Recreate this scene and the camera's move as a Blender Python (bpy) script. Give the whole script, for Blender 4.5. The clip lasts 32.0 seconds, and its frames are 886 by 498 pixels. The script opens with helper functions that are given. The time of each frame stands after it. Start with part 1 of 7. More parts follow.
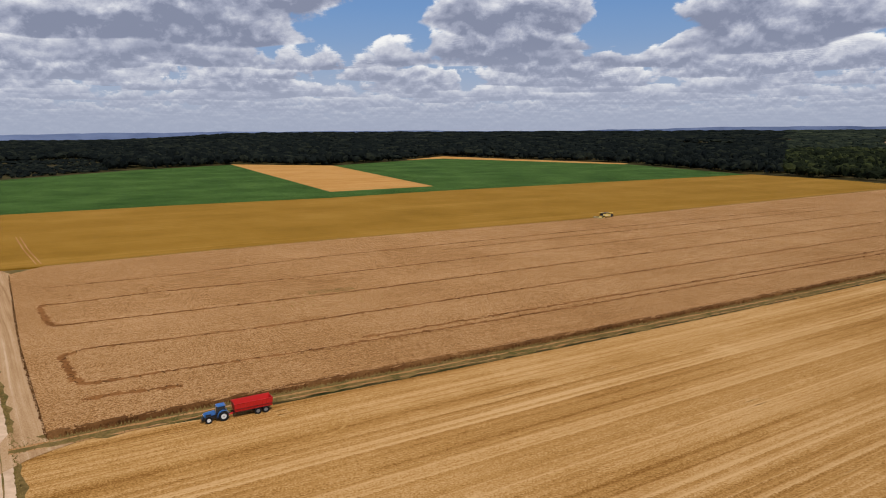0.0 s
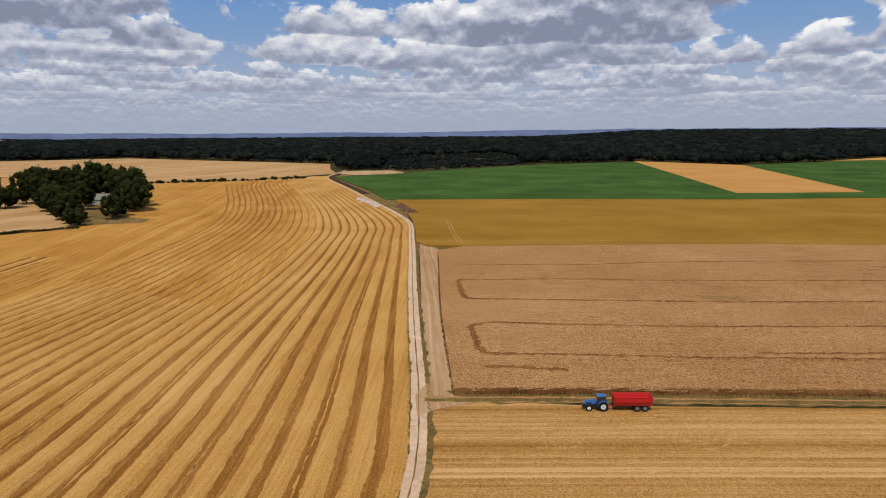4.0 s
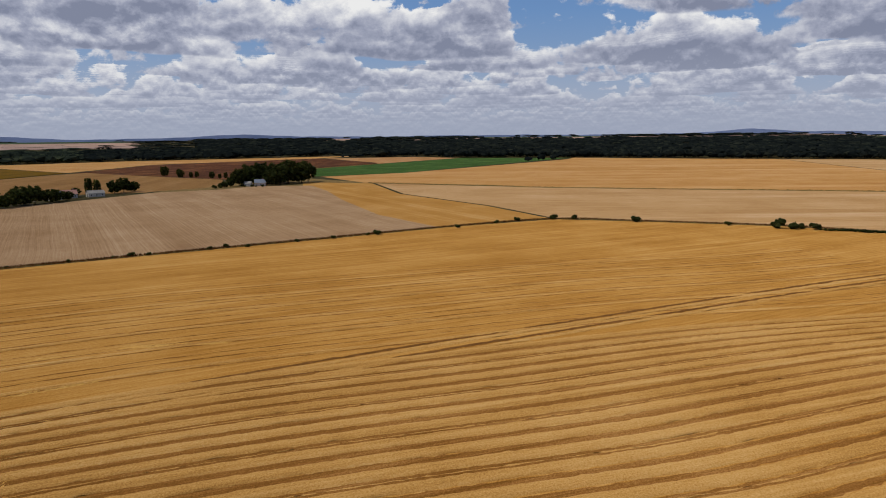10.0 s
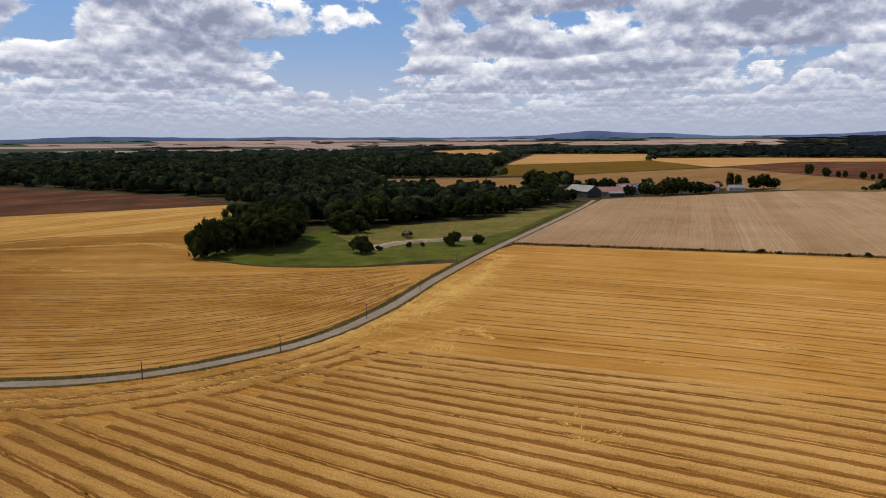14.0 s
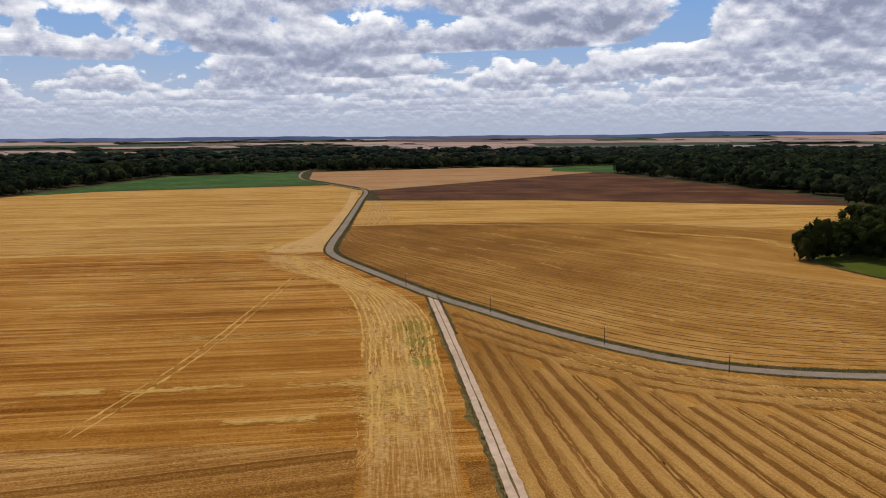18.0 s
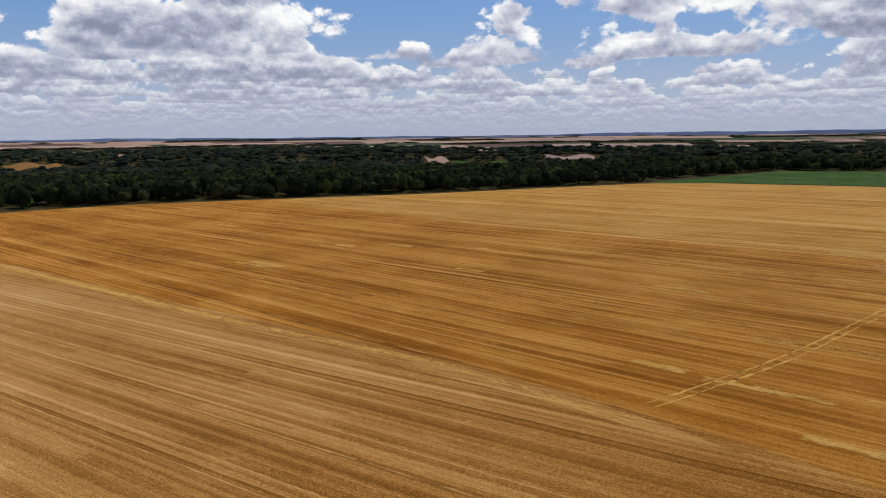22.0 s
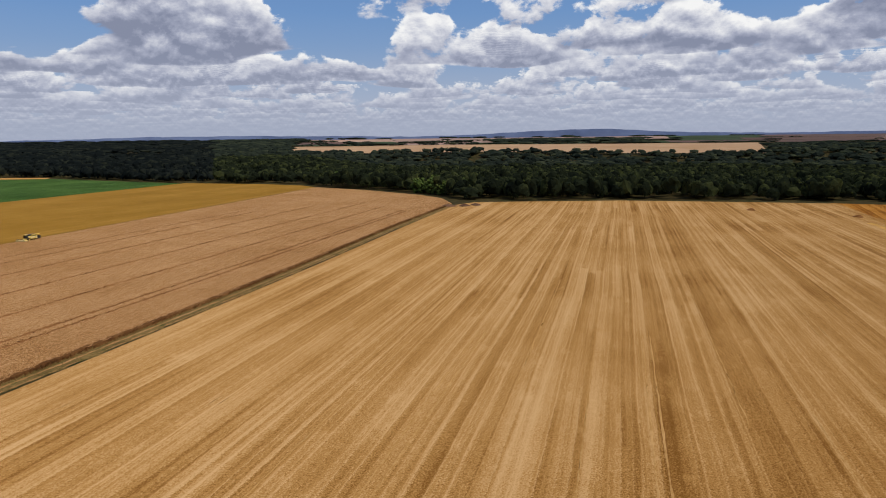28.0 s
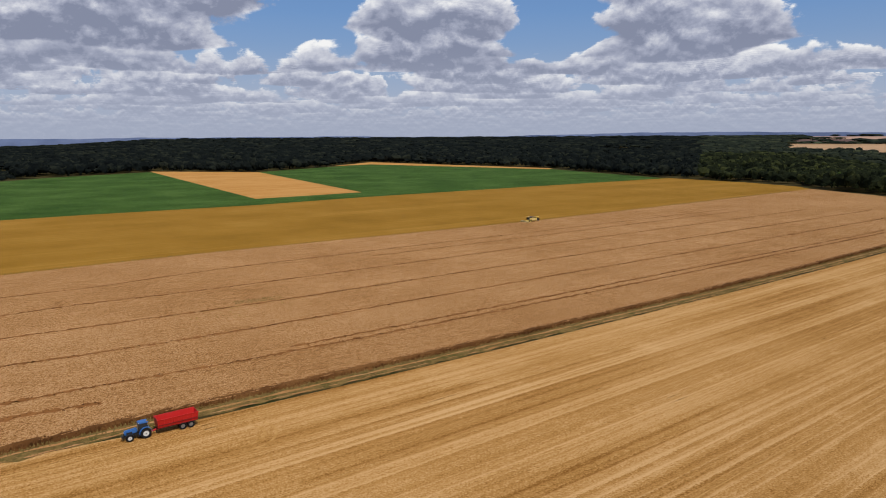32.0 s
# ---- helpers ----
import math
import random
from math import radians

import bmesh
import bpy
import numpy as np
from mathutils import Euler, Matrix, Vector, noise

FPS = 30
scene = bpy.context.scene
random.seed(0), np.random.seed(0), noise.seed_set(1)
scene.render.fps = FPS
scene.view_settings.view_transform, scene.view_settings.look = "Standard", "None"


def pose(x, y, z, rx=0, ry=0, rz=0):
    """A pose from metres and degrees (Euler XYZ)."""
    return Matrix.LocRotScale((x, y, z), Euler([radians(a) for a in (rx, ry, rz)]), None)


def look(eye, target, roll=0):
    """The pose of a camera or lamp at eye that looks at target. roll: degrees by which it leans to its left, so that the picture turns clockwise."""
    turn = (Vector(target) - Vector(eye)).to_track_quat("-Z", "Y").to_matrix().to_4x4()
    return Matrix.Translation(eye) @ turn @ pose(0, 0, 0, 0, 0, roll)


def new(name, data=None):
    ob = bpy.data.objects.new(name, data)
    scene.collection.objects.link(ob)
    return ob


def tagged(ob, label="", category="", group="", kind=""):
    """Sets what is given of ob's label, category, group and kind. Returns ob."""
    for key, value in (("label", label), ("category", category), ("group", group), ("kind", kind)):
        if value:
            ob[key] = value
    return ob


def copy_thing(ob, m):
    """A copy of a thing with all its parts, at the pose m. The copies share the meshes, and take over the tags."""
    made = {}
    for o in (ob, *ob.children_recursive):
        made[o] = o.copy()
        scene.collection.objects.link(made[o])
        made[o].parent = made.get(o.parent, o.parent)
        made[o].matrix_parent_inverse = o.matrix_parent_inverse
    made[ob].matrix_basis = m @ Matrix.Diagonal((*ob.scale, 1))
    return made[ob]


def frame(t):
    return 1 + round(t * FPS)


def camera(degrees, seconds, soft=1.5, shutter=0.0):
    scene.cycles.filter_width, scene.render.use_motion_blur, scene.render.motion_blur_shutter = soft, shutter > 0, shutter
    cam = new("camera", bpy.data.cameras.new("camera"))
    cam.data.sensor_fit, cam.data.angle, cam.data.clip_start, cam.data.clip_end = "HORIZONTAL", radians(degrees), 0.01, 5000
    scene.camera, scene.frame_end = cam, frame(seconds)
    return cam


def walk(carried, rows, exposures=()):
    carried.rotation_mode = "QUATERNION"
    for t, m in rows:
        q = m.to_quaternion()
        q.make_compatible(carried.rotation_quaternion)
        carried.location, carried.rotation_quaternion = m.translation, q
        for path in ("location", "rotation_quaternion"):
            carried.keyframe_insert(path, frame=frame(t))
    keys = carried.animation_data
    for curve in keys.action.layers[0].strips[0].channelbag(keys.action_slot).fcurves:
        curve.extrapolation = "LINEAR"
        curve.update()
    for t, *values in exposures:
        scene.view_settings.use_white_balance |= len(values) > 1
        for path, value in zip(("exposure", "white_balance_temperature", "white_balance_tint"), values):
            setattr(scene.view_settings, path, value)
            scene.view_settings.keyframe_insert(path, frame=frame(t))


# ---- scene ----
cam = camera(64.90, 32.0, soft=1.0)
EYE = (0.0, 0.0, 50.0)
# seconds, then the tilt, lean and turn of the hovering camera in degrees
TURNS = [
    (0.0, 80.44, 0.25, 0.00),
    (0.5, 80.45, 0.25, 1.19),
    (1.0, 80.45, 0.26, 4.06),
    (1.5, 80.45, 0.28, 8.02),
    (2.0, 80.44, 0.26, 13.25),
    (2.5, 80.43, 0.24, 19.10),
    (3.0, 80.41, 0.23, 24.38),
    (3.5, 80.37, 0.17, 27.96),
    (5.5, 80.51, 0.90, 48.29),
    (6.0, 80.53, 0.82, 54.09),
    (6.5, 80.55, 0.77, 59.79),
    (7.0, 80.56, 0.74, 65.39),
    (7.5, 80.59, 0.74, 71.00),
    (8.0, 80.63, 0.75, 76.66),
    (8.5, 80.67, 0.74, 82.52),
    (9.0, 80.72, 0.72, 88.69),
    (9.5, 80.77, 0.68, 95.20),
    (10.0, 80.81, 0.64, 100.77),
    (10.5, 80.84, 0.61, 107.24),
    (11.0, 80.87, 0.61, 113.54),
    (11.5, 80.89, 0.59, 119.77),
    (12.0, 80.91, 0.57, 125.92),
    (12.5, 80.93, 0.54, 131.99),
    (13.0, 80.96, 0.50, 138.03),
    (13.5, 80.96, 0.44, 144.03),
    (14.0, 80.96, 0.38, 150.07),
    (14.5, 80.98, 0.43, 156.10),
    (16.5, 80.87, 0.45, 179.43),
    (17.0, 80.85, 0.45, 185.42),
    (17.5, 80.87, 0.45, 191.45),
    (18.0, 80.88, 0.51, 197.44),
    (18.5, 80.88, 0.59, 203.40),
    (19.0, 80.88, 0.63, 209.46),
    (19.5, 80.86, 0.62, 215.52),
    (20.0, 80.84, 0.57, 220.69),
    (20.5, 80.83, 0.51, 226.65),
    (21.0, 80.84, 0.48, 232.61),
    (21.5, 80.84, 0.52, 238.72),
    (22.0, 80.83, 0.64, 244.55),
    (22.5, 80.82, 0.70, 250.61),
    (23.0, 80.83, 0.69, 255.90),
    (23.5, 80.82, 0.70, 262.02),
    (24.0, 80.79, 0.72, 268.09),
    (24.5, 80.78, 0.72, 274.15),
    (25.0, 80.80, 0.74, 280.34),
    (25.5, 80.83, 0.80, 286.28),
    (27.5, 80.87, 0.60, 310.69),
    (28.0, 80.88, 0.68, 315.90),
    (28.5, 80.89, 0.71, 321.96),
    (29.0, 80.91, 0.70, 328.03),
    (29.5, 80.93, 0.69, 334.09),
    (30.0, 80.94, 0.68, 340.14),
    (30.5, 80.93, 0.63, 346.16),
    (31.0, 80.92, 0.53, 351.85),
    (31.5, 80.90, 0.40, 354.05),
    (32.0, 80.87, 0.31, 354.11),
]
walk(cam, [(t, pose(*EYE, rx, ry, rz)) for t, rx, ry, rz in TURNS],
     [(0.0, -0.10), (4.0, -0.11), (7.0, -0.22), (9.0, -0.25), (11.0, -0.16), (13.0, 0.03), (15.0, 0.11), (18.0, 0.09), (21.0, 0.0), (25.0, 0.03), (28.0, -0.09), (32.0, -0.11)])

# ---- sky, sun ----
SUN_AZ, SUN_EL = 204.0, 58.0      # degrees anticlockwise from +y, degrees up
SUN_DIR = Vector((-math.sin(radians(SUN_AZ)) * math.cos(radians(SUN_EL)),
                  math.cos(radians(SUN_AZ)) * math.cos(radians(SUN_EL)), math.sin(radians(SUN_EL))))
sun = new("sun", bpy.data.lights.new("sun", "SUN"))
sun.data.energy, sun.data.angle, sun.data.color = 3.2, radians(0.53), (1.0, 0.95, 0.86)
sun.matrix_world = look((SUN_DIR.x * 400, SUN_DIR.y * 400, SUN_DIR.z * 400), (0, 0, 0))


class Tree:
    """Short hand for building a node tree."""

    def __init__(self, tree):
        self.t = tree
        tree.nodes.clear()

    def n(self, kind, *ins, **props):
        node = self.t.nodes.new("ShaderNode" + kind)
        for k, v in props.items():
            if k.startswith("i_"):
                node.inputs[k[2:].replace("_", " ")].default_value = v
            else:
                setattr(node, k, v)
        for i, v in enumerate(ins):
            if v is None:
                continue
            if isinstance(v, bpy.types.NodeSocket):
                self.t.links.new(v, node.inputs[i])
            else:
                node.inputs[i].default_value = v
        return node

    def math(self, op, a, b=None, c=None, clamp=False):
        return self.n("Math", a, b, c, operation=op, use_clamp=clamp).outputs[0]

    def vec(self, op, a, b=None):
        return self.n("VectorMath", a, b, operation=op).outputs[0]

    def ramp(self, fac, *stops, mode="LINEAR"):
        node = self.n("ValToRGB", fac)
        el = node.color_ramp.elements
        node.color_ramp.interpolation = mode
        while len(el) < len(stops):
            el.new(0.5)
        for e, (p, c) in zip(el, stops):
            e.position = p
            e.color = (*c, 1) if len(c) == 3 else c
        return node.outputs[0]

    def step(self, x, a, b):
        return self.n("MapRange", x, a, b, 0.0, 1.0, interpolation_type="SMOOTHSTEP").outputs[0]

    def mix(self, fac, a, b, blend="MIX"):
        node = self.n("Mix", data_type="RGBA", blend_type=blend)
        for i, v in ((0, fac), (6, a), (7, b)):
            if isinstance(v, bpy.types.NodeSocket):
                self.t.links.new(v, node.inputs[i])
            elif i == 0:
                node.inputs[i].default_value = v
            else:
                node.inputs[i].default_value = (*v, 1)
        return node.outputs[2]

    def noise(self, vec, scale, detail=3.0, rough=0.55, dist=0.0):
        return self.n("TexNoise", vec, i_Scale=scale, i_Detail=detail, i_Roughness=rough, i_Distortion=dist).outputs[0]


def lin(r, g, b, k=1.0):
    """A base colour from an everyday 0 to 255 colour."""
    return tuple(k * ((v / 255 / 12.92) if v < 10 else ((v / 255 + 0.055) / 1.055) ** 2.4) for v in (r, g * 0.99, b * 1.07))


world = bpy.data.worlds.new("world")
scene.world = world
world.use_nodes = True
W = Tree(world.node_tree)
way = W.n("TexCoord").outputs["Generated"]
sep = W.n("SeparateXYZ", way)
el = W.math("ARCSINE", sep.outputs[2])
el = W.math("MAXIMUM", W.math("MULTIPLY", el, 57.2958), 0.0)          # degrees of height
flat = W.vec("NORMALIZE", W.n("CombineXYZ", sep.outputs[0], sep.outputs[1], 0.0).outputs[0])
sky = W.n("TexSky", sky_type="NISHITA", sun_disc=False, sun_elevation=radians(SUN_EL),
          sun_rotation=radians(-SUN_AZ), altitude=200, air_density=1.0, dust_density=0.8, ozone_density=1.5)
blue = W.mix(1.0, sky.outputs[0], (0.105, 0.105, 0.112), "MULTIPLY")
# thin haze towards the horizon
haze = W.ramp(W.math("DIVIDE", el, 12.0), (0.0, (0.36, 0.41, 0.52)), (0.25, (0.30, 0.40, 0.58)), (0.8, (0.13, 0.28, 0.58)), (1.0, (0.11, 0.25, 0.55)))
colour = W.mix(W.ramp(W.math("DIVIDE", el, 90.0), (0.0, (1, 1, 1)), (0.1, (0.75, 0.75, 0.75)), (0.6, (0.1, 0.1, 0.1))), blue, haze)
# cumulus: a layer of flat-based clouds seen in perspective, drawn slice by slice from the far tops down to the near bases
# where the sky is open and where the great clouds stand: bearing, height, reach in degrees, and how much
GAPS = [(4.2, 8.2, 5.5, 0.16), (345.7, 7.7, 3.2, 0.16), (7.7, 8.5, 3.0, 0.08), (344.7, 4.2, 2.5, 0.08), (44.5, 9.6, 3.5, 0.12), (53.8, 8.6, 2.5, 0.05), (34.3, 5.9, 3.0, 0.06), (92.3, 8.4, 3.6, 0.13), (86.7, 8.5, 3.2, 0.13), (104.7, 6.8, 3.5, 0.1), (159.5, 7.9, 7.0, 0.3), (157.5, 5.9, 5.0, 0.24), (148.2, 9.3, 2.0, 0.1), (179.8, 9.2, 3.2, 0.1), (202.4, 8.7, 3.0, 0.08), (218.0, 6.2, 4.0, 0.1), (253.2, 9.1, 4.5, 0.14), (247.2, 8.1, 4.5, 0.14), (228.3, 7.1, 5.0, 0.14), (234.6, 8.0, 4.0, 0.1), (217.8, 5.4, 3.0, 0.1), (223.9, 8.9, 3.0, 0.1), (275.2, 8.0, 4.0, 0.14), (290.2, 9.7, 3.0, 0.08), (346.2, 8.4, 5.0, 0.16), (324.2, 8.0, 5.0, 0.16)]
HEAPS = [(17.5, 8.6, 9, 0.13), (353.9, 7.7, 7, 0.14), (338.4, 7.6, 7, 0.13), (61.6, 9.2, 8, 0.09), (31.1, 7.4, 7, 0.08), (22.0, 8.5, 8, 0.1), (72.8, 7.5, 8, 0.08), (101.2, 9.2, 7, 0.18), (110.3, 6.3, 4, 0.08), (79.2, 7.5, 8, 0.1), (121.5, 7.7, 9, 0.18), (141.1, 8.2, 10, 0.18), (171.5, 6.9, 7, 0.1), (207.3, 7.9, 8, 0.1), (187.1, 8.4, 8, 0.1), (169.8, 8.2, 8, 0.1), (259.0, 6.6, 7, 0.13), (212.7, 8.5, 8, 0.12), (238.6, 8.8, 2, 0.12), (264.4, 8.1, 7, 0.1), (301.0, 7.7, 9, 0.06), (350.5, 6.1, 7, 0.12), (335.7, 8.0, 6, 0.12), (318.6, 9.0, 4, 0.13)]
squash = W.vec("NORMALIZE", W.vec("MULTIPLY", way, (1.0, 1.0, 1.7)))
cover = None
for sign, rows in ((-1, GAPS), (1, HEAPS)):
    for az_, el_, reach, much in rows:
        a_, e_ = radians(az_), radians(el_)
        c_ = Vector((-math.sin(a_) * math.cos(e_), math.cos(a_) * math.cos(e_), 1.7 * math.sin(e_))).normalized()
        near = W.n("VectorMath", squash, tuple(c_), operation="DOT_PRODUCT").outputs["Value"]
        near = W.n("MapRange", near, math.cos(radians(reach * 1.25)), 1.0, 0.0, sign * much, interpolation_type="SMOOTHSTEP").outputs[0]
        cover = near if cover is None else W.math("ADD", cover, near)
glow = W.n("VectorMath", flat, (-math.sin(radians(SUN_AZ)), math.cos(radians(SUN_AZ)), 0.0), operation="DOT_PRODUCT").outputs["Value"]
steep = W.math("MAXIMUM", sep.outputs[2], 0.010)
plan = W.n("CombineXYZ", W.math("DIVIDE", sep.outputs[0], steep), W.math("DIVIDE", sep.outputs[1], steep), 0.0).outputs[0]
def puffs(lift):
    """The cauliflower detail of the clouds, finer towards the horizon; lift: degrees to look higher up."""
    got = None
    for low, high, freq in ((None, None, 78.0), (1.9, 3.4, 36.0), (4.0, 7.5, 18.0)):
        up_ = W.math("MULTIPLY", W.math("ADD", el, lift * 18.0 / freq), freq * 1.5 / 57.3)
        p = W.vec("ADD", W.vec("MULTIPLY", flat, (freq, freq, 0.0)), W.n("CombineXYZ", 0.0, 0.0, up_).outputs[0])
        f = W.n("TexNoise", p, i_Scale=1.0, i_Detail=6.0, i_Roughness=0.58, i_Distortion=0.15).outputs[0]
        if got is None:
            got = f
        else:
            take = W.step(el, low, high)
            got = W.math("MULTIPLY_ADD", W.math("SUBTRACT", f, got), take, got)
    return got


puff, puff_up = puffs(0.0), puffs(0.8)
knobs = W.math("SUBTRACT", puff, puff_up)
rough_rim = W.math("MULTIPLY_ADD", W.math("SUBTRACT", puff, 0.5), 0.42, W.math("MULTIPLY", cover, 0.62))
SLICES = 15
for k in range(SLICES - 1, -1, -1):
    up = k / (SLICES - 1)
    high = 1.0 + 0.44 * up
    ragged = W.math("MULTIPLY_ADD", puff, 0.16, high - 0.08)
    spot = W.vec("ADD", W.n("VectorMath", plan, None, None, ragged, operation="SCALE").outputs[0], (3.7, 1.9, high * 1.2))
    d0 = W.n("TexNoise", spot, i_Scale=0.55, i_Detail=1.5, i_Roughness=0.5).outputs[0]
    over = W.math("SUBTRACT", W.math("ADD", d0, rough_rim), 0.510 + 0.125 * up ** 1.4)
    alpha = W.step(over, 0.0, 0.06)
    lit = W.math("MULTIPLY_ADD", knobs, 2.2, W.math("MULTIPLY_ADD", puff, 0.75 * (1 - up), 0.19 + 0.67 * up ** 0.8 - 0.375 * (1 - up)))
    lit = W.math("MULTIPLY_ADD", W.step(over, 0.0, 0.16), -0.26, W.math("ADD", lit, 0.20))
    lit = W.math("MULTIPLY_ADD", glow, 0.06, lit, clamp=True)
    c = W.ramp(lit, (0.0, (0.25, 0.28, 0.39)), (0.30, (0.39, 0.42, 0.54)), (0.64, (0.66, 0.68, 0.76)), (0.98, (0.97, 0.97, 0.97)))
    colour = W.mix(alpha, colour, c)
far_off = W.math("SUBTRACT", 1.0, W.step(el, 0.5, 7.5))
colour = W.mix(W.math("MULTIPLY", far_off, 0.62), colour, (0.46, 0.50, 0.62))
colour = W.mix(W.math("MULTIPLY", W.math("SUBTRACT", 1.0, W.step(el, 0.1, 3.4)), 0.85), colour, (0.38, 0.425, 0.55))
W.t.links.new(W.n("Background", colour, 1.0).outputs[0], W.n("OutputWorld").inputs[0])


# ---- materials ----
def material(name, build, rough=0.95, metal=0.0, spec=0.04, thin=0.0):
    m = bpy.data.materials.new(name)
    m.use_nodes = True
    t = Tree(m.node_tree)
    bsdf = t.n("BsdfPrincipled")
    bsdf.inputs["Roughness"].default_value = rough
    bsdf.inputs["Metallic"].default_value = metal
    bsdf.inputs["Diffuse Roughness"].default_value = 0.46 if rough > 0.9 else 0.0
    bsdf.inputs["Specular IOR Level"].default_value = spec
    t.t.links.new(bsdf.outputs[0], t.n("OutputMaterial").inputs[0])
    got = build(t, bsdf)
    if got is not None:
        t.t.links.new(got, bsdf.inputs["Base Color"])
        if thin:                       # leaves let part of the light through
            glow_through = t.n("BsdfTranslucent", t.mix(1.0, got, (1.5, 1.5, 0.8), "MULTIPLY"))
            both = t.n("MixShader", thin, bsdf.outputs[0], glow_through.outputs[0])
            t.t.links.new(both.outputs[0], t.t.nodes["Material Output"].inputs[0])
    return m


def bump(t, bsdf, height, strength, distance):
    node = t.n("Bump", i_Strength=strength, i_Distance=distance)
    t.t.links.new(height, node.inputs["Height"])
    t.t.links.new(node.outputs[0], bsdf.inputs["Normal"])


def field_paint(dark, mid, light, angle, run=6.6, fine=1.6, long=90.0, passes=0.5, lines=0.5, streaks=0.6, patch=0.35, grain=0.8, contrast=1.0, relief=0.12, warp=3.0, blot=1.0, along=None, corner=None, swath=None):
    """Stubble or crop worked in passes at the angle: every pass of the machine has its own tone, with wheel lines, streaks, patches and grain."""
    def build(t, bsdf):
        pos = t.n("NewGeometry").outputs["Position"]
        turned = t.n("VectorRotate", pos, i_Angle=radians(-angle), rotation_type="Z_AXIS").outputs[0]
        xyz = t.n("SeparateXYZ", turned)
        bend = t.noise(pos, 0.006, 2.0)
        u, v = xyz.outputs[0], t.math("MULTIPLY_ADD", bend, warp * 2, xyz.outputs[1])
        q = t.math("DIVIDE", t.math("MULTIPLY_ADD", t.noise(pos, 0.5, 2.0), 0.8, v), run)
        k = t.math("FLOOR", q)
        wn = t.n("TexWhiteNoise", noise_dimensions="1D")
        t.t.links.new(k, wn.inputs["W"])
        r1 = wn.outputs["Value"]
        r2 = t.noise(t.n("CombineXYZ", t.math("DIVIDE", u, long), t.math("MULTIPLY", k, 7.31), 0.0).outputs[0], 1.6, 3.0, 0.6)
        fray = t.noise(pos, 0.35, 3.0, 0.6)
        edge = t.math("PINGPONG", t.math("MULTIPLY", q, 2.0), 1.0)                     # 0 at the middle of each pass, 1 at its rim
        flow = t.vec("ADD", t.n("CombineXYZ", u, v, 0.0).outputs[0], (0, 0, 0))
        a = t.noise(t.vec("MULTIPLY", flow, (1 / 160.0, 1 / 0.9, 0.0)), 1.0, 3.0, 0.6)
        b = t.noise(t.vec("MULTIPLY", flow, (1 / 14.0, 1 / 1.6, 0.0)), 1.0, 4.0, 0.65)
        c = t.noise(pos, 0.02, 4.0, 0.6)
        d = t.noise(pos, 3.2, 5.0, 0.8)
        e = t.noise(t.vec("MULTIPLY", flow, (1 / 45.0, 1 / 0.42, 0.0)), 1.0, 2.0, 0.6)
        ripple = t.math("MULTIPLY", t.math("SINE", t.math("MULTIPLY", v, 6.2832 / fine)), t.math("MULTIPLY", fray, 2.0))
        wheel = t.math("SUBTRACT", 1.0, t.step(t.math("ABSOLUTE", t.math("SUBTRACT", edge, 0.55)), 0.03, 0.09))
        wheel = t.math("MULTIPLY", wheel, t.step(t.math("ADD", a, t.math("MULTIPLY", r1, 0.3)), 0.58, 0.74))
        s = t.math("MULTIPLY", t.math("SUBTRACT", r2, 0.5), passes * 1.5)
        s = t.math("MULTIPLY_ADD", t.math("SUBTRACT", r1, 0.5), passes * 0.6, s)
        s = t.math("MULTIPLY_ADD", t.math("SUBTRACT", a, 0.5), streaks * 1.8, s)
        s = t.math("MULTIPLY_ADD", t.math("SUBTRACT", b, 0.5), streaks * 1.1 * blot, s)
        s = t.math("MULTIPLY_ADD", t.math("SUBTRACT", c, 0.5), patch * 2.0, s)
        s = t.math("MULTIPLY_ADD", t.math("SUBTRACT", d, 0.5), grain * 1.6, s)
        s = t.math("MULTIPLY_ADD", t.math("SUBTRACT", e, 0.5), streaks * 0.9, s)
        s = t.math("MULTIPLY_ADD", ripple, 0.13 * lines, s)
        s = t.math("MULTIPLY_ADD", wheel, 0.75 * min(lines, 0.6), s)
        if swath:                      # narrow cuts side by side, each with its own tone that changes abruptly where the machine stopped or turned
            wide, amount = swath
            rag = t.math("MULTIPLY_ADD", t.math("SUBTRACT", d, 0.5), 1.7, t.math("MULTIPLY_ADD", b, 0.8, v))
            for share, cut, stop in ((0.5, wide, 80.0), (0.5, wide * 0.31, 150.0)):
                place_ = t.math("DIVIDE", rag, cut)
                lane_ = t.math("FLOOR", place_)
                own = t.n("TexWhiteNoise", noise_dimensions="1D")
                t.t.links.new(t.math("MULTIPLY", lane_, 3.7), own.inputs["W"])
                piece = t.math("FLOOR", t.math("MULTIPLY_ADD", own.outputs["Value"], 17.3, t.math("DIVIDE", t.math("MULTIPLY_ADD", d, 16.0, t.math("MULTIPLY_ADD", fray, 12.0, u)), stop)))
                run_ = t.n("TexWhiteNoise", t.n("CombineXYZ", t.math("MULTIPLY", lane_, 1.7), piece, 0.0).outputs[0], noise_dimensions="2D")
                tone_ = t.math("MULTIPLY_ADD", run_.outputs["Value"], 0.55, t.math("MULTIPLY", own.outputs["Value"], 0.45))
                lively = t.n("MapRange", t.noise(pos, 0.011, 2.0), 0.35, 0.62, 0.35, 1.25).outputs[0]
                s = t.math("MULTIPLY_ADD", t.math("MULTIPLY", t.math("SUBTRACT", tone_, 0.5), lively), amount * share * 2.0, s)
                rim = t.math("PINGPONG", place_, 0.5)                                  # straw left in a thin line between two cuts
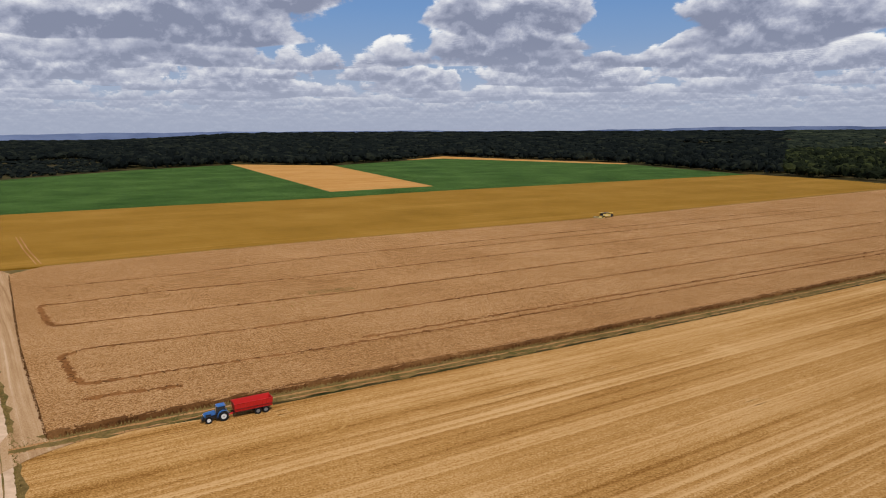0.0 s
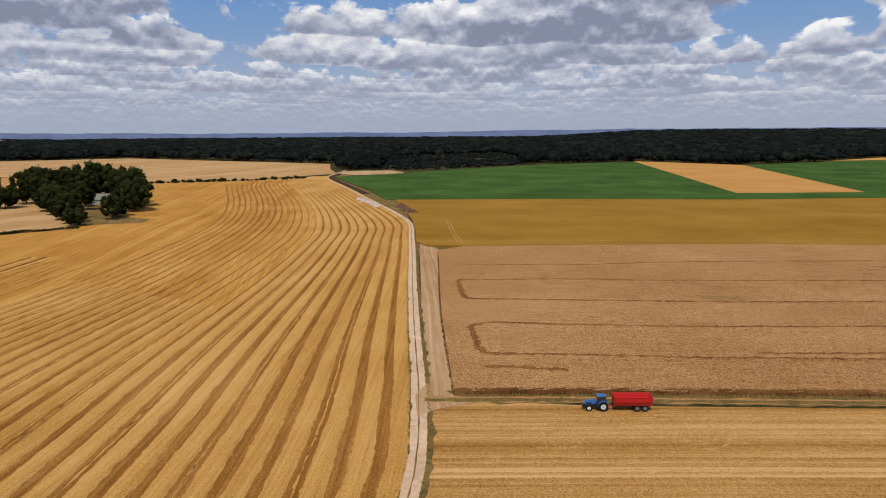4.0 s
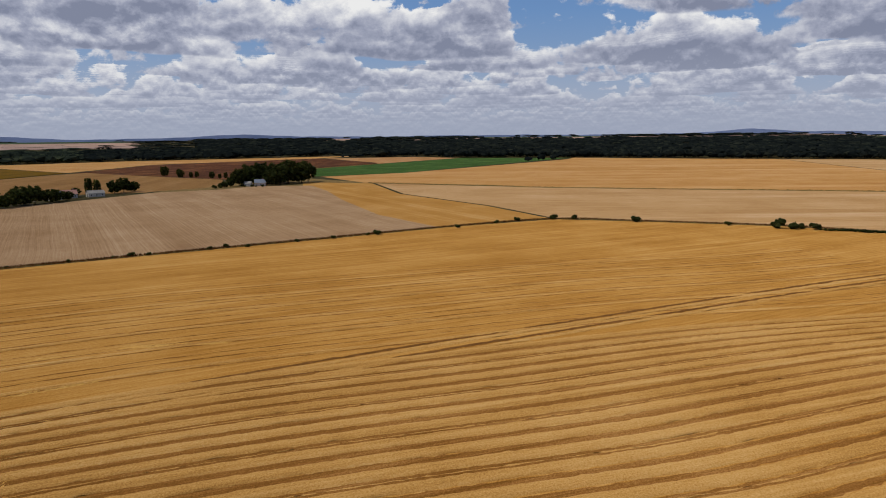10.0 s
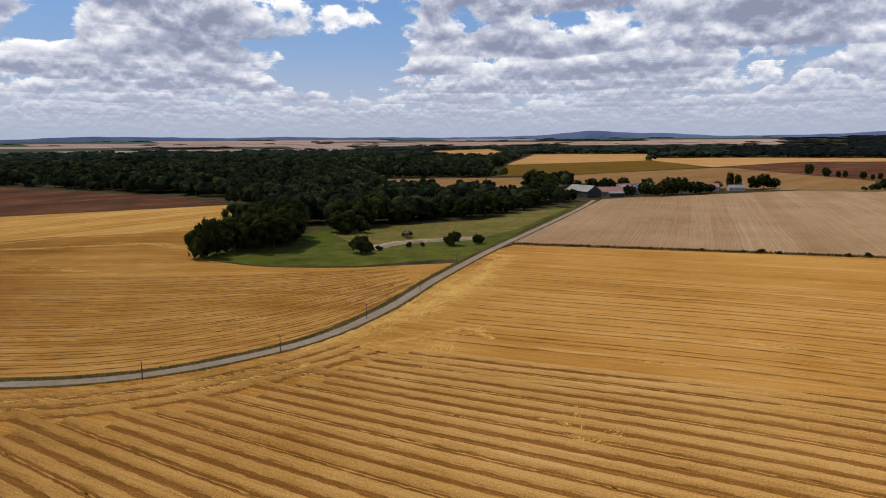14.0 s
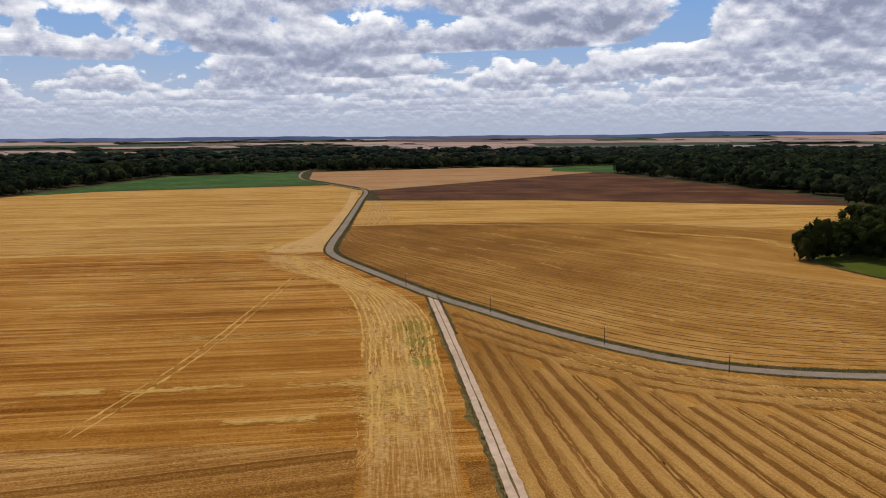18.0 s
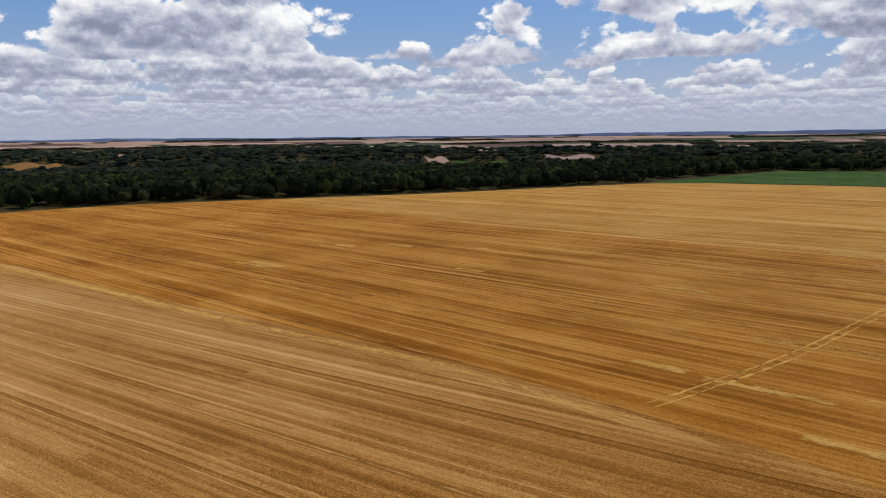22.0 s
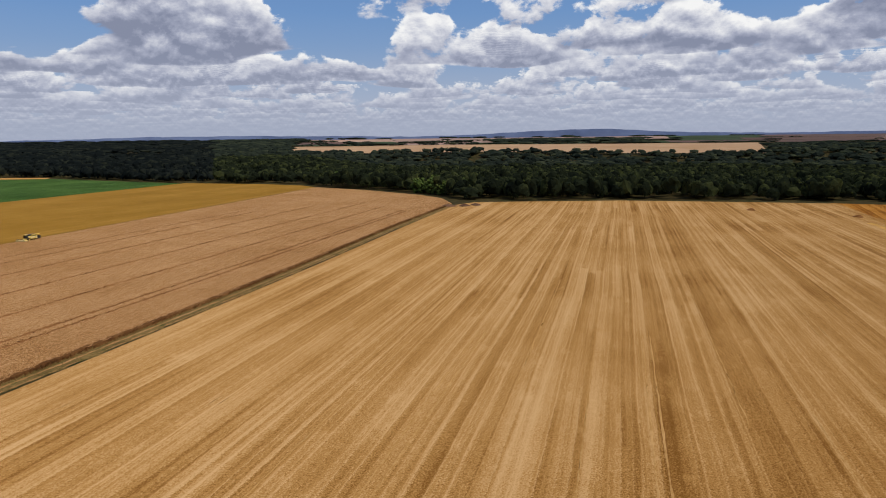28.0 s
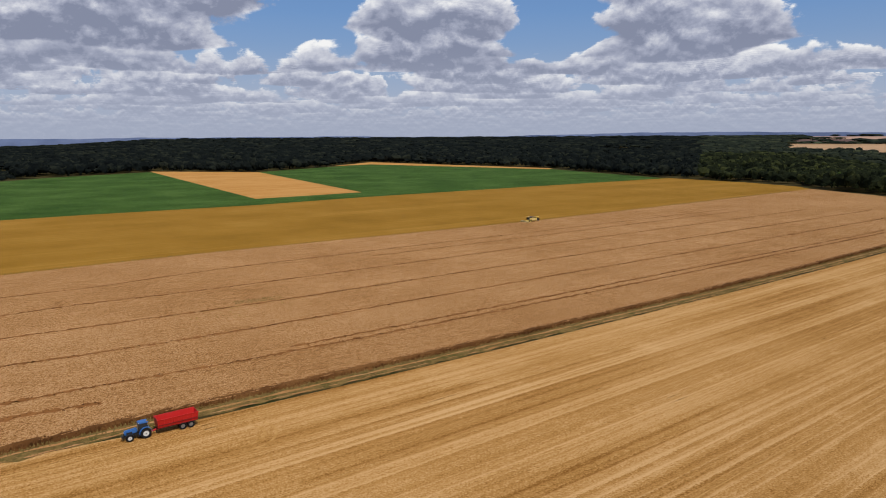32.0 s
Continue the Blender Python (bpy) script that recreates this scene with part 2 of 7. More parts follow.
                line_ = t.math("MULTIPLY", t.math("SUBTRACT", 1.0, t.step(rim, 0.05, 0.13)), t.step(own.outputs["Value"], 0.45, 0.8))
                s = t.math("MULTIPLY_ADD", t.math("MULTIPLY", line_, t.math("MULTIPLY_ADD", d, 1.2, 0.2)), amount * share * 1.3, s)
            spill = t.noise(t.vec("MULTIPLY", flow, (1 / 9.0, 1 / 4.0, 0.0)), 1.0, 5.0, 0.7)       # chaff spread unevenly over the cuts
            s = t.math("MULTIPLY_ADD", t.step(spill, 0.54, 0.7), amount * 0.42, s)
            s = t.math("MULTIPLY_ADD", t.math("SUBTRACT", t.noise(t.vec("MULTIPLY", flow, (1 / 0.7, 1 / 1.5, 0.0)), 1.0, 3.0, 0.7), 0.5), amount * 1.2, s)
        if along:                      # tone shift along the field: stubble's darker look towards the sun, put into colour
            s = t.math("ADD", s, t.n("MapRange", u, *along).outputs[0])
        s = t.math("MULTIPLY_ADD", s, contrast, 0.5)
        if corner:                     # one end of the field takes a darker, more orange colour
            cu, cv, deep, tones = corner
            here = t.math("MULTIPLY", t.n("MapRange", u, cu[0], cu[1], 0.0, 1.0).outputs[0], t.n("MapRange", v, cv[0], cv[1], 0.0, 1.0).outputs[0])
            s = t.math("MULTIPLY_ADD", here, deep, s)
        col = t.ramp(s, (0.08, dark), (0.5, mid), (0.95, light))
        if corner:
            col = t.mix(here, col, t.ramp(s, (0.08, tones[0]), (0.5, tones[1]), (0.95, tones[2])))
        bump(t, bsdf, t.math("MULTIPLY_ADD", d, 0.7, b), 0.6, relief)
        return col
    return build


def mottled(dark, light, scale, detail=5.0, relief=0.0, rough2=0.6, second=None):
    def build(t, bsdf):
        pos = t.n("NewGeometry").outputs["Position"]
        a = t.noise(pos, scale, detail, rough2)
        b = t.noise(pos, scale * 0.13, 3.0, 0.6)
        s = t.math("MULTIPLY_ADD", b, 0.5, t.math("MULTIPLY", a, 0.6))
        col = t.ramp(s, (0.38, dark), (0.68, light))
        if second:
            col = t.mix(t.step(t.noise(pos, scale * 0.3, 4.0, 0.65), 0.5, 0.62), col, second)
        if relief:
            bump(t, bsdf, a, 0.6, relief)
        return col
    return build


def leafy(dark, light, tip, scale=1.2, single=0.28, clump=0.085):
    def build(t, bsdf):
        geo = t.n("NewGeometry")
        pos, isle = geo.outputs["Position"], geo.outputs["Random Per Island"]
        a = t.noise(pos, scale, 4.0, 0.7)
        b = t.noise(pos, 0.012, 3.0, 0.6)
        c = t.noise(pos, clump, 2.0, 0.5)
        s = t.math("MULTIPLY_ADD", isle, single, t.math("MULTIPLY", a, 0.45))
        s = t.math("ADD", s, t.math("MULTIPLY_ADD", b, 0.45, -0.34 - single * 0.5))
        s = t.math("MULTIPLY_ADD", c, 0.85, s)
        bump(t, bsdf, a, 0.8, 0.5)
        return t.ramp(s, (0.1, dark), (0.6, light), (0.98, tip))
    return build


def plain(col, var=0.12, scale=3.0, relief=0.0):
    return mottled(tuple(c * (1 - var) for c in col), tuple(min(1, c * (1 + var)) for c in col), scale, 4.0, relief)


K = 0.74
M = {}
M["ground"] = material("ground", mottled(lin(52, 48, 25, K), lin(92, 80, 44, K), 0.25, second=lin(52, 56, 27, K)))
M["stubble"] = material("stubble", field_paint(lin(138, 92, 34, K), lin(194, 145, 74, K), lin(226, 183, 116, K), 31.7, 6.4, 2.13, 190, passes=0.22, lines=0.25, streaks=0.12, patch=0.3, grain=1.8, contrast=0.85, blot=0.6, swath=(3.0, 0.5), warp=1.0, corner=((230.0, 20.0), (25.0, -60.0), -0.12, (lin(124, 78, 22, K), lin(180, 124, 50, K), lin(222, 172, 92, K)))))
M["brown_crop"] = material("brown_crop", field_paint(lin(126, 84, 38, K), lin(188, 138, 77, K), lin(220, 177, 118, K), 31, 30.0, 2.2, 200, passes=0.1, lines=0.0, streaks=0.18, patch=0.3, grain=3.0, relief=0.6, blot=2.2))
M["wheat"] = material("wheat", field_paint(lin(136, 100, 28, K), lin(162, 120, 40, K), lin(186, 142, 62, K), 31, 16.0, 2.0, 300, passes=0.25, lines=0.25, streaks=0.35, patch=0.4, grain=0.8, relief=0.2))
M["green_crop"] = material("green_crop", field_paint(lin(38, 62, 20, K), lin(66, 98, 36, K), lin(100, 126, 58, K), 31, 9.0, 2.0, 200, passes=0.08, lines=0.1, streaks=0.12, patch=0.6, grain=2.2, relief=0.5))
M["ripe_strip"] = material("ripe_strip", field_paint(lin(182, 126, 54, K), lin(206, 152, 76, K), lin(222, 172, 98, K), 31, 10.0, 2.0, 200, passes=0.2, streaks=0.4))
M["row_stubble"] = material("row_stubble", field_paint(lin(158, 104, 34, K), lin(202, 146, 61, K), lin(226, 178, 96, K), 128, 6.0, 1.7, 120, passes=0.3, lines=0.25, streaks=0.5, patch=0.4, grain=1.2, warp=8.0, along=(-140.0, -60.0, -0.24, 0.0)))
M["windrow"] = material("windrow", field_paint(lin(158, 108, 42, K), lin(212, 160, 78, K), lin(236, 194, 116, K), 120, 9.0, 2.0, 60, passes=0.2, lines=0.0, streaks=0.3, patch=0.35, grain=1.1, relief=0.25, along=(-140.0, -60.0, -0.26, 0.0)))
M["gap_soil"] = material("gap_soil", field_paint(lin(126, 82, 28, K), lin(162, 110, 46, K), lin(196, 145, 76, K), 122, 9.0, 1.5, 60, passes=0.1, lines=0.0, streaks=0.6, patch=0.5, grain=1.5, along=(-60.0, 100.0, -0.2, 0.0)))
ORANGE_BASE = field_paint(lin(120, 68, 12, K), lin(178, 115, 33, K), lin(226, 168, 78, K), 24, 7.0, 3.5, 120, passes=0.25, lines=0.3, streaks=0.25, patch=0.4, grain=1.4, warp=2.0, swath=(2.8, 0.36))
M["orange_stubble"] = material("orange_stubble", ORANGE_BASE)
GOLD_BASE = field_paint(lin(160, 108, 32, K), lin(204, 148, 58, K), lin(232, 184, 98, K), 24, 6.0, 1.8, 150, passes=0.4, lines=0.4, streaks=0.6, grain=1.2, warp=2.0, swath=(3.0, 0.4))
M["gold_stubble"] = material("gold_stubble", GOLD_BASE)
M["gold_strip"] = material("gold_strip", field_paint(lin(172, 120, 44, K), lin(194, 142, 64, K), lin(214, 168, 94, K), 40, 12.0, 2.0, 300, passes=0.3, lines=0.2, streaks=0.4, patch=0.5, grain=0.8))
M["farm_gold"] = material("farm_gold", field_paint(lin(130, 93, 46, K), lin(154, 114, 60, K), lin(174, 136, 82, K), 20, 14.0, 3.0, 200, passes=0.3, lines=0.3, streaks=0.4))
M["valley_gold"] = material("valley_gold", mottled(lin(184, 146, 98, K), lin(208, 172, 124, K), 0.01))
M["row_dark"] = material("row_dark", mottled(lin(108, 70, 26, K), lin(146, 100, 46, K), 0.6))
M["south_stubble"] = material("south_stubble", field_paint(lin(126, 78, 18, K), lin(178, 124, 44, K), lin(220, 168, 86, K), 148, 5.2, 2.6, 120, passes=0.2, lines=0.15, streaks=0.4, patch=0.5, grain=1.2, warp=10.0, along=(-260.0, -80.0, -0.22, 0.12)))
M["beige"] = material("beige", field_paint(lin(154, 119, 76, K), lin(177, 142, 95, K), lin(198, 166, 118, K), 40, 12.0, 2.0, 300, passes=0.3, lines=0.2, streaks=0.5, patch=0.5))
M["pale"] = material("pale", field_paint(lin(176, 132, 74, K), lin(202, 160, 98, K), lin(220, 184, 128, K), 100, 22.0, 4.0, 300, passes=0.5, lines=0.3, streaks=0.7))
M["gold_far"] = material("gold_far", field_paint(lin(178, 124, 56, K), lin(204, 152, 80, K), lin(222, 178, 114, K), 100, 26.0, 5.0, 400, passes=0.5, lines=0.3, streaks=0.5))
M["plough"] = material("plough", field_paint(lin(66, 38, 20, K), lin(96, 58, 31, K), lin(146, 96, 52, K), 15, 12.0, 2.0, 200, passes=0.2, lines=0.2, streaks=0.5, patch=0.7))
M["cut_tan"] = material("cut_tan", field_paint(lin(160, 112, 58, K), lin(188, 138, 80, K), lin(210, 166, 110, K), 20, 18.0, 3.0, 200, passes=0.35, lines=0.3, streaks=0.5))
M["sunflower"] = material("sunflower", field_paint(lin(84, 62, 6, K), lin(116, 86, 10, K), lin(146, 110, 20, K), 10, 12.0, 2.0, 200, passes=0.2, lines=0.0, streaks=0.4))
M["meadow"] = material("meadow", mottled(lin(58, 68, 14, K), lin(110, 110, 38, K), 0.12, second=lin(86, 96, 20, K)))
M["dry_grass"] = material("dry_grass", mottled(lin(104, 86, 44, K), lin(160, 130, 74, K), 0.5, relief=0.05, second=lin(112, 100, 52, K)))
M["lane_grass"] = material("lane_grass", mottled(lin(60, 56, 26, K), lin(112, 96, 48, K), 0.9, relief=0.1, second=lin(66, 70, 30, K)))
M["verge"] = material("verge", mottled(lin(92, 76, 38, K), lin(150, 124, 68, K), 0.9, relief=0.1, second=lin(100, 92, 44, K)))
M["chalk"] = material("chalk", mottled(lin(204, 172, 128, K), lin(238, 206, 160, K), 0.8, relief=0.02))
M["tarmac"] = material("tarmac", mottled(lin(148, 130, 100, K), lin(174, 155, 122, K), 0.6), 0.95, 0.0, 0.0)
M["rut"] = material("rut", mottled(lin(122, 78, 38, K), lin(166, 114, 60, K), 0.9, relief=0.15))
M["straw_pale"] = material("straw_pale", mottled(lin(176, 128, 58, K), lin(220, 174, 102, K), 0.9, relief=0.05))
M["tuft_green"] = material("tuft_green", leafy(lin(116, 98, 48, K), lin(150, 128, 70, K), lin(178, 156, 98, K)))
M["tuft_brown"] = material("tuft_brown", leafy(lin(72, 46, 24, K), lin(116, 78, 40, K), lin(160, 116, 64, K)))
M["leaf_far"] = material("leaf_far", leafy((0.011, 0.015, 0.011), (0.036, 0.045, 0.023), (0.118, 0.132, 0.046), 0.5, 0.5, 0.07), 0.95, 0.0, 0.0, 0.5)
# blue haze of distance mixed into the colour of the farthest leaves
M["leaf_hazed"] = material("leaf_hazed", leafy((0.014, 0.020, 0.018), (0.038, 0.048, 0.034), (0.095, 0.106, 0.056), 0.35, 0.5, 0.045), 0.95, 0.0, 0.0, 0.4)
# darker leaves for the north and west: cloud shade put into the colour
M["leaf_shaded"] = material("leaf_shaded", leafy((0.007, 0.010, 0.008), (0.022, 0.027, 0.016), (0.080, 0.086, 0.036), 0.5, 0.5, 0.07), 0.95, 0.0, 0.0, 0.4)
# the same further off: cloud shade and blue haze both in the colour
M["leaf_shaded_hazed"] = material("leaf_shaded_hazed", leafy((0.008, 0.011, 0.012), (0.018, 0.023, 0.021), (0.048, 0.054, 0.036), 0.5, 0.5, 0.07), 0.95, 0.0, 0.0, 0.4)
M["leaf"] = material("leaf", leafy((0.013, 0.018, 0.007), (0.045, 0.054, 0.017), (0.125, 0.132, 0.040), 1.0, 0.4, 0.25), 0.95, 0.0, 0.0, 0.5)
M["bare_tan"] = material("bare_tan", field_paint(lin(168, 130, 82, K), lin(198, 160, 108, K), lin(218, 186, 138, K), 125, 8.0, 3.0, 200, passes=0.35, lines=0.5, streaks=0.6, grain=1.1))
M["meadow_dry"] = material("meadow_dry", mottled(lin(98, 90, 36, K), lin(140, 124, 60, K), 0.3, second=lin(110, 104, 42, K)))
M["wisp"] = material("wisp", mottled(lin(212, 158, 66, K), lin(240, 192, 98, K), 0.9))
M["bank_earth"] = material("bank_earth", mottled(lin(62, 44, 30, K), lin(98, 74, 50, K), 0.7, relief=0.1))
M["hay"] = material("hay", mottled(lin(164, 142, 100, K), lin(204, 184, 142, K), 0.9, relief=0.2))
M["bark"] = material("bark", plain((0.09, 0.07, 0.05), 0.3, 4.0, 0.05))
M["earth"] = material("earth", mottled(lin(92, 66, 46, K), lin(140, 108, 78, K), 0.6, relief=0.2))
M["lime"] = material("lime", mottled(lin(190, 176, 156, K), lin(226, 216, 200, K), 0.7, relief=0.1))
# distance haze put into the blue-grey base colour of the skyline hills
M["hill_hazed"] = material("hill_hazed", mottled(lin(92, 107, 130, K), lin(124, 139, 159, K), 0.006, 5.0))
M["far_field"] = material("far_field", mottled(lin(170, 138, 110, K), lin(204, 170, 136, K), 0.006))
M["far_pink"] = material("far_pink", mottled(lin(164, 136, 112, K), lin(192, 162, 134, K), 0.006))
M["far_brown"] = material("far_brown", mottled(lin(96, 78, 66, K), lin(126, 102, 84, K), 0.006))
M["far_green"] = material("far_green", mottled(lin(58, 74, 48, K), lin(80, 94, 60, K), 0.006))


# ---- mesh helpers ----
def np_mesh(name, verts, faces, smooth=False):
    me = bpy.data.meshes.new(name)
    verts = np.asarray(verts, dtype=np.float32)
    faces = np.asarray(faces, dtype=np.int32)
    k = faces.shape[1]
    me.vertices.add(len(verts))
    me.vertices.foreach_set("co", verts.ravel())
    me.loops.add(faces.size)
    me.loops.foreach_set("vertex_index", faces.ravel())
    me.polygons.add(len(faces))
    me.polygons.foreach_set("loop_start", np.arange(0, faces.size, k, dtype=np.int32))
    me.polygons.foreach_set("use_smooth", np.full(len(faces), smooth))
    me.update(calc_edges=True)
    return me


def put(name, me, mat, parent=None, label="", category="", group="", kind=""):
    if mat is not None and not me.materials:
        me.materials.append(mat)
    ob = new(name, me)
    if parent is not None:
        ob.parent = parent
    return tagged(ob, label, category, group, kind)


def part(name, bm, mat, parent, label="", smooth=False):
    me = bpy.data.meshes.new(name)
    bm.to_mesh(me)
    bm.free()
    if smooth:
        me.polygons.foreach_set("use_smooth", np.full(len(me.polygons), True))
    return put(name, me, mat, parent, label)


def smooth01(a, b, x):
    t = np.clip((x - a) / (b - a), 0, 1)
    return t * t * (3 - 2 * t)


def terrain(x, y):
    """Height of the land: a level plateau, a wooded valley to the east and south-east, and a slow rise far off."""
    x, y = np.asarray(x, float), np.asarray(y, float)
    r = np.hypot(x, y)
    az = np.degrees(np.arctan2(-x, y)) % 360
    east = smooth01(176, 200, az) * (1 - smooth01(318, 330, az))
    start = 690 + 520 * (1 - smooth01(222, 250, az)) + 120 * smooth01(300, 322, az)
    dip = -30 * east * smooth01(0, 420, r - start) * (1 - smooth01(1850, 2150, r))
    low = smooth01(14, 26, az) * (1 - smooth01(60, 74, az))           # the north stays low, with haze-tinted hills behind
    rise = 42 * np.clip((r - 1700) / 3150, 0, 1) ** 1.25 * (1 - low)
    return dip + rise


def curve_points(pts, step, ease=0):
    """Points at even steps along a smooth line through the given ones; ease: how many of them to average over."""
    p = np.array(pts, float)
    p = np.vstack([2 * p[0] - p[1], p, 2 * p[-1] - p[-2]])
    out = []
    for i in range(1, len(p) - 2):
        a, b, c, d = p[i - 1:i + 3]
        for t in np.linspace(0, 1, 24, endpoint=False):
            out.append(0.5 * (2 * b + (c - a) * t + (2 * a - 5 * b + 4 * c - d) * t ** 2 + (3 * b - a - 3 * c + d) * t ** 3))
    out.append(p[-2])
    out = np.array(out)
    s = np.r_[0, np.cumsum(np.hypot(*np.diff(out, axis=0).T))]
    u = np.arange(0, s[-1], step)
    got = np.stack([np.interp(u, s, out[:, 0]), np.interp(u, s, out[:, 1])], -1)
    if ease:
        pad = np.vstack([2 * got[0] - got[ease:0:-1], got, 2 * got[-1] - got[-2:-ease - 2:-1]])
        box = np.ones(ease + 1) / (ease + 1)
        for _ in range(2):
            pad = np.stack([np.convolve(pad[:, c], box, "same") for c in (0, 1)], -1)
        got = pad[ease:ease + len(got)]
    return got


def normals(line):
    d = np.gradient(line, axis=0)
    d /= np.hypot(d[:, 0], d[:, 1])[:, None] + 1e-9
    return np.stack([-d[:, 1], d[:, 0]], -1)


def ribbon(name, line, profile, mat, parent=None, wobble=0.0, rough=0.0, seed=0, spread=None, **tags):
    """A strip swept along a plan line; profile: (sideways, up) pairs; spread: how wide it is at each point."""
    rng = np.random.default_rng(seed)
    n = normals(line)
    k, m = len(line), len(profile)
    side = np.array([p[0] for p in profile])
    up = np.array([p[1] for p in profile])
    drift = np.convolve(rng.normal(0, 1, k + 8), np.ones(9) / 3, "valid")[:k] * wobble * 0.35
    off = side[None, :] * (1.0 if spread is None else spread[:, None]) + drift[:, None] + rng.normal(0, 1, (k, m)) * wobble * 1.3
    z = up[None, :] + rng.normal(0, 1, (k, m)) * rough * (up[None, :] > 0.1)
    v = np.empty((k, m, 3))
    v[:, :, 0] = line[:, None, 0] + n[:, None, 0] * off
    v[:, :, 1] = line[:, None, 1] + n[:, None, 1] * off
    v[:, :, 2] = z + terrain(v[:, :, 0], v[:, :, 1])
    i = (np.arange(k - 1)[:, None] * m + np.arange(m - 1)[None, :]).ravel()
    f = np.stack([i, i + m, i + m + 1, i + 1], -1)
    return put(name, np_mesh(name, v.reshape(-1, 3), f, True), mat, parent, **tags)


def inside(poly, x, y):
    p = np.array(poly, float)
    x, y = np.asarray(x, float), np.asarray(y, float)
    hit = np.zeros(x.shape, bool)
    j = len(p) - 1
    for i in range(len(p)):
        xi, yi, xj, yj = *p[i], *p[j]
        cross = ((yi > y) != (yj > y)) & (x < (xj - xi) * (y - yi) / (yj - yi + 1e-12) + xi)
        hit ^= cross
        j = i
    return hit


OPEN = []      # plan outlines where no woodland grows


def sheet(name, poly, mat, z, label="", depth=0.0, clear=True, grid=0.0, parent=None):
    """A field: its outline on the land, z metres proud, with a standing side where depth is given."""
    bm = bmesh.new()
    vs = [bm.verts.new((x, y, 0)) for x, y in poly]
    f = bm.faces.new(vs)
    bm.normal_update()
    if f.normal.z < 0:
        f.normal_flip()
    bmesh.ops.triangulate(bm, faces=[f])
    if grid:
        for _ in range(6):
            long_edges = [e for e in bm.edges if e.calc_length() > grid]
            if not long_edges:
                break
            bmesh.ops.subdivide_edges(bm, edges=long_edges, cuts=1)
            bmesh.ops.triangulate(bm, faces=bm.faces[:])
    h = terrain([v.co.x for v in bm.verts], [v.co.y for v in bm.verts])
    for v, t in zip(bm.verts, h):
        v.co.z = t + z
    if depth:
        rim = [e for e in bm.edges if e.is_boundary]
        made = bmesh.ops.extrude_edge_only(bm, edges=rim)["geom"]
        for v in made:
            if isinstance(v, bmesh.types.BMVert):
                v.co.z -= depth
    bmesh.ops.recalc_face_normals(bm, faces=bm.faces[:])
    me = bpy.data.meshes.new(name)
    bm.to_mesh(me)
    bm.free()
    if clear:
        OPEN.append(poly)
    return put(name, me, mat, parent, label, "" if parent else "field", "", "" if parent else "structure")


# ---- ground ----
rings = np.r_[np.arange(0, 700, 50), np.arange(700, 2200, 60), np.geomspace(2200, 4900, 24)]
spokes = 180
a = np.radians(np.arange(spokes) * 360 / spokes)
gx, gy = -np.outer(rings, np.sin(a)), np.outer(rings, np.cos(a))
gv = np.stack([gx, gy, terrain(gx, gy)], -1).reshape(-1, 3)
i = (np.arange(len(rings) - 1)[:, None] * spokes + np.arange(spokes)[None, :]).ravel()
nxt = (np.arange(len(rings) - 1)[:, None] * spokes + (np.arange(spokes)[None, :] + 1) % spokes).ravel()
put("ground", np_mesh("ground", gv, np.stack([i, i + spokes, nxt + spokes, nxt], -1), True), M["ground"], None,
    "rough dry grass and earth between the fields", "ground", "", "structure")

# ---- fields ----
TRACK = [(69, -206), (43, -148), (30, -118.5), (18.5, -92), (-21.5, 0), (-51.5, 73.5), (-61, 89), (-72, 106), (-93.5, 136), (-131, 189.5),
         (-187, 270), (-228, 324), (-318, 406), (-410, 488), (-508, 575), (-548, 635), (-585, 700)]
ROAD = [(534, -989), (500, -905), (423, -770), (318, -665), (272, -615), (230, -510), (173, -360), (148, -293), (134, -268), (103, -238),
        (68, -206), (53, -195), (26, -175), (3, -162), (-16, -156.5), (-40, -158.5), (-60, -165), (-88, -185), (-120, -214),
        (-173, -258), (-232, -303), (-330, -379), (-385, -425)]
stubble = sheet("field_stubble", [(-70, 104), (-51, 73), (-21, 0), (5, -60), (21, -99), (46, -98), (73, -91), (103, -80), (134, -67), (168, -48), (233, -11),
                        (323, 36), (462, 113), (545, 160), (519, 210), (473, 291), (392, 370), (366, 366), (260, 300), (159, 236),
                        (87, 192), (33, 160), (-7, 137), (-42, 117)], M["stubble"], 0.04,
                "cut golden stubble field with pale straw streaks")
brown = sheet("field_brown_crop", [(-66, 109), (-45, 122), (-10, 142), (30, 165), (84, 197), (156, 241), (257, 305), (368, 371), (395, 410), (406, 449),
                           (412, 530), (405, 606), (371, 584), (90, 399), (-72, 308), (-150, 257), (-154, 242), (-99, 157)], M["brown_crop"], 0.8,
              "standing ripe brown crop with tramlines", depth=0.8)
sheet("field_wheat", [(-150, 258), (-72, 309), (90, 400), (371, 585), (405, 607), (412, 640), (398, 700), (350, 794), (178, 696), (-7, 587), (-86, 530),
                      (-188, 478), (-298, 411), (-279, 388), (-250, 355), (-222, 322), (-191, 280), (-176, 258), (-165, 251)], M["wheat"], 0.62, "standing golden wheat field", depth=0.6)
sheet("field_green_crop", [(-299, 411), (-188, 479), (-86, 531), (-7, 588), (178, 697), (345, 796), (271, 1066), (-4, 1324), (-165, 1053), (-330, 1085),
                           (-416, 954), (-474, 763), (-480, 690), (-498, 616), (-507, 586), (-485, 568), (-435, 526), (-375, 475), (-309, 413)], M["green_crop"], 0.5, "dense green maize field", depth=0.5)
sheet("field_ripe_strip", [(-335, 1105), (-95, 586), (-9, 642), (-165, 1053)], M["ripe_strip"], 0.56, "ripe tan strip inside the green field")
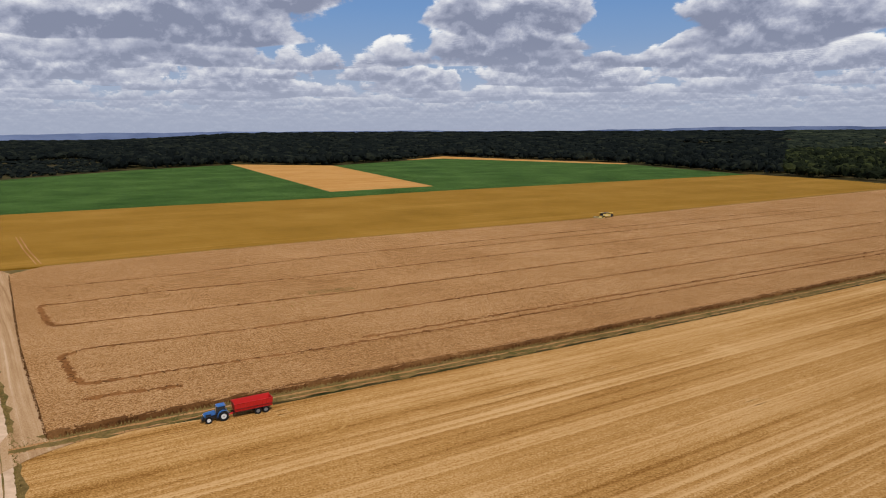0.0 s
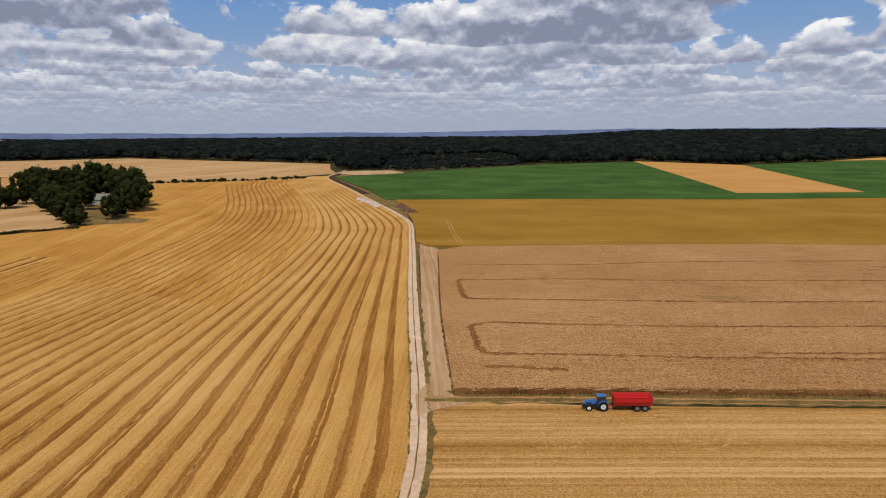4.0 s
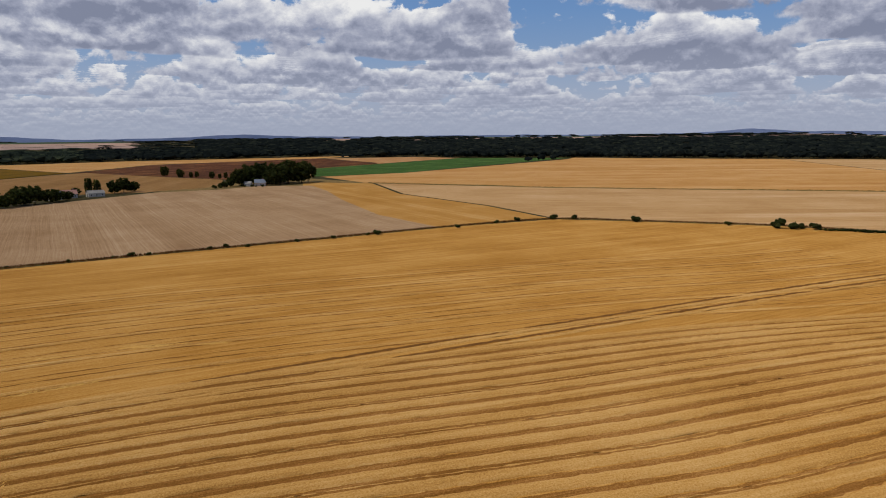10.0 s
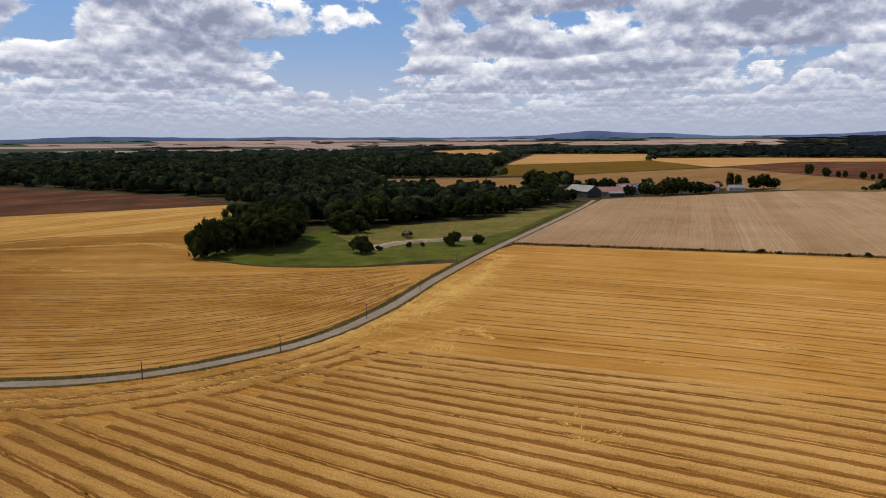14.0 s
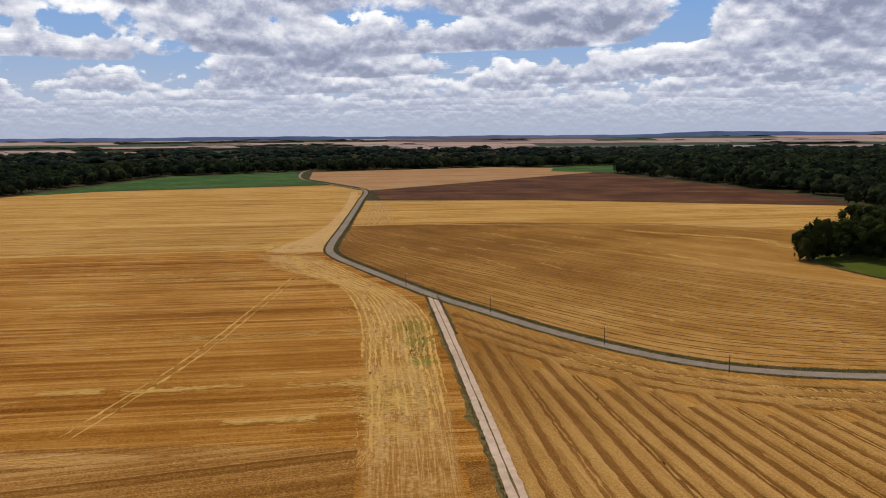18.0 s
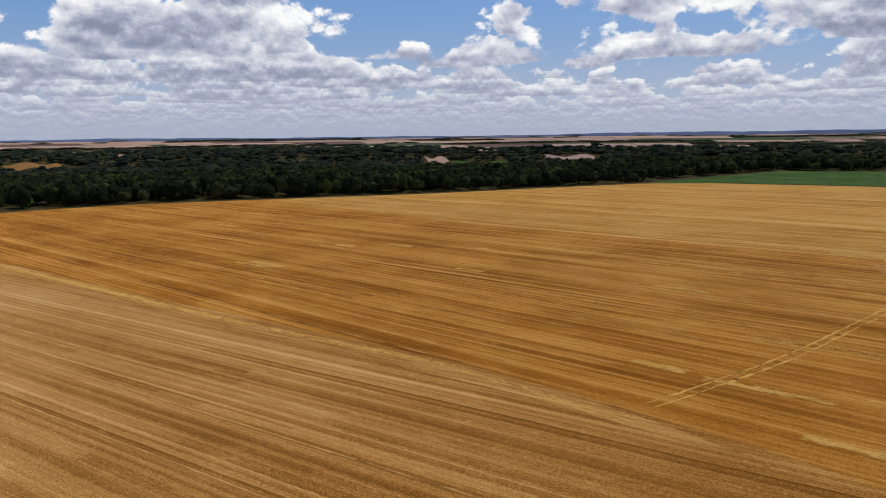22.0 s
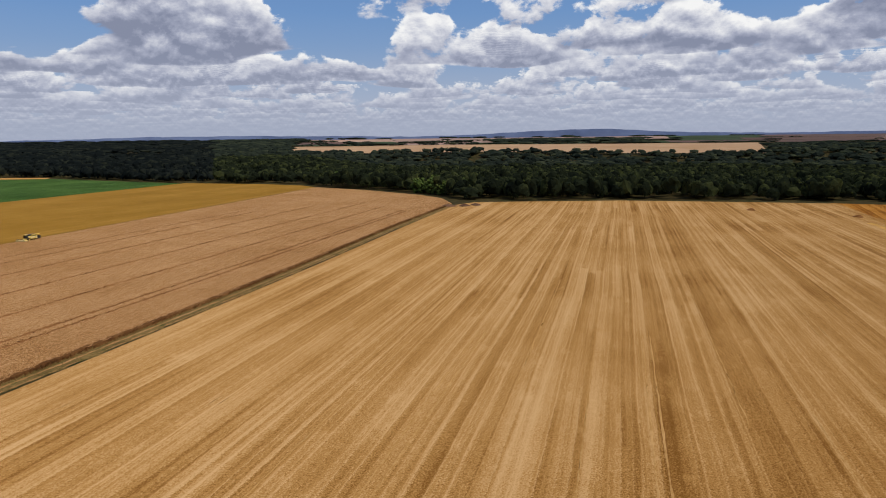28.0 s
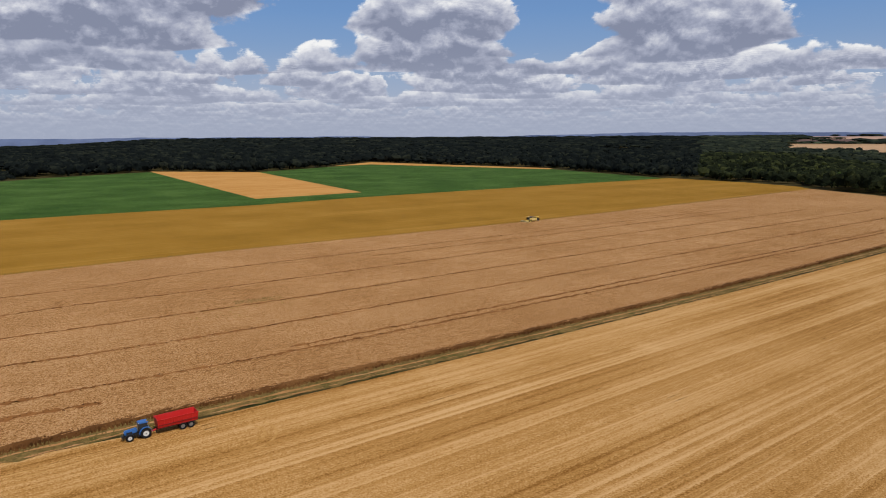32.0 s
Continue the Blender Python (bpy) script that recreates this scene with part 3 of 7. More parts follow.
sheet("field_far_strip", [(-70, 1240), (0, 1430), (160, 1230), (285, 1080), (271, 1050), (0, 1310)], M["ripe_strip"], 0.6, "thin ripe strip behind the green field")
sheet("field_cut_strip", [(-63, 106), (-96, 156), (-151, 242), (-168, 256), (-178, 264), (-130, 193), (-92, 137), (-71.5, 107)], M["bare_tan"], 0.05,
      "mown pale strip beside the farm track")
rows_field = sheet("field_windrows", [(-508, 573), (-318, 404), (-229, 323), (-188, 269), (-132, 188), (-95, 135), (-73, 105), (-62, 88), (-52, 73), (-22, 0), (18, -93),
                         (43, -148), (68, -203), (52, -193), (25, -173), (2, -160), (-17, -154.5), (-41, -156.5), (-61, -163), (-89, -183), (-121, -212),
                         (-174, -256), (-191, -265), (-267, -186), (-329, -120), (-383, -65), (-421, -13), (-415, 35), (-400, 109), (-372, 166),
                         (-356, 205), (-345, 250), (-396, 278), (-488, 350), (-620, 437), (-560, 495), (-535, 605)], M["row_stubble"], 0.04,
                   "stubble field with long curved windrows of straw")
sheet("field_north_pale", [(-624, 442), (-566, 498), (-550, 640), (-630, 720), (-724, 828), (-1232, 830), (-1394, 518), (-1440, 380), (-900, 400)], M["pale"], 0.05,
      "pale cut field in front of the dark wood", grid=300)
sheet("field_west_pale", [(-424, -10), (-418, 35), (-403, 109), (-375, 166), (-361, 207), (-420, 244), (-480, 292), (-560, 300), (-641, 274), (-675, -9), (-735, -215), (-600, -150), (-500, -60)],
      M["pale"], 0.05, "pale mown field beyond the hedge")
sheet("field_west_gold", [(-641, 278), (-560, 232), (-560, 290), (-630, 436), (-900, 396), (-1440, 376), (-1479, 244), (-1585, -8), (-1480, -20), (-957, -234), (-860, -325), (-741, -227), (-679, -9)],
      M["gold_far"], 0.06, "golden cut fields running to the dark wood", grid=300)
sheet("field_west_green", [(-860, -339), (-1082, -425), (-1605, -262), (-1581, -12), (-957, -238)], M["green_crop"], 0.1, "narrow green field in front of the wood", grid=300)
sheet("field_west_tan", [(-1082, -430), (-870, -345), (-820, -330), (-1322, -378), (-1618, -600), (-1700, -400), (-1610, -268)], M["cut_tan"], 0.05, "tan field", grid=300)
sheet("field_orange_strip", [(-376, -82), (-380, -70), (-424, -14), (-500, -64), (-600, -154), (-735, -219), (-745, -260), (-752, -306), (-700, -285), (-625, -238), (-538, -194), (-432, -134)], M["gold_strip"], 0.05,
      "orange stubble strip beside the beige field")
sheet("field_beige", [(-193, -270), (-269, -189), (-331, -123), (-378, -75), (-435, -126), (-540, -187), (-627, -231), (-700, -275), (-690, -330), (-640, -352), (-600, -395), (-500, -412), (-442, -428),
                      (-393, -425), (-336, -381), (-237, -304), (-200, -276)], M["beige"], 0.056, "beige harrowed field beside the road")
south = sheet("field_south", [(229, -509), (172, -361), (147, -294), (133, -269), (102, -240), (67, -208), (52, -197), (25, -177), (2, -164), (-16, -158.5), (-41, -160.5),
                      (-61, -167), (-90, -187), (-121, -216), (-144, -238), (-105, -250), (-74, -271), (-54, -305), (-60, -320), (-88, -388), (-128, -545), (90, -541)],
              M["south_stubble"], 0.05, "brown-gold stubble field behind the lane")
sheet("field_south_far", [(170, -362), (228, -515), (90, -548), (-128, -548), (-92, -400), (0, -415), (90, -400)], M["gold_stubble"], 0.08, "paler end of the stubble field")
sheet("field_plough", [(262, -610), (222, -532), (90, -552), (-128, -556), (-125, -580), (-110, -640), (60, -940), (90, -985)], M["plough"], 0.05, "dark ploughed field with bare earth")
sheet("field_south_tan", [(300, -660), (268, -618), (95, -985), (84, -1110), (270, -1130), (500, -940), (418, -776)], M["cut_tan"], 0.05, "tan field on the rise", grid=300)
sheet("field_south_green", [(84, -1230), (60, -985), (155, -1010), (171, -1150)], M["green_crop"], 0.2, "small green field before the wood", grid=200)
sheet("field_orange", [(20, -94), (46, -94), (73, -87), (103, -76), (134, -63), (168, -44), (233, -7), (323, 40), (462, 117), (545, 165), (560, 120), (589, 43),
                       (597, -20), (585, -120), (355, -188), (143, -284), (134, -266), (104, -236), (69, -205), (43, -148)], M["orange_stubble"], 0.02,
      "orange-brown stubble field in fine rows")
sheet("field_gold_south_east", [(355, -186), (585, -117), (565, -251), (562, -489), (523, -554), (340, -680), (322, -662), (274, -615), (231, -509), (174, -359), (149, -293), (145, -284)],
      M["gold_stubble"], 0.05, "golden stubble field beside the lane")
sheet("field_east_green", [(562, -492), (640, -796), (525, -935), (430, -775), (346, -690), (523, -558)], M["green_crop"], 0.2, "green field before the valley wood", grid=150)
sheet("meadow", [(-55, -307), (-74, -274), (-105, -253), (-139, -249), (-148, -243), (-190, -276), (-230, -309), (-328, -383), (-345, -400), (-281, -383), (-236, -356), (-173, -359),
                 (-128, -365), (-100, -327), (-71, -326)], M["meadow"], 0.05, "green meadow sloping to the wood")
# fields behind the farm
sheet("field_behind_wood", [(-345, -800), (-531, -718), (-520, -640), (-397, -529), (-293, -543)], M["farm_gold"], 0.06, "tan field behind the wood")
sheet("field_sunflowers", [(-740, -1060), (-1121, -1075), (-949, -773), (-590, -725), (-520, -755)], M["sunflower"], 0.5, "dark yellow field of ripe sunflowers", depth=0.5)
sheet("field_gold_hill", [(-1224, -1608), (-1500, -1400), (-1336, -1288), (-1121, -1080), (-757, -1077), (-860, -1200)], M["gold_far"], 0.06, "golden field on the rise", grid=300)
sheet("field_gold_hill_south", [(-1174, -2100), (-1433, -2150), (-1200, -1700), (-890, -1360), (-850, -1555)], M["gold_far"], 0.5, "golden far field", grid=200)
sheet("field_farm_back", [(-560, -730), (-907, -755), (-960, -745), (-872, -583), (-842, -518), (-808, -450), (-795, -428), (-702, -380), (-664, -378), (-622, -401), (-600, -404), (-586, -440), (-560, -472), (-470, -500)], M["farm_gold"], 0.06, "tan field behind the farm")
sheet("field_brown_back", [(-950, -760), (-1262, -830), (-1618, -619), (-1330, -385), (-862, -352), (-800, -426), (-813, -452), (-847, -518), (-877, -583)], M["plough"], 0.043,
      "brown bare field behind the trees", grid=300)
sheet("field_tan_back", [(-1250, -1190), (-1440, -1060), (-1800, -570), (-1640, -605), (-1275, -836), (-960, -778), (-1130, -1072)], M["gold_far"], 0.05, "pale far field", grid=300)
OPEN.append([(-395, -425), (-330, -460), (-380, -530), (-480, -520), (-640, -470), (-690, -420), (-600, -380), (-440, -420)])      # farmyard
OPEN.append([(-620, -400), (-800, -360), (-800, -240), (-700, -240), (-600, -330)])                                              # walled grove
OPEN.append([(-345, 200), (-345, 260), (-480, 360), (-640, 440), (-640, 260), (-540, 215), (-400, 195)])                       # house grove

sheet("yard_white_house", [(-600, -396), (-636, -358), (-686, -334), (-697, -278), (-750, -308), (-748, -262), (-738, -222), (-764, -244), (-835, -345), (-800, -365), (-700, -410)], M["dry_grass"], 0.03,
      "dry grass round the white house")
sheet("crop_margin", [(-190, 272), (-156, 239), (-146, 246), (-66, 300), (-60, 316), (-140, 268)], M["dry_grass"], 0.025, "dry grass margin between the two crops", clear=False)
sheet("field_track_side", [(-128, 192), (-186, 272), (-227, 326), (-317, 408), (-409, 490), (-507, 577), (-540, 640), (-520, 650), (-506, 584), (-434, 524), (-374, 473), (-298, 410), (-249, 354), (-190, 279), (-164, 250), (-148, 246)],
      M["dry_grass"], 0.03, "rough dry ground between the track and the crops", clear=False)
sheet("field_clearing", [(-574, 680), (-545, 640), (-512, 628), (-480, 680), (-500, 706), (-532, 726), (-562, 704)], M["bare_tan"], 0.06, "pale cleared ground at the edge of the wood")

# ---- farm track and lane ----
track = curve_points(TRACK, 2.5, 9)
ribbon("track_verge", track, [(-2.5, 0.03), (-2.1, 0.12), (-1.4, 0.075), (1.4, 0.075), (2.1, 0.12), (2.5, 0.03)], M["verge"], wobble=0.26, seed=1,
       label="dry grass verge along the farm track", category="verge", kind="structure")
track_ob = ribbon("track", track, [(-1.5, 0.09), (-0.8, 0.10), (0, 0.11), (0.8, 0.10), (1.5, 0.09)], M["chalk"], wobble=0.03, seed=2,
                  label="white chalk farm track with two wheel lanes", category="track", kind="structure")
ribbon("grass_strip", track, [(-0.13, 0.125), (0, 0.15), (0.13, 0.125)], M["dry_grass"], track_ob, wobble=0.035, seed=3)
bank = curve_points([(-350, 442), (-400, 486), (-460, 538), (-512, 586), (-532, 622)], 2.0)
ribbon("earth_bank", bank, [(-3.6, 0.05), (-2.0, 0.7), (0.0, 0.9), (1.6, 0.5), (2.6, 0.08)], M["bank_earth"], wobble=0.3, rough=0.1, seed=8,
       label="dark earth bank beside the farm track", category="bank", kind="structure")
road = curve_points(ROAD, 2.5, 5)
ribbon("lane_verge", road, [(-2.9, 0.03), (-2.4, 0.13), (-1.7, 0.085), (1.7, 0.085), (3.2, 0.20), (4.6, 0.03)], M["lane_grass"], wobble=0.18, seed=4,
       label="grass verge along the lane", category="verge", kind="structure")
ribbon("lane", road, [(-1.75, 0.10), (0, 0.14), (1.75, 0.10)], M["tarmac"], wobble=0.015, seed=5, label="narrow grey tarmac lane", category="road", kind="structure")
EDGE = [(-70, 105), (-45, 120), (-10, 140), (30, 163), (84, 195), (156, 239), (257, 303), (362, 366)]
edge = curve_points(EDGE, 2.0)
ribbon("grass_baulk", edge, [(-3.3, 0.05), (-2.6, 0.16), (0.6, 0.12), (3.2, 0.06)], M["verge"], wobble=0.25, seed=6,
       label="rough grass baulk between the crop and the stubble", category="verge", kind="structure")
for k, off in enumerate((-2.0, 0.0)):
    ribbon("wheel_rut", edge + normals(edge) * (off - 0.6), [(-0.35, 0.15), (0.35, 0.15)], M["cut_tan"], None, wobble=0.12, seed=7 + k,
           label="pale wheel rut on the grass baulk", category="track", kind="structure")

# ---- windrows: straw left in long curves beside the track ----
WEST = [(-8, -228), (-50, -174), (-86, -129), (-124, -82), (-152, -35), (-185, 25), (-215, 98), (-255, 168), (-310, 250), (-390, 330), (-520, 440)]
west, east = curve_points(WEST, 2.0), curve_points(TRACK[:-1], 2.0)


def at(line, u):
    s = np.linspace(0, 1, len(line))
    return np.stack([np.interp(u, s, line[:, 0]), np.interp(u, s, line[:, 1])], -1)


WPOLY = OPEN[7]


def line_gap(p, line):
    d = np.full(len(p), 1e9)
    for (x0, y0), (x1, y1) in zip(line[:-1], line[1:]):
        e = np.array([x1 - x0, y1 - y0])
        t = np.clip(((p - (x0, y0)) @ e) / (e @ e), 0, 1)
        d = np.minimum(d, np.hypot(*(p - (np.array([x0, y0]) + t[:, None] * e)).T))
    return d


def swath(line, half, height, name="windrow", seed=0, mat="windrow"):
    """A low ragged bank of straw."""
    prof = [(-half, 0.02), (-half * 0.86, height * 0.55), (-half * 0.4, height * 0.95), (half * 0.15, height), (half * 0.6, height * 0.85), (half * 0.9, height * 0.45), (half, 0.02)]
    return ribbon(name, line, prof, M[mat], rows_field, wobble=0.10, rough=0.05, seed=seed)


SLOTS = 26
u = np.linspace(0, 1, 420)
width = np.hypot(*(at(east, u) - at(west, u)).T) / SLOTS          # room for each row along its length
for k in range(SLOTS):
    w = (k + 0.62) / SLOTS
    line = at(east, u) * (1 - w) + at(west, u) * w
    ok = inside(WPOLY, line[:, 0], line[:, 1]) & (line_gap(line, ROAD) > 21 + 4 * math.sin(k * 2.1))
    run = np.flatnonzero(ok)
    if len(run) < 30:
        continue
    part_ = slice(run[0], run[-1] + 1)
    fine = curve_points(line[part_][::6], 1.3)
    room = np.interp(np.linspace(0, 1, len(fine)), np.linspace(0, 1, run[-1] + 1 - run[0]), width[part_])
    north = smooth01(50, 140, fine[:, 1]) if k >= 11 else np.zeros(len(fine))       # the rows thin out towards the grove
    strong = 1.0 if k < 11 else 0.75 if k < 15 else 1.2 if k in (17, 18) else 0.95      # some rows stand out, others are nearly raked level
    # the gap beside each swath is bare, trodden soil
    ribbon("bare_strip", fine + normals(fine) * (-0.5 * room)[:, None], [(-0.2 * strong, 0.055), (0, 0.06), (0.2 * strong, 0.055)], M["gap_soil"], rows_field, wobble=0.10, seed=300 + k, spread=room * (1 - 0.42 * north))
    prof = [(-0.30, 0.02), (-0.26, 0.2), (-0.12, 0.36), (0.05, 0.40), (0.17, 0.34), (0.27, 0.18), (0.30, 0.02)]
    rows_end = len(fine) if k < 11 else int(np.sum(north < 0.97))
    if rows_end > 10:
        ribbon("windrow", fine[:rows_end], prof, M["windrow"], rows_field, wobble=0.08, rough=0.03, seed=100 + k, spread=(room * (1 - 0.3 * north))[:rows_end])
    if k % 3 == 0:                     # straw left by the wheels down the middle of the gap
        mid = fine + normals(fine) * (-0.5 * room)[:, None]
        ribbon("straw_line", mid, [(-0.11, 0.066), (0, 0.09), (0.11, 0.066)], M["windrow"], rows_field, wobble=0.09, seed=420 + k)
for k, off in enumerate((0.0, -6.4)):   # two deep furrows beyond the last windrow
    line = curve_points([(-66, -146), (-82, -127), (-99, -108), (-119, -86), (-136, -66), (-152, -46), (-170, -23), (-192, 6), (-221, 44), (-258, 95), (-292, 150)], 2.0, 7)
    line = line + normals(line) * off
    ribbon("bare_strip", line, [(-0.75, 0.055), (0, 0.06), (0.75, 0.055)], M["row_dark"], rows_field, wobble=0.12, seed=330 + k)
    swath(line + normals(line) * -2.5, 1.0, 0.25, seed=335 + k)
for k in range(17):
    # thin straw lines on the even stubble to the west
    line = west + normals(west) * (9.0 + 5.6 * k + 1.2 * math.sin(k * 2.4))
    ok = inside(WPOLY, line[:, 0], line[:, 1]) & (line_gap(line, ROAD) > 24) & (line[:, 1] < 160 - 4 * k)
    run = np.flatnonzero(ok)
    if len(run) < 60:
        continue
    line = curve_points(line[run[0]:run[-1] + 1:8], 2.4)
    ribbon("bare_strip", line, [(-0.3, 0.05), (0.3, 0.05)], M["gap_soil"], rows_field, wobble=0.14, seed=340 + k)
    if k % 3 == 0:
        swath(line + normals(line) * 1.7, 0.9, 0.14, seed=360 + k)
for k in range(3):
    line = curve_points(ROAD[11:17], 1.5)
    line = line + normals(line) * -(7.0 + 5.0 * k)
    line = line[inside(WPOLY, line[:, 0], line[:, 1]) & (line_gap(line, TRACK) > 5.0)]
    ribbon("bare_strip", line + normals(line) * -2.4, [(-0.8, 0.055), (0.8, 0.055)], M["gap_soil"], rows_field, wobble=0.2, seed=390 + k)
    swath(line, 1.6, 0.25, seed=180 + k)
lower = curve_points([(160, -322), (136, -276), (104, -243), (68, -211), (26, -180), (3, -167), (-16, -161.5), (-40, -163.5), (-62, -170), (-90, -190), (-122, -219)], 2.0, 5)
upper_row = curve_points([(196, -420), (130, -366), (60, -330), (5, -297), (-30, -276), (-62, -262), (-92, -250), (-120, -244), (-138, -243)], 2.0, 5)
for k in range(36):                    # rows of the stubble behind the lane follow its bend
    w = (k + 0.8 + 0.25 * math.sin(k * 2.3)) / 37
    u_ = np.linspace(0, 1, 240)
    line = at(lower, u_) * (1 - w) + at(upper_row, u_) * w
    line = curve_points(line[::8], 2.0)
    n0, n1 = int(len(line) * 0.12 * math.sin(k * 1.9) ** 2), int(len(line) * (1 - 0.06 * math.sin(k * 2.6) ** 2))
    ribbon("stubble_row", line[n0:n1], [(-0.28, 0.06), (0, 0.07), (0.28, 0.06)], M["row_dark"], south, wobble=0.12, seed=450 + k)
sheet("field_grove_side", [(-346, 198), (-341, 254), (-394, 284), (-490, 356), (-560, 402), (-562, 302), (-480, 293), (-420, 245), (-364, 206)], M["row_stubble"], 0.02,
      "stubble running up to the house grove", clear=False)
sheet("yard_grass", [(-368, 214), (-348, 238), (-356, 250), (-388, 252), (-408, 266), (-446, 296), (-492, 332), (-545, 380), (-562, 302), (-480, 293), (-420, 245), (-376, 216)], M["dry_grass"], 0.03,
      "dry grass round the house in the grove", clear=False)

# ---- woodland ----
def ico():
    g = (1 + 5 ** 0.5) / 2
    v = np.array([(-1, g, 0), (1, g, 0), (-1, -g, 0), (1, -g, 0), (0, -1, g), (0, 1, g), (0, -1, -g), (0, 1, -g), (g, 0, -1), (g, 0, 1), (-g, 0, -1), (-g, 0, 1)], float)
    v /= np.linalg.norm(v[0])
    f = np.array([(0, 11, 5), (0, 5, 1), (0, 1, 7), (0, 7, 10), (0, 10, 11), (1, 5, 9), (5, 11, 4), (11, 10, 2), (10, 7, 6), (7, 1, 8),
                  (3, 9, 4), (3, 4, 2), (3, 2, 6), (3, 6, 8), (3, 8, 9), (4, 9, 5), (2, 4, 11), (6, 2, 10), (8, 6, 7), (9, 8, 1)])
    return v, f


def ico_fine():
    v, f = ico()
    v, cache, out = list(map(tuple, v)), {}, []

    def mid(a, b):
        key = (min(a, b), max(a, b))
        if key not in cache:
            m = np.array(v[a]) + np.array(v[b])
            v.append(tuple(m / np.linalg.norm(m)))
            cache[key] = len(v) - 1
        return cache[key]
    for a, b, c in f:
        x, y, z = mid(a, b), mid(b, c), mid(c, a)
        out += [(a, x, z), (b, y, x), (c, z, y), (x, y, z)]
    return np.array(v), np.array(out)


def crown_shape(rng, lobes, sprays=0, cut=True, fine=False):
    """A ragged unit crown: foot at z 0, about 1 wide and 1 high, of uneven lobes with loose leaf sprays over them."""
    V, F, n, at_lobe = [], [], 0, []
    for k in range(lobes):
        bv, bf = ico_fine() if fine and k == 0 else ico()
        if cut:                        # no underside: it stands in its neighbours
            bf = bf[bv[bf][:, :, 2].mean(1) > -0.45]
        if k == 0:
            c, s = np.array([0, 0, 0.50]), np.array([0.43, 0.43, 0.46])
        else:
            a = 6.28 * (k + rng.random()) / max(1, lobes - 1)
            c = np.array([math.cos(a) * 0.27, math.sin(a) * 0.27, rng.uniform(0.28, 0.8)])
            s = np.array([0.24, 0.24, 0.25]) * rng.uniform(0.7, 1.25)
        V.append(bv * (1 + rng.normal(0, 0.13, (len(bv), 1))) * s + c)
        F.append(bf + n)
        n += len(bv)
        at_lobe.append((c, s))
    for _ in range(sprays):
        c, s = at_lobe[rng.integers(len(at_lobe))]
        d = rng.normal(0, 1, 3)
        d[2] = abs(d[2]) * 0.9 - 0.1
        d /= np.linalg.norm(d)
        p = c + d * s * rng.uniform(0.95, 1.3)
        w = rng.normal(0, 1, (3, 3))
        w /= np.linalg.norm(w, axis=1)[:, None]
        V.append(p + w * rng.uniform(0.045, 0.09))
        F.append(np.array([(n, n + 1, n + 2)]))
        n += 3
    return np.vstack(V), np.vstack(F)


def scatter(name, spots, shapes, mat, label, smooth=True, category="woodland"):
    """One mesh of many crowns; spots: x, y, width, height rows."""
    rng = np.random.default_rng(len(spots))
    V, F, n = [], [], 0
    z = terrain(spots[:, 0], spots[:, 1])
    pick = rng.integers(0, len(shapes), len(spots))
    for s in range(len(shapes)):
        sv, sf = shapes[s]
        mine = np.flatnonzero(pick == s)
        if not len(mine):
            continue
        a = rng.uniform(0, 6.283, len(mine))
        w, h = spots[mine, 2], spots[mine, 3]
        x = (sv[None, :, 0] * np.cos(a)[:, None] - sv[None, :, 1] * np.sin(a)[:, None]) * w[:, None] + spots[mine, 0][:, None]
        y = (sv[None, :, 0] * np.sin(a)[:, None] + sv[None, :, 1] * np.cos(a)[:, None]) * w[:, None] + spots[mine, 1][:, None]
        zz = sv[None, :, 2] * h[:, None] + z[mine][:, None]
        V.append(np.stack([x, y, zz], -1).reshape(-1, 3))
        F.append((sf[None] + (np.arange(len(mine)) * len(sv))[:, None, None] + n).reshape(-1, 3))
        n += len(mine) * len(sv)
    return put(name, np_mesh(name, np.vstack(V), np.vstack(F), smooth), mat, None, label, category, "", "stuff")


def is_open(x, y, margin):
    hit = np.zeros(x.shape, bool)
    for poly in OPEN:
        p = np.array(poly, float)
        near = (x > p[:, 0].min() - margin) & (x < p[:, 0].max() + margin) & (y > p[:, 1].min() - margin) & (y < p[:, 1].max() + margin)
        if not near.any():
            continue
        idx = np.flatnonzero(near & ~hit)
        for dx, dy in ((0, 0), (margin, 0), (-margin, 0), (0, margin), (0, -margin)):
            hit[idx] |= inside(poly, x[idx] + dx, y[idx] + dy)
    return hit


def far_patch(name, az0, az1, r0, r1, mat, label, lift=1.0, lean=0.0):
    """A far field: a piece of a ring that follows the land."""
    k, m = 36, 16
    s, q = np.meshgrid(np.linspace(0, 1, k), np.linspace(0, 1, m), indexing="ij")
    rr = r0 + (r1 - r0) * q + lean * (s - 0.5) * (r1 - r0) + 20 * np.sin(s * 9 + az0)
    az = np.radians(az0 + (az1 - az0) * s + 0.6 * (q - 0.5))
    x, y = -rr * np.sin(az), rr * np.cos(az)
    v = np.stack([x, y, terrain(x, y) + lift], -1).reshape(-1, 3)
    i = (np.arange(k - 1)[:, None] * m + np.arange(m - 1)[None, :]).ravel()
    ob = put(name, np_mesh(name, v, np.stack([i, i + m, i + m + 1, i + 1], -1), True), mat, None, label, "field", "", "structure")
    rim = [(x[j, 0], y[j, 0]) for j in range(0, k)] + [(x[j, -1], y[j, -1]) for j in range(k - 1, -1, -1)]
    OPEN.append(rim)
    return ob


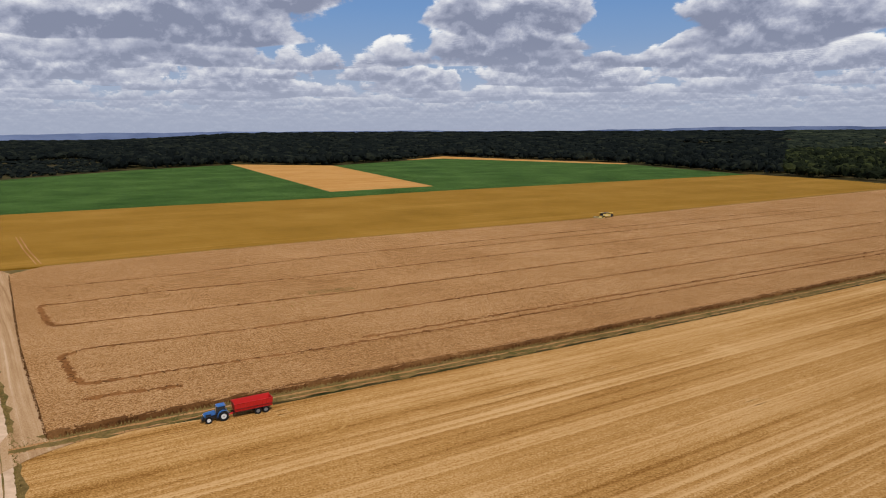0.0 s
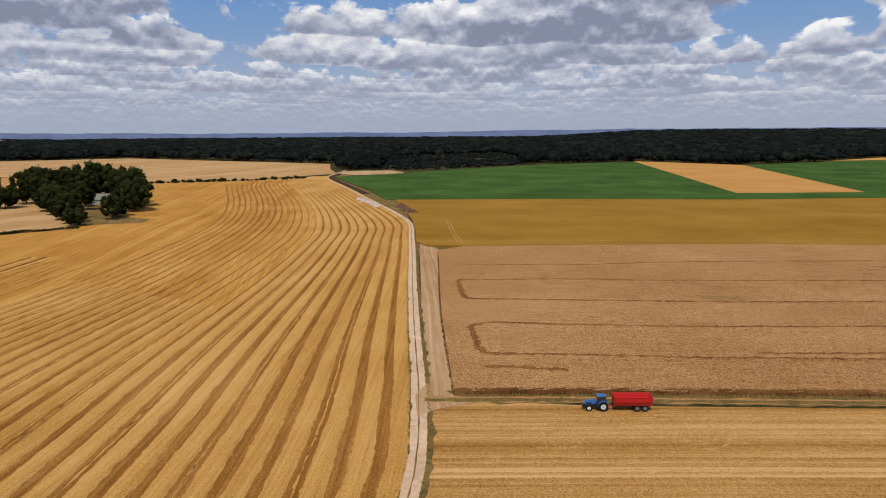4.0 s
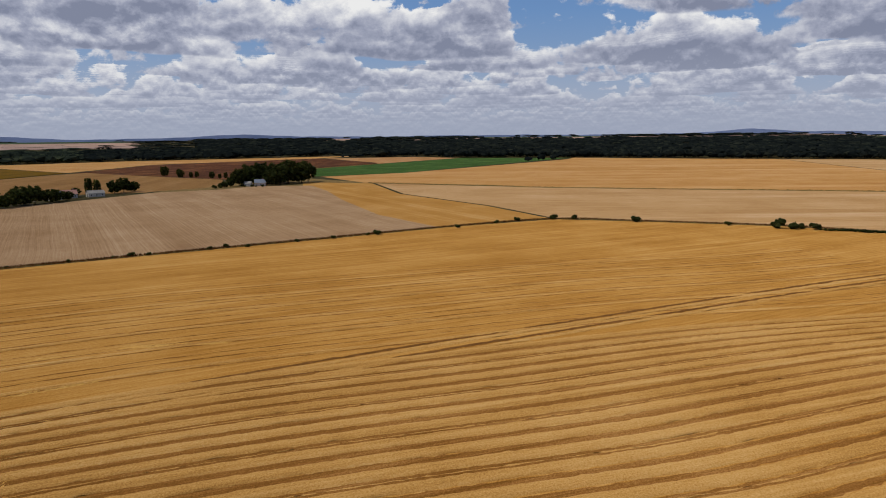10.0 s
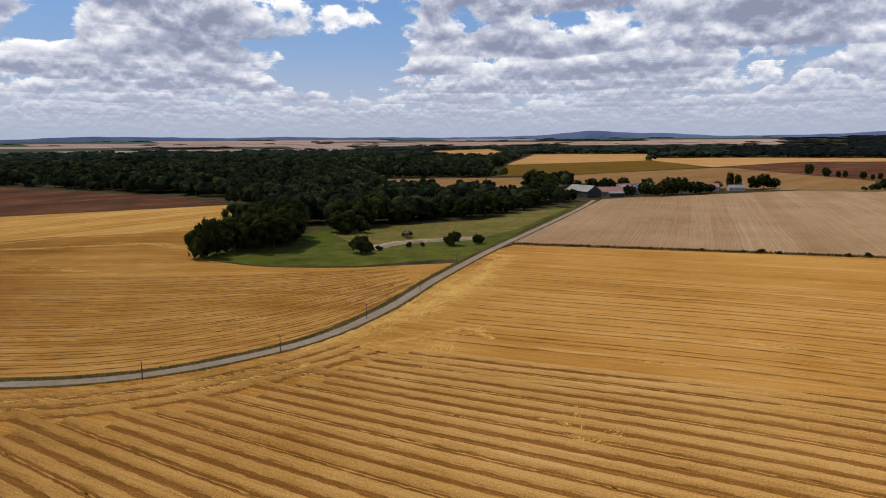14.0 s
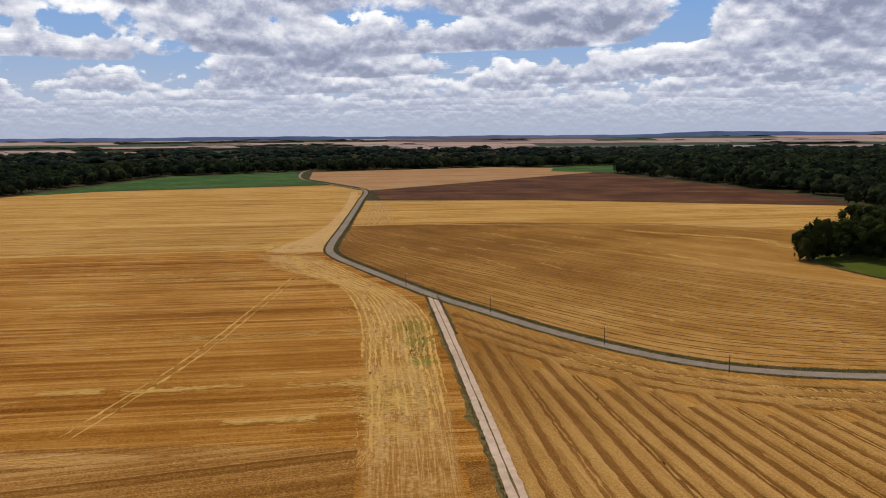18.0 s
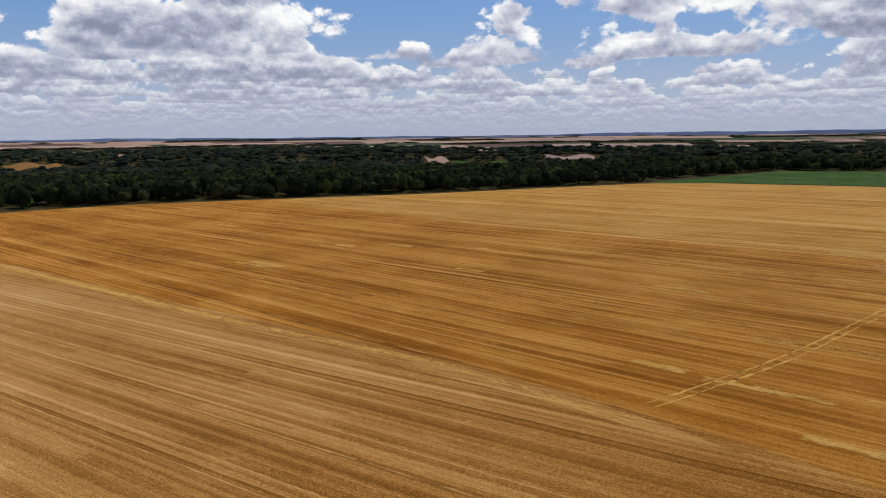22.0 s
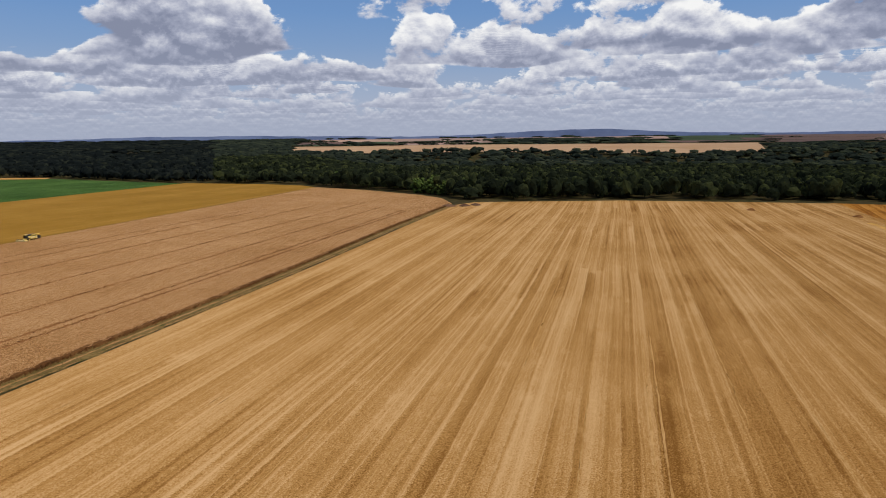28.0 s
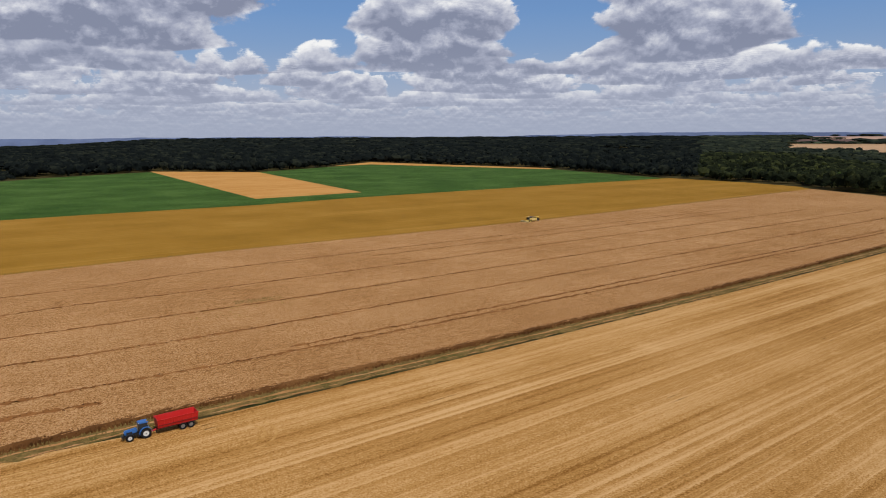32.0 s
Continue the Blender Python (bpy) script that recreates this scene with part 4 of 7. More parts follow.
PALE = "pale cut field on the far plain"
far_patch("field_valley_side", 291.5, 328, 2120, 3060, M["valley_gold"], "wide golden field beyond the valley wood", lean=0.12)
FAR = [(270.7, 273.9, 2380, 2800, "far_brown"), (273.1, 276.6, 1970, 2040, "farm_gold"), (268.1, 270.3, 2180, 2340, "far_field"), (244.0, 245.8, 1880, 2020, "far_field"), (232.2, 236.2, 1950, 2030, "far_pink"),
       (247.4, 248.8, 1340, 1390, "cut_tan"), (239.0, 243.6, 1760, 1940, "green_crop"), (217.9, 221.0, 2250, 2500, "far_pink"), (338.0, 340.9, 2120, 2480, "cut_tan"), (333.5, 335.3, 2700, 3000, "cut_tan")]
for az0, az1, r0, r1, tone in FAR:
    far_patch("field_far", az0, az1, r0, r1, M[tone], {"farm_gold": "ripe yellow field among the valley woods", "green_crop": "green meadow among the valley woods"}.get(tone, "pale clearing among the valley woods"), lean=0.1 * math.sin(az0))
# the open plains beyond the woods: a patchwork of far fields
frng = random.Random(9)
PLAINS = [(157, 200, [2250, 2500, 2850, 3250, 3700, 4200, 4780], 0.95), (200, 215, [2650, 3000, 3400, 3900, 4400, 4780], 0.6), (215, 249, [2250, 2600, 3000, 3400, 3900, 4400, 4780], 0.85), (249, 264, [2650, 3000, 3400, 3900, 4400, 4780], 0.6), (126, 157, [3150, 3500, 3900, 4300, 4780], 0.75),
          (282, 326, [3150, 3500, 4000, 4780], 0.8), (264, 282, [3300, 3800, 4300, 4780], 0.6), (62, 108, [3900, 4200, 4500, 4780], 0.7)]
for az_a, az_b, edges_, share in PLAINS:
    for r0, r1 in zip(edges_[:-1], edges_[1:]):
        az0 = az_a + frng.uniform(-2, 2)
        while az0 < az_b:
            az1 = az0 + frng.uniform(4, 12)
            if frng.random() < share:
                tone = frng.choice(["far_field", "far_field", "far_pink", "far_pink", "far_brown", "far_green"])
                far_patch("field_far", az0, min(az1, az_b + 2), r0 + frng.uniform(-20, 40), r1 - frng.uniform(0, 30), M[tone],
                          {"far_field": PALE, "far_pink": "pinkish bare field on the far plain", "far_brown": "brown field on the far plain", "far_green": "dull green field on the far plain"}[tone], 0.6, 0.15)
            az0 = az1
rng = np.random.default_rng(5)
belts = [(240, 800, 9.0), (800, 1150, 11.0), (1150, 1700, 16.5), (1700, 2600, 25.0), (2600, 3600, 36.0), (3600, 4800, 50.0)]
near_spots, mid_spots, far_spots = [], [], []
for r0, r1, gap in belts:
    n = int(math.pi * (r1 ** 2 - r0 ** 2) / gap ** 2)
    r = np.sqrt(rng.uniform(r0 ** 2, r1 ** 2, n))
    a = rng.uniform(0, 2 * math.pi, n)
    x, y = -r * np.sin(a), r * np.cos(a)
    keep = ~is_open(x, y, 17.0 if r1 <= 1150 else gap * 0.6 if r0 < 2600 else 4.0)
    # no trees on the lane, the track or right under the camera's plateau
    keep &= r > 330
    for line, w in ((road, 9.0), (track, 9.0)):
        close = np.flatnonzero(keep & (r < 1300))
        d = np.min(np.hypot(x[close][:, None] - line[None, ::6, 0], y[close][:, None] - line[None, ::6, 1]), axis=1)
        keep[close[d < w + 7]] = False
    x, y, r = x[keep], y[keep], r[keep]
    if r0 >= 2600:                     # the open plains keep only thin belts of trees
        az_ = np.degrees(np.arctan2(-x, y)) % 360
        belt = np.sin(r / 62 + 3 * np.sin(az_ * 0.15) + az_ * 0.35) + 0.7 * np.sin(r / 29 + az_ * 0.8) > 0.75
        plain_ = (az_ > 120) & (az_ < 300)
        keep = (~plain_ | belt)
        x, y, r = x[keep], y[keep], r[keep]
    stand_ = 0.5 + 0.5 * np.sin(x * 0.021 + 1.7 * np.sin(y * 0.017)) * np.sin(y * 0.026 + 1.3 * np.sin(x * 0.013))      # older and younger stands
    w = gap * rng.uniform(0.95, 1.75, len(x)) * (0.85 + 0.3 * stand_)
    h = (rng.uniform(8, 16, len(x)) + np.minimum(gap, 22) * 0.12) * (0.8 + 0.4 * stand_)
    h = np.where(r > 2200, h * 0.8, h)
    young = inside([(-545, 712), (-492, 722), (-434, 862), (-470, 1010), (-690, 1350), (-790, 1077)], x, y)      # a young plantation
    w, h = np.where(young, w * 0.6, w), np.where(young, h * 0.34, h)
    if r0 >= 2600:
        w, h = np.where(az_[keep] > 120, w * 1.5, w), np.where((az_[keep] > 120) & (az_[keep] < 300), h * 0.55, h)
    rows_ = np.stack([x, y, w, h], -1)
    (near_spots if r1 <= 1150 else mid_spots if r1 <= 1700 else far_spots).append(rows_)
near_spots, mid_spots, far_spots = np.vstack(near_spots), np.vstack(mid_spots), np.vstack(far_spots)
shapes_near = [crown_shape(rng, 4, 30, fine=True) for _ in range(9)]
shapes_back = [crown_shape(rng, 3, 14) for _ in range(9)]
shapes_mid = [crown_shape(rng, 2, 10) for _ in range(8)]
shapes_far = [crown_shape(rng, 1, 5) for _ in range(8)]
front = np.hypot(near_spots[:, 0], near_spots[:, 1]) < 760
for spots_, shapes_, name_, what in ((near_spots[front], shapes_near, "woodland_edge", "wood at the edge of the fields"), (near_spots[~front], shapes_back, "woodland_back", "wood behind the wood's edge"),
                                     (mid_spots, shapes_mid, "woodland_middle", "wood on the plateau"), (far_spots, shapes_far, "woodland_far", "far woods reaching to the horizon")):
    bearing = np.degrees(np.arctan2(-spots_[:, 0], spots_[:, 1])) % 360
    shaded = (bearing < 128) | (bearing > 334)           # cloud shade painted on the north and west woods, mixed leafy woods in the valley
    if shaded.any():
        scatter(name_, spots_[shaded], shapes_, M["leaf_shaded" if name_ == "woodland_edge" else "leaf_shaded_hazed"], "very dark green shade-painted " + what, False)
    scatter(name_, spots_[~shaded], shapes_, M["leaf_hazed" if name_ == "woodland_far" else "leaf_far"], "dark green leafy " + what, False)

crng = np.random.default_rng(3)
copse = np.stack([-1139 + crng.normal(0, 1, 9) * 7, -1090 + crng.normal(0, 1, 9) * 5, crng.uniform(7, 11, 9), crng.uniform(8, 12, 9)], -1)
scatter("copse", copse, shapes_near, M["leaf_far"], "dark copse on the golden field", False)

# far hills along the skyline
HILLS = [(138, 2.8, 0.42), (133, 3, 0.2), (143, 3.5, 0.14), (303.5, 4.2, 0.42), (310, 4.5, 0.22), (297, 4, 0.15), (27, 5, 0.12), (117, 4, 0.17), (77, 2.2, 0.22), (176, 5, 0.16), (163, 4, 0.1), (335, 9, 0.24), (200, 20, 0.06), (225, 14, 0.06)]
k = 720
az = np.arange(k) * 360 / k
top = 0.06 + 0.03 * np.sin(np.radians(az * 7)) + 0.025 * np.sin(np.radians(az * 19 + 40)) + 0.016 * np.sin(np.radians(az * 47)) + 0.012 * np.sin(np.radians(az * 131)) + 0.008 * np.sin(np.radians(az * 211))
for c, w, h in HILLS:
    d = (az - c + 180) % 360 - 180
    top += h * np.exp(-(d / w) ** 2)
top -= 0.17 * smooth01(14, 26, az) * (1 - smooth01(60, 74, az))
R_HILL = 4860.0
hx, hy = -R_HILL * np.sin(np.radians(az)), R_HILL * np.cos(np.radians(az))
zt = 50 + R_HILL * np.tan(np.radians(top))
v = np.vstack([np.stack([hx * 0.975, hy * 0.975, np.full(k, -8.0)], -1), np.stack([hx * 0.99, hy * 0.99, -8 + (zt + 8) * 0.75], -1), np.stack([hx, hy, zt], -1)])
i, j = np.arange(k), (np.arange(k) + 1) % k
f = np.vstack([np.stack([i, i + k, j + k, j], -1), np.stack([i + k, i + 2 * k, j + 2 * k, j + k], -1)])
put("backdrop_hills", np_mesh("backdrop_hills", v, f, True), M["hill_hazed"], None, "wooded hills along the horizon, haze painted into their blue", "hills", "", "structure")

# ---- trees, hedges and bushes ----
def leaf_cloud(rng, count, size, spread):
    """Loose leaf sprays, as small bent quads in clumps over a crown of lobes; spread: list of centre and radius rows."""
    V, F = [], []
    k = 0
    while k < count:
        c, s = spread[rng.integers(len(spread))]
        d = rng.normal(0, 1, 3)
        d /= np.linalg.norm(d)
        tip = c + d * s * rng.uniform(0.85, 1.08)
        for _ in range(5):             # a twig's worth of sprays
            p = tip + rng.normal(0, size * 0.8, 3)
            t1, t2 = rng.normal(0, 1, 3), rng.normal(0, 1, 3)
            t1 /= np.linalg.norm(t1)
            t2 -= t1 * (t1 @ t2)
            t2 /= np.linalg.norm(t2) + 1e-9
            a, b = size * rng.uniform(0.5, 1.2), size * rng.uniform(0.4, 0.9)
            V += [p - t1 * a, p + t2 * b * 0.6, p + t1 * a, p - t2 * b]
            F.append((4 * k, 4 * k + 1, 4 * k + 2, 4 * k + 3))
            k += 1
    return np.array(V), np.array(F)


def tree_model(seed, height, width, trunk_share=0.22, slim=1.0):
    """A deciduous tree: tapered trunk with limbs, and a crown of lobes and leaf sprays."""
    rng = np.random.default_rng(seed)
    root = new("tree")
    # trunk and limbs
    bm = bmesh.new()
    th = height * 0.55
    rad = 0.022 * height + 0.05

    def limb(p, q, r0, r1):
        p, q = Vector(p), Vector(q)
        m = (q - p).to_track_quat("Z", "Y").to_matrix().to_4x4()
        m.translation = (p + q) / 2
        bmesh.ops.create_cone(bm, cap_ends=True, segments=7, radius1=r0, radius2=r1, depth=(q - p).length, matrix=m)
    limb((0, 0, -0.3), (0.02 * height, 0, th * 0.5), rad, rad * 0.75)
    limb((0.02 * height, 0, th * 0.5), (0, 0.02 * height, th), rad * 0.75, rad * 0.35)
    for k in range(5):
        a = 6.28 * k / 5 + rng.random()
        z = th * rng.uniform(0.45, 0.8)
        limb((0, 0, z), (math.cos(a) * width * 0.3, math.sin(a) * width * 0.3, z + height * 0.18), rad * 0.4, rad * 0.12)
    part("trunk", bm, M["bark"], root)
    # crown
    lobes = [(np.array([0, 0, height * 0.60]), np.array([width * 0.30, width * 0.30, height * 0.30]))]
    n = 42
    for k in range(n):
        a = 2.4 * k + rng.uniform(-0.5, 0.5)
        h = trunk_share + (0.92 - trunk_share) * (k + 0.5) / n
        reach = width * 0.5 * math.sin(math.pi * (0.14 + 0.80 * (h - trunk_share) / (1 - trunk_share))) ** 0.8 * rng.uniform(0.6, 0.98)
        s = width * rng.uniform(0.09, 0.155)
        lobes.append((np.array([math.cos(a) * reach, math.sin(a) * reach, height * h]), np.array([s, s, s * 0.85 * slim])))
    V, F, m = [], [], 0
    for c, s in lobes:
        bv, bf = ico_fine() if m == 0 else ico()
        V.append(bv * (1 + rng.normal(0, 0.15, (len(bv), 1))) * s * 0.86 + c)
        F.append(bf + m)
        m += len(bv)
    V, F = np.vstack(V), np.vstack(F)
    lv, lf = leaf_cloud(rng, 2900, 0.020 * height, lobes)
    lf3 = np.vstack([lf[:, [0, 1, 2]], lf[:, [0, 2, 3]]]) + len(V)
    put("crown", np_mesh("crown", np.vstack([V, lv]), np.vstack([F, lf3]), False), M["leaf"], root)
    return root


def bush_model(seed, name="bush"):
    rng = np.random.default_rng(seed)
    root = new(name)
    bv, bf = ico_fine()
    V, F, m, lobes = [], [], 0, []
    for k in range(6):
        a = 1.05 * k + rng.random()
        rr = 0.0 if k == 0 else rng.uniform(0.22, 0.42)
        s = rng.uniform(0.24, 0.36)
        lobes.append((np.array([math.cos(a) * rr, math.sin(a) * rr, rng.uniform(0.3, 0.66)]), np.array([s, s, s])))
    for c, s in lobes:
        V.append(bv * (1 + rng.normal(0, 0.2, (len(bv), 1))) * s * 0.92 + c)
        F.append(bf + m)
        m += len(bv)
    V, F = np.vstack(V), np.vstack(F)
    V[:, 2] = np.maximum(V[:, 2], 0.0)
    lv, lf = leaf_cloud(rng, 300, 0.06, lobes)
    lf3 = np.vstack([lf[:, [0, 1, 2]], lf[:, [0, 2, 3]]]) + len(V)
    put("foliage", np_mesh("foliage", np.vstack([V, lv]), np.vstack([F, lf3]), False), M["leaf"], root)
    bm = bmesh.new()
    bmesh.ops.create_cone(bm, cap_ends=True, segments=6, radius1=0.06, radius2=0.03, depth=0.5, matrix=Matrix.Translation((0, 0, 0.2)))
    part("stem", bm, M["bark"], root)
    return root


first_use = {}


def plant(model, x, y, w, h, label, category, group, turn=0.0):
    """Stands a tree or bush model at a place; w and h are factors on its size."""
    m = pose(x, y, float(terrain(x, y)), 0, 0, turn)
    if model not in first_use:
        first_use[model] = True
        ob = model
        ob.matrix_basis = m
    else:
        ob = copy_thing(model, m)
    ob.scale = (w, w, h)
    return tagged(ob, label, category, group)


trees = [tree_model(11, 18, 20, 0.18), tree_model(12, 20, 19, 0.20), tree_model(13, 16, 20, 0.16), tree_model(14, 17, 17, 0.17)]
poplar = tree_model(15, 18, 7.5, 0.08, 1.6)
bushes = [bush_model(21), bush_model(22), bush_model(23)]
prng = random.Random(4)
GROVE = [(-526, 232, .75), (-547, 253, .95), (-496, 239, .85), (-514, 262, 1.1), (-535, 283, 1.15), (-478, 258, 1.15), (-452, 246, .9), (-428, 237, 1.0), (-400, 224, .9), (-381, 216, .75), (-368, 212, .55),
         (-487, 280, 1.2), (-519, 321, 1.25), (-378, 240, .62), (-388, 250, .68), (-414, 278, 1.0), (-402, 272, .85), (-449, 300, 1.15), (-498, 330, 1.1), (-472, 308, 1.15), (-540, 310, 1.2), (-430, 290, 1.1), (-560, 300, 1.0), (-505, 300, 1.15), (-462, 268, .9), (-440, 258, .8)]
for k, (x, y, s) in enumerate(GROVE):
    s *= 1.12
    plant(trees[k % 4], x, y, s, s * prng.uniform(0.95, 1.12), "dark green leafy tree in the grove round the house", "tree", "grove round the house", prng.uniform(0, 360))
WOOD = [(-58, -307, .62), (-66, -313, .55), (-75, -318, .8), (-83, -312, .8), (-90, -312, .85), (-97, -322, .9), (-80, -332, .95), (-92, -338, 1.0), (-105, -334, .9), (-72, -338, .75), (-108, -350, .95),
        (-140, -352, .8), (-161, -369, .9), (-184, -373, .85), (-209, -376, .9), (-230, -372, .75), (-248, -376, .85), (-270, -386, .75), (-290, -392, .7), (-148, -366, 1.0), (-172, -384, 1.0), (-196, -390, .95), (-222, -390, .9), (-258, -394, .85), (-310, -408, .7), (-322, -420, .75)]
for k, (x, y, s) in enumerate(WOOD):
    plant(trees[(k + 1) % 4], x, y, s * 1.15, s * prng.uniform(1.05, 1.3) * (1.0 if k < 11 else 0.78), "dark leafy tree at the edge of the meadow wood", "tree", "trees along the meadow", prng.uniform(0, 360))
FARM_TREES = [(-368, -470, 1.0), (-374, -490, 1.15), (-384, -500, 1.1), (-352, -440, .7), (-362, -428, .55), (-345, -450, .8), (-440, -470, .7), (-470, -480, .6), (-452, -424, .6), (-464, -424, .7), (-474, -424, .65), (-484, -424, .7),
              (-496, -420, .65), (-508, -424, .55), (-588, -428, .62), (-602, -428, .66), (-609, -424, .6), (-553, -442, .45), (-430, -432, .5), (-445, -430, .55), (-520, -424, .45), (-436, -486, .7), (-490, -470, .6), (-476, -430, .7)]
for k, (x, y, s) in enumerate(FARM_TREES):
    plant(trees[(k + 2) % 4], x, y, s * 1.15, s * 1.1, "leafy tree in the farmyard", "tree", "farmyard trees", prng.uniform(0, 360))
for x, y, s in [(-562, -435, .95), (-568, -431, .85)]:
    plant(poplar, x, y, s, s, "slim dark poplar behind the farm", "tree", "farmyard poplars", prng.uniform(0, 360))
WHITE_GROVE = [(-679, -357, .5), (-688, -352, .85), (-698, -352, 1.0), (-700, -344, 1.05), (-710, -350, 1.1), (-716, -340, 1.1), (-704, -322, .95), (-712, -316, 1.15), (-722, -326, 1.15), (-726, -312, 1.2), (-737, -318, 1.25), (-736, -304, 1.15), (-748, -306, 1.2), (-758, -302, 1.0), (-744, -330, 1.05), (-730, -340, 1.0)]
for k, (x, y, s) in enumerate(WHITE_GROVE):
    plant(trees[k % 4], x, y, s, s * 1.12, "leafy tree of the grove round the white house", "tree", "grove round the white house", prng.uniform(0, 360))
FIELD_ROW = [(-855, -546, .8), (-851, -540, .75), (-831, -506, .68), (-837, -512, .7), (-828, -490, .46), (-827, -481, .46), (-818, -455, .58), (-812, -441, .42), (-818, -436, .46)]
for k, (x, y, s) in enumerate(FIELD_ROW):
    plant(trees[k % 4], x, y, s * 0.62, s, "tree in the row across the brown field", "tree", "tree row", prng.uniform(0, 360))
for k, (x, y) in enumerate([(-654, -362), (-663, -360), (-672, -360)]):
    plant(bushes[k % 3], x, y, 4.2 + 1.5 * k, 4.2 + 1.6 * k, "round bush at the end of the white house grove", "bush", "grove bushes", 50 * k)
HEDGE = [(-289, -164, 2), (-295, -159, 2.4), (-298, -150, 2), (-329, -119, 2.2), (-342, -105, 2), (-345, -101, 3.4), (-376, -64, 2.5), (-398, -45, 2.5), (-410, -34, 3.2), (-421, -13, 3.8), (-423, -1, 3.2), (-413, 34, 4.6),
         (-401, 82, 3), (-392, 105, 6.2), (-389, 112, 4.6), (-388, 122, 4.4), (-390, 116, 3.6), (-267, -189, 2.6), (-271, -183, 1.8), (-250, -206, 1.8), (-262, -194, 1.6), (-216, -242, 1.4), (-235, -222, 1.4), (-316, -133, 2.0)]
for k, (x, y, s) in enumerate(HEDGE):
    plant(bushes[k % 3], x, y, s, s * 0.9, "dark round bush in the field hedge", "bush", "hedge bushes", prng.uniform(0, 360))
for k in range(46):                    # low growth between the bushes and the grove
    a = k / 45
    x, y = -386 + 28 * a + 1.2 * math.sin(k * 7), 124 + 82 * a
    s = 1.7 + 0.7 * math.sin(k * 3.3) ** 2
    plant(bushes[k % 3], x, y, s, s * 0.75, "low brownish bush in the field hedge", "bush", "hedge bushes", k * 40)
for k in range(46):                    # far hedge behind the windrows
    a = (k + 0.45 * math.sin(k * 4.7)) / 45
    x, y = -612 + 92 * a ** 0.9, 424 + 130 * a
    s = 1.8 + 2.6 * math.sin(k * 2.7) ** 2 if k % 7 else 5.4
    if k > 22 and k % 3 == 1:
        continue
    plant(bushes[k % 3], x, y, s, s * 0.85, "dark bush in the far hedge", "bush", "far hedge bushes", k * 50)
MEADOW_BUSH = [(-120, -282, 6.6, 6.2), (-165, -279, 5.4, 5.2), (-179, -278, 4.0, 4.0), (-160, -315, 3.4, 3.0), (-130, -284, 2.2, 1.8), (-146, -286, 1.8, 2.0), (-152, -284, 1.4, 1.6), (-57, -305, 9, 13), (-138, -344, 5, 6), (-148, -342, 4, 5)]
for k, (x, y, w, h) in enumerate(MEADOW_BUSH):
    plant(bushes[k % 3], x, y, w * 1.3, h * 1.35, "round dark bush on the meadow", "bush", "meadow bushes", k * 60)


# ---- building blocks for machines and houses ----
def block(bm, size, at_, rot=(0, 0, 0), bevel=0.0, taper=(1, 1)):
    made = bmesh.ops.create_cube(bm, size=1.0)["verts"]
    for v in made:
        if v.co.z > 0:
            v.co.x *= taper[0]
            v.co.y *= taper[1]
    bmesh.ops.transform(bm, matrix=pose(*at_, *rot) @ Matrix.Diagonal((*size, 1)), verts=made)
    if bevel:
        edges = list({e for v in made for e in v.link_edges})
        bmesh.ops.bevel(bm, geom=edges, offset=bevel, segments=2, affect="EDGES")
    return bm


def tube(bm, r0, r1, length, at_, rot=(0, 0, 0), seg=20):
    bmesh.ops.create_cone(bm, cap_ends=True, segments=seg, radius1=r0, radius2=r1, depth=length, matrix=pose(*at_, *rot))
    return bm


def blk(name, size, at_, mat, parent, rot=(0, 0, 0), bevel=0.02, taper=(1, 1), label=""):
    return part(name, block(bmesh.new(), size, at_, rot, bevel, taper), mat, parent, label)


def rod(name, p, q, r, mat, parent, label=""):
    bm = bmesh.new()
    p, q = Vector(p), Vector(q)
    m = (q - p).to_track_quat("Z", "Y").to_matrix().to_4x4()
    m.translation = (p + q) / 2
    bmesh.ops.create_cone(bm, cap_ends=True, segments=8, radius1=r, radius2=r, depth=(q - p).length, matrix=m)
    return part(name, bm, mat, parent, label)


def paint(name, col, rough=0.4, metal=0.0, spec=0.5, var=0.08):
    M[name] = material(name, plain(col, var, 1.5), rough, metal, spec)


paint("blue_paint", (0.035, 0.13, 0.36), 0.35)
paint("red_paint", (0.56, 0.018, 0.016), 0.45)
paint("dark_red", (0.20, 0.012, 0.012), 0.6)
paint("yellow_paint", (0.72, 0.50, 0.09), 0.4)
paint("cream_paint", (0.78, 0.60, 0.22), 0.5)
paint("black_paint", (0.018, 0.018, 0.02), 0.5)
paint("rubber", (0.016, 0.016, 0.016), 0.85, spec=0.2)
paint("white_rim", (0.74, 0.74, 0.72), 0.4)
paint("grey_metal", (0.32, 0.32, 0.32), 0.4, 0.6)
paint("dark_glass", (0.02, 0.028, 0.035), 0.08, spec=0.8)
paint("lamp_glass", (0.75, 0.75, 0.70), 0.2)
paint("amber", (0.8, 0.25, 0.02), 0.3)
paint("roof_grey", (0.20, 0.185, 0.165), 0.8, var=0.2)
paint("roof_tile", (0.30, 0.15, 0.11), 0.8, var=0.25)
paint("roof_slate", (0.13, 0.15, 0.19), 0.6, var=0.15)
paint("wall_white", (0.40, 0.37, 0.33), 0.9, var=0.1)
paint("wall_dark", (0.035, 0.032, 0.030), 0.8, var=0.2)
paint("wall_brick", (0.30, 0.16, 0.12), 0.9, var=0.2)
paint("wood_pole", (0.10, 0.08, 0.06), 0.9, var=0.2)


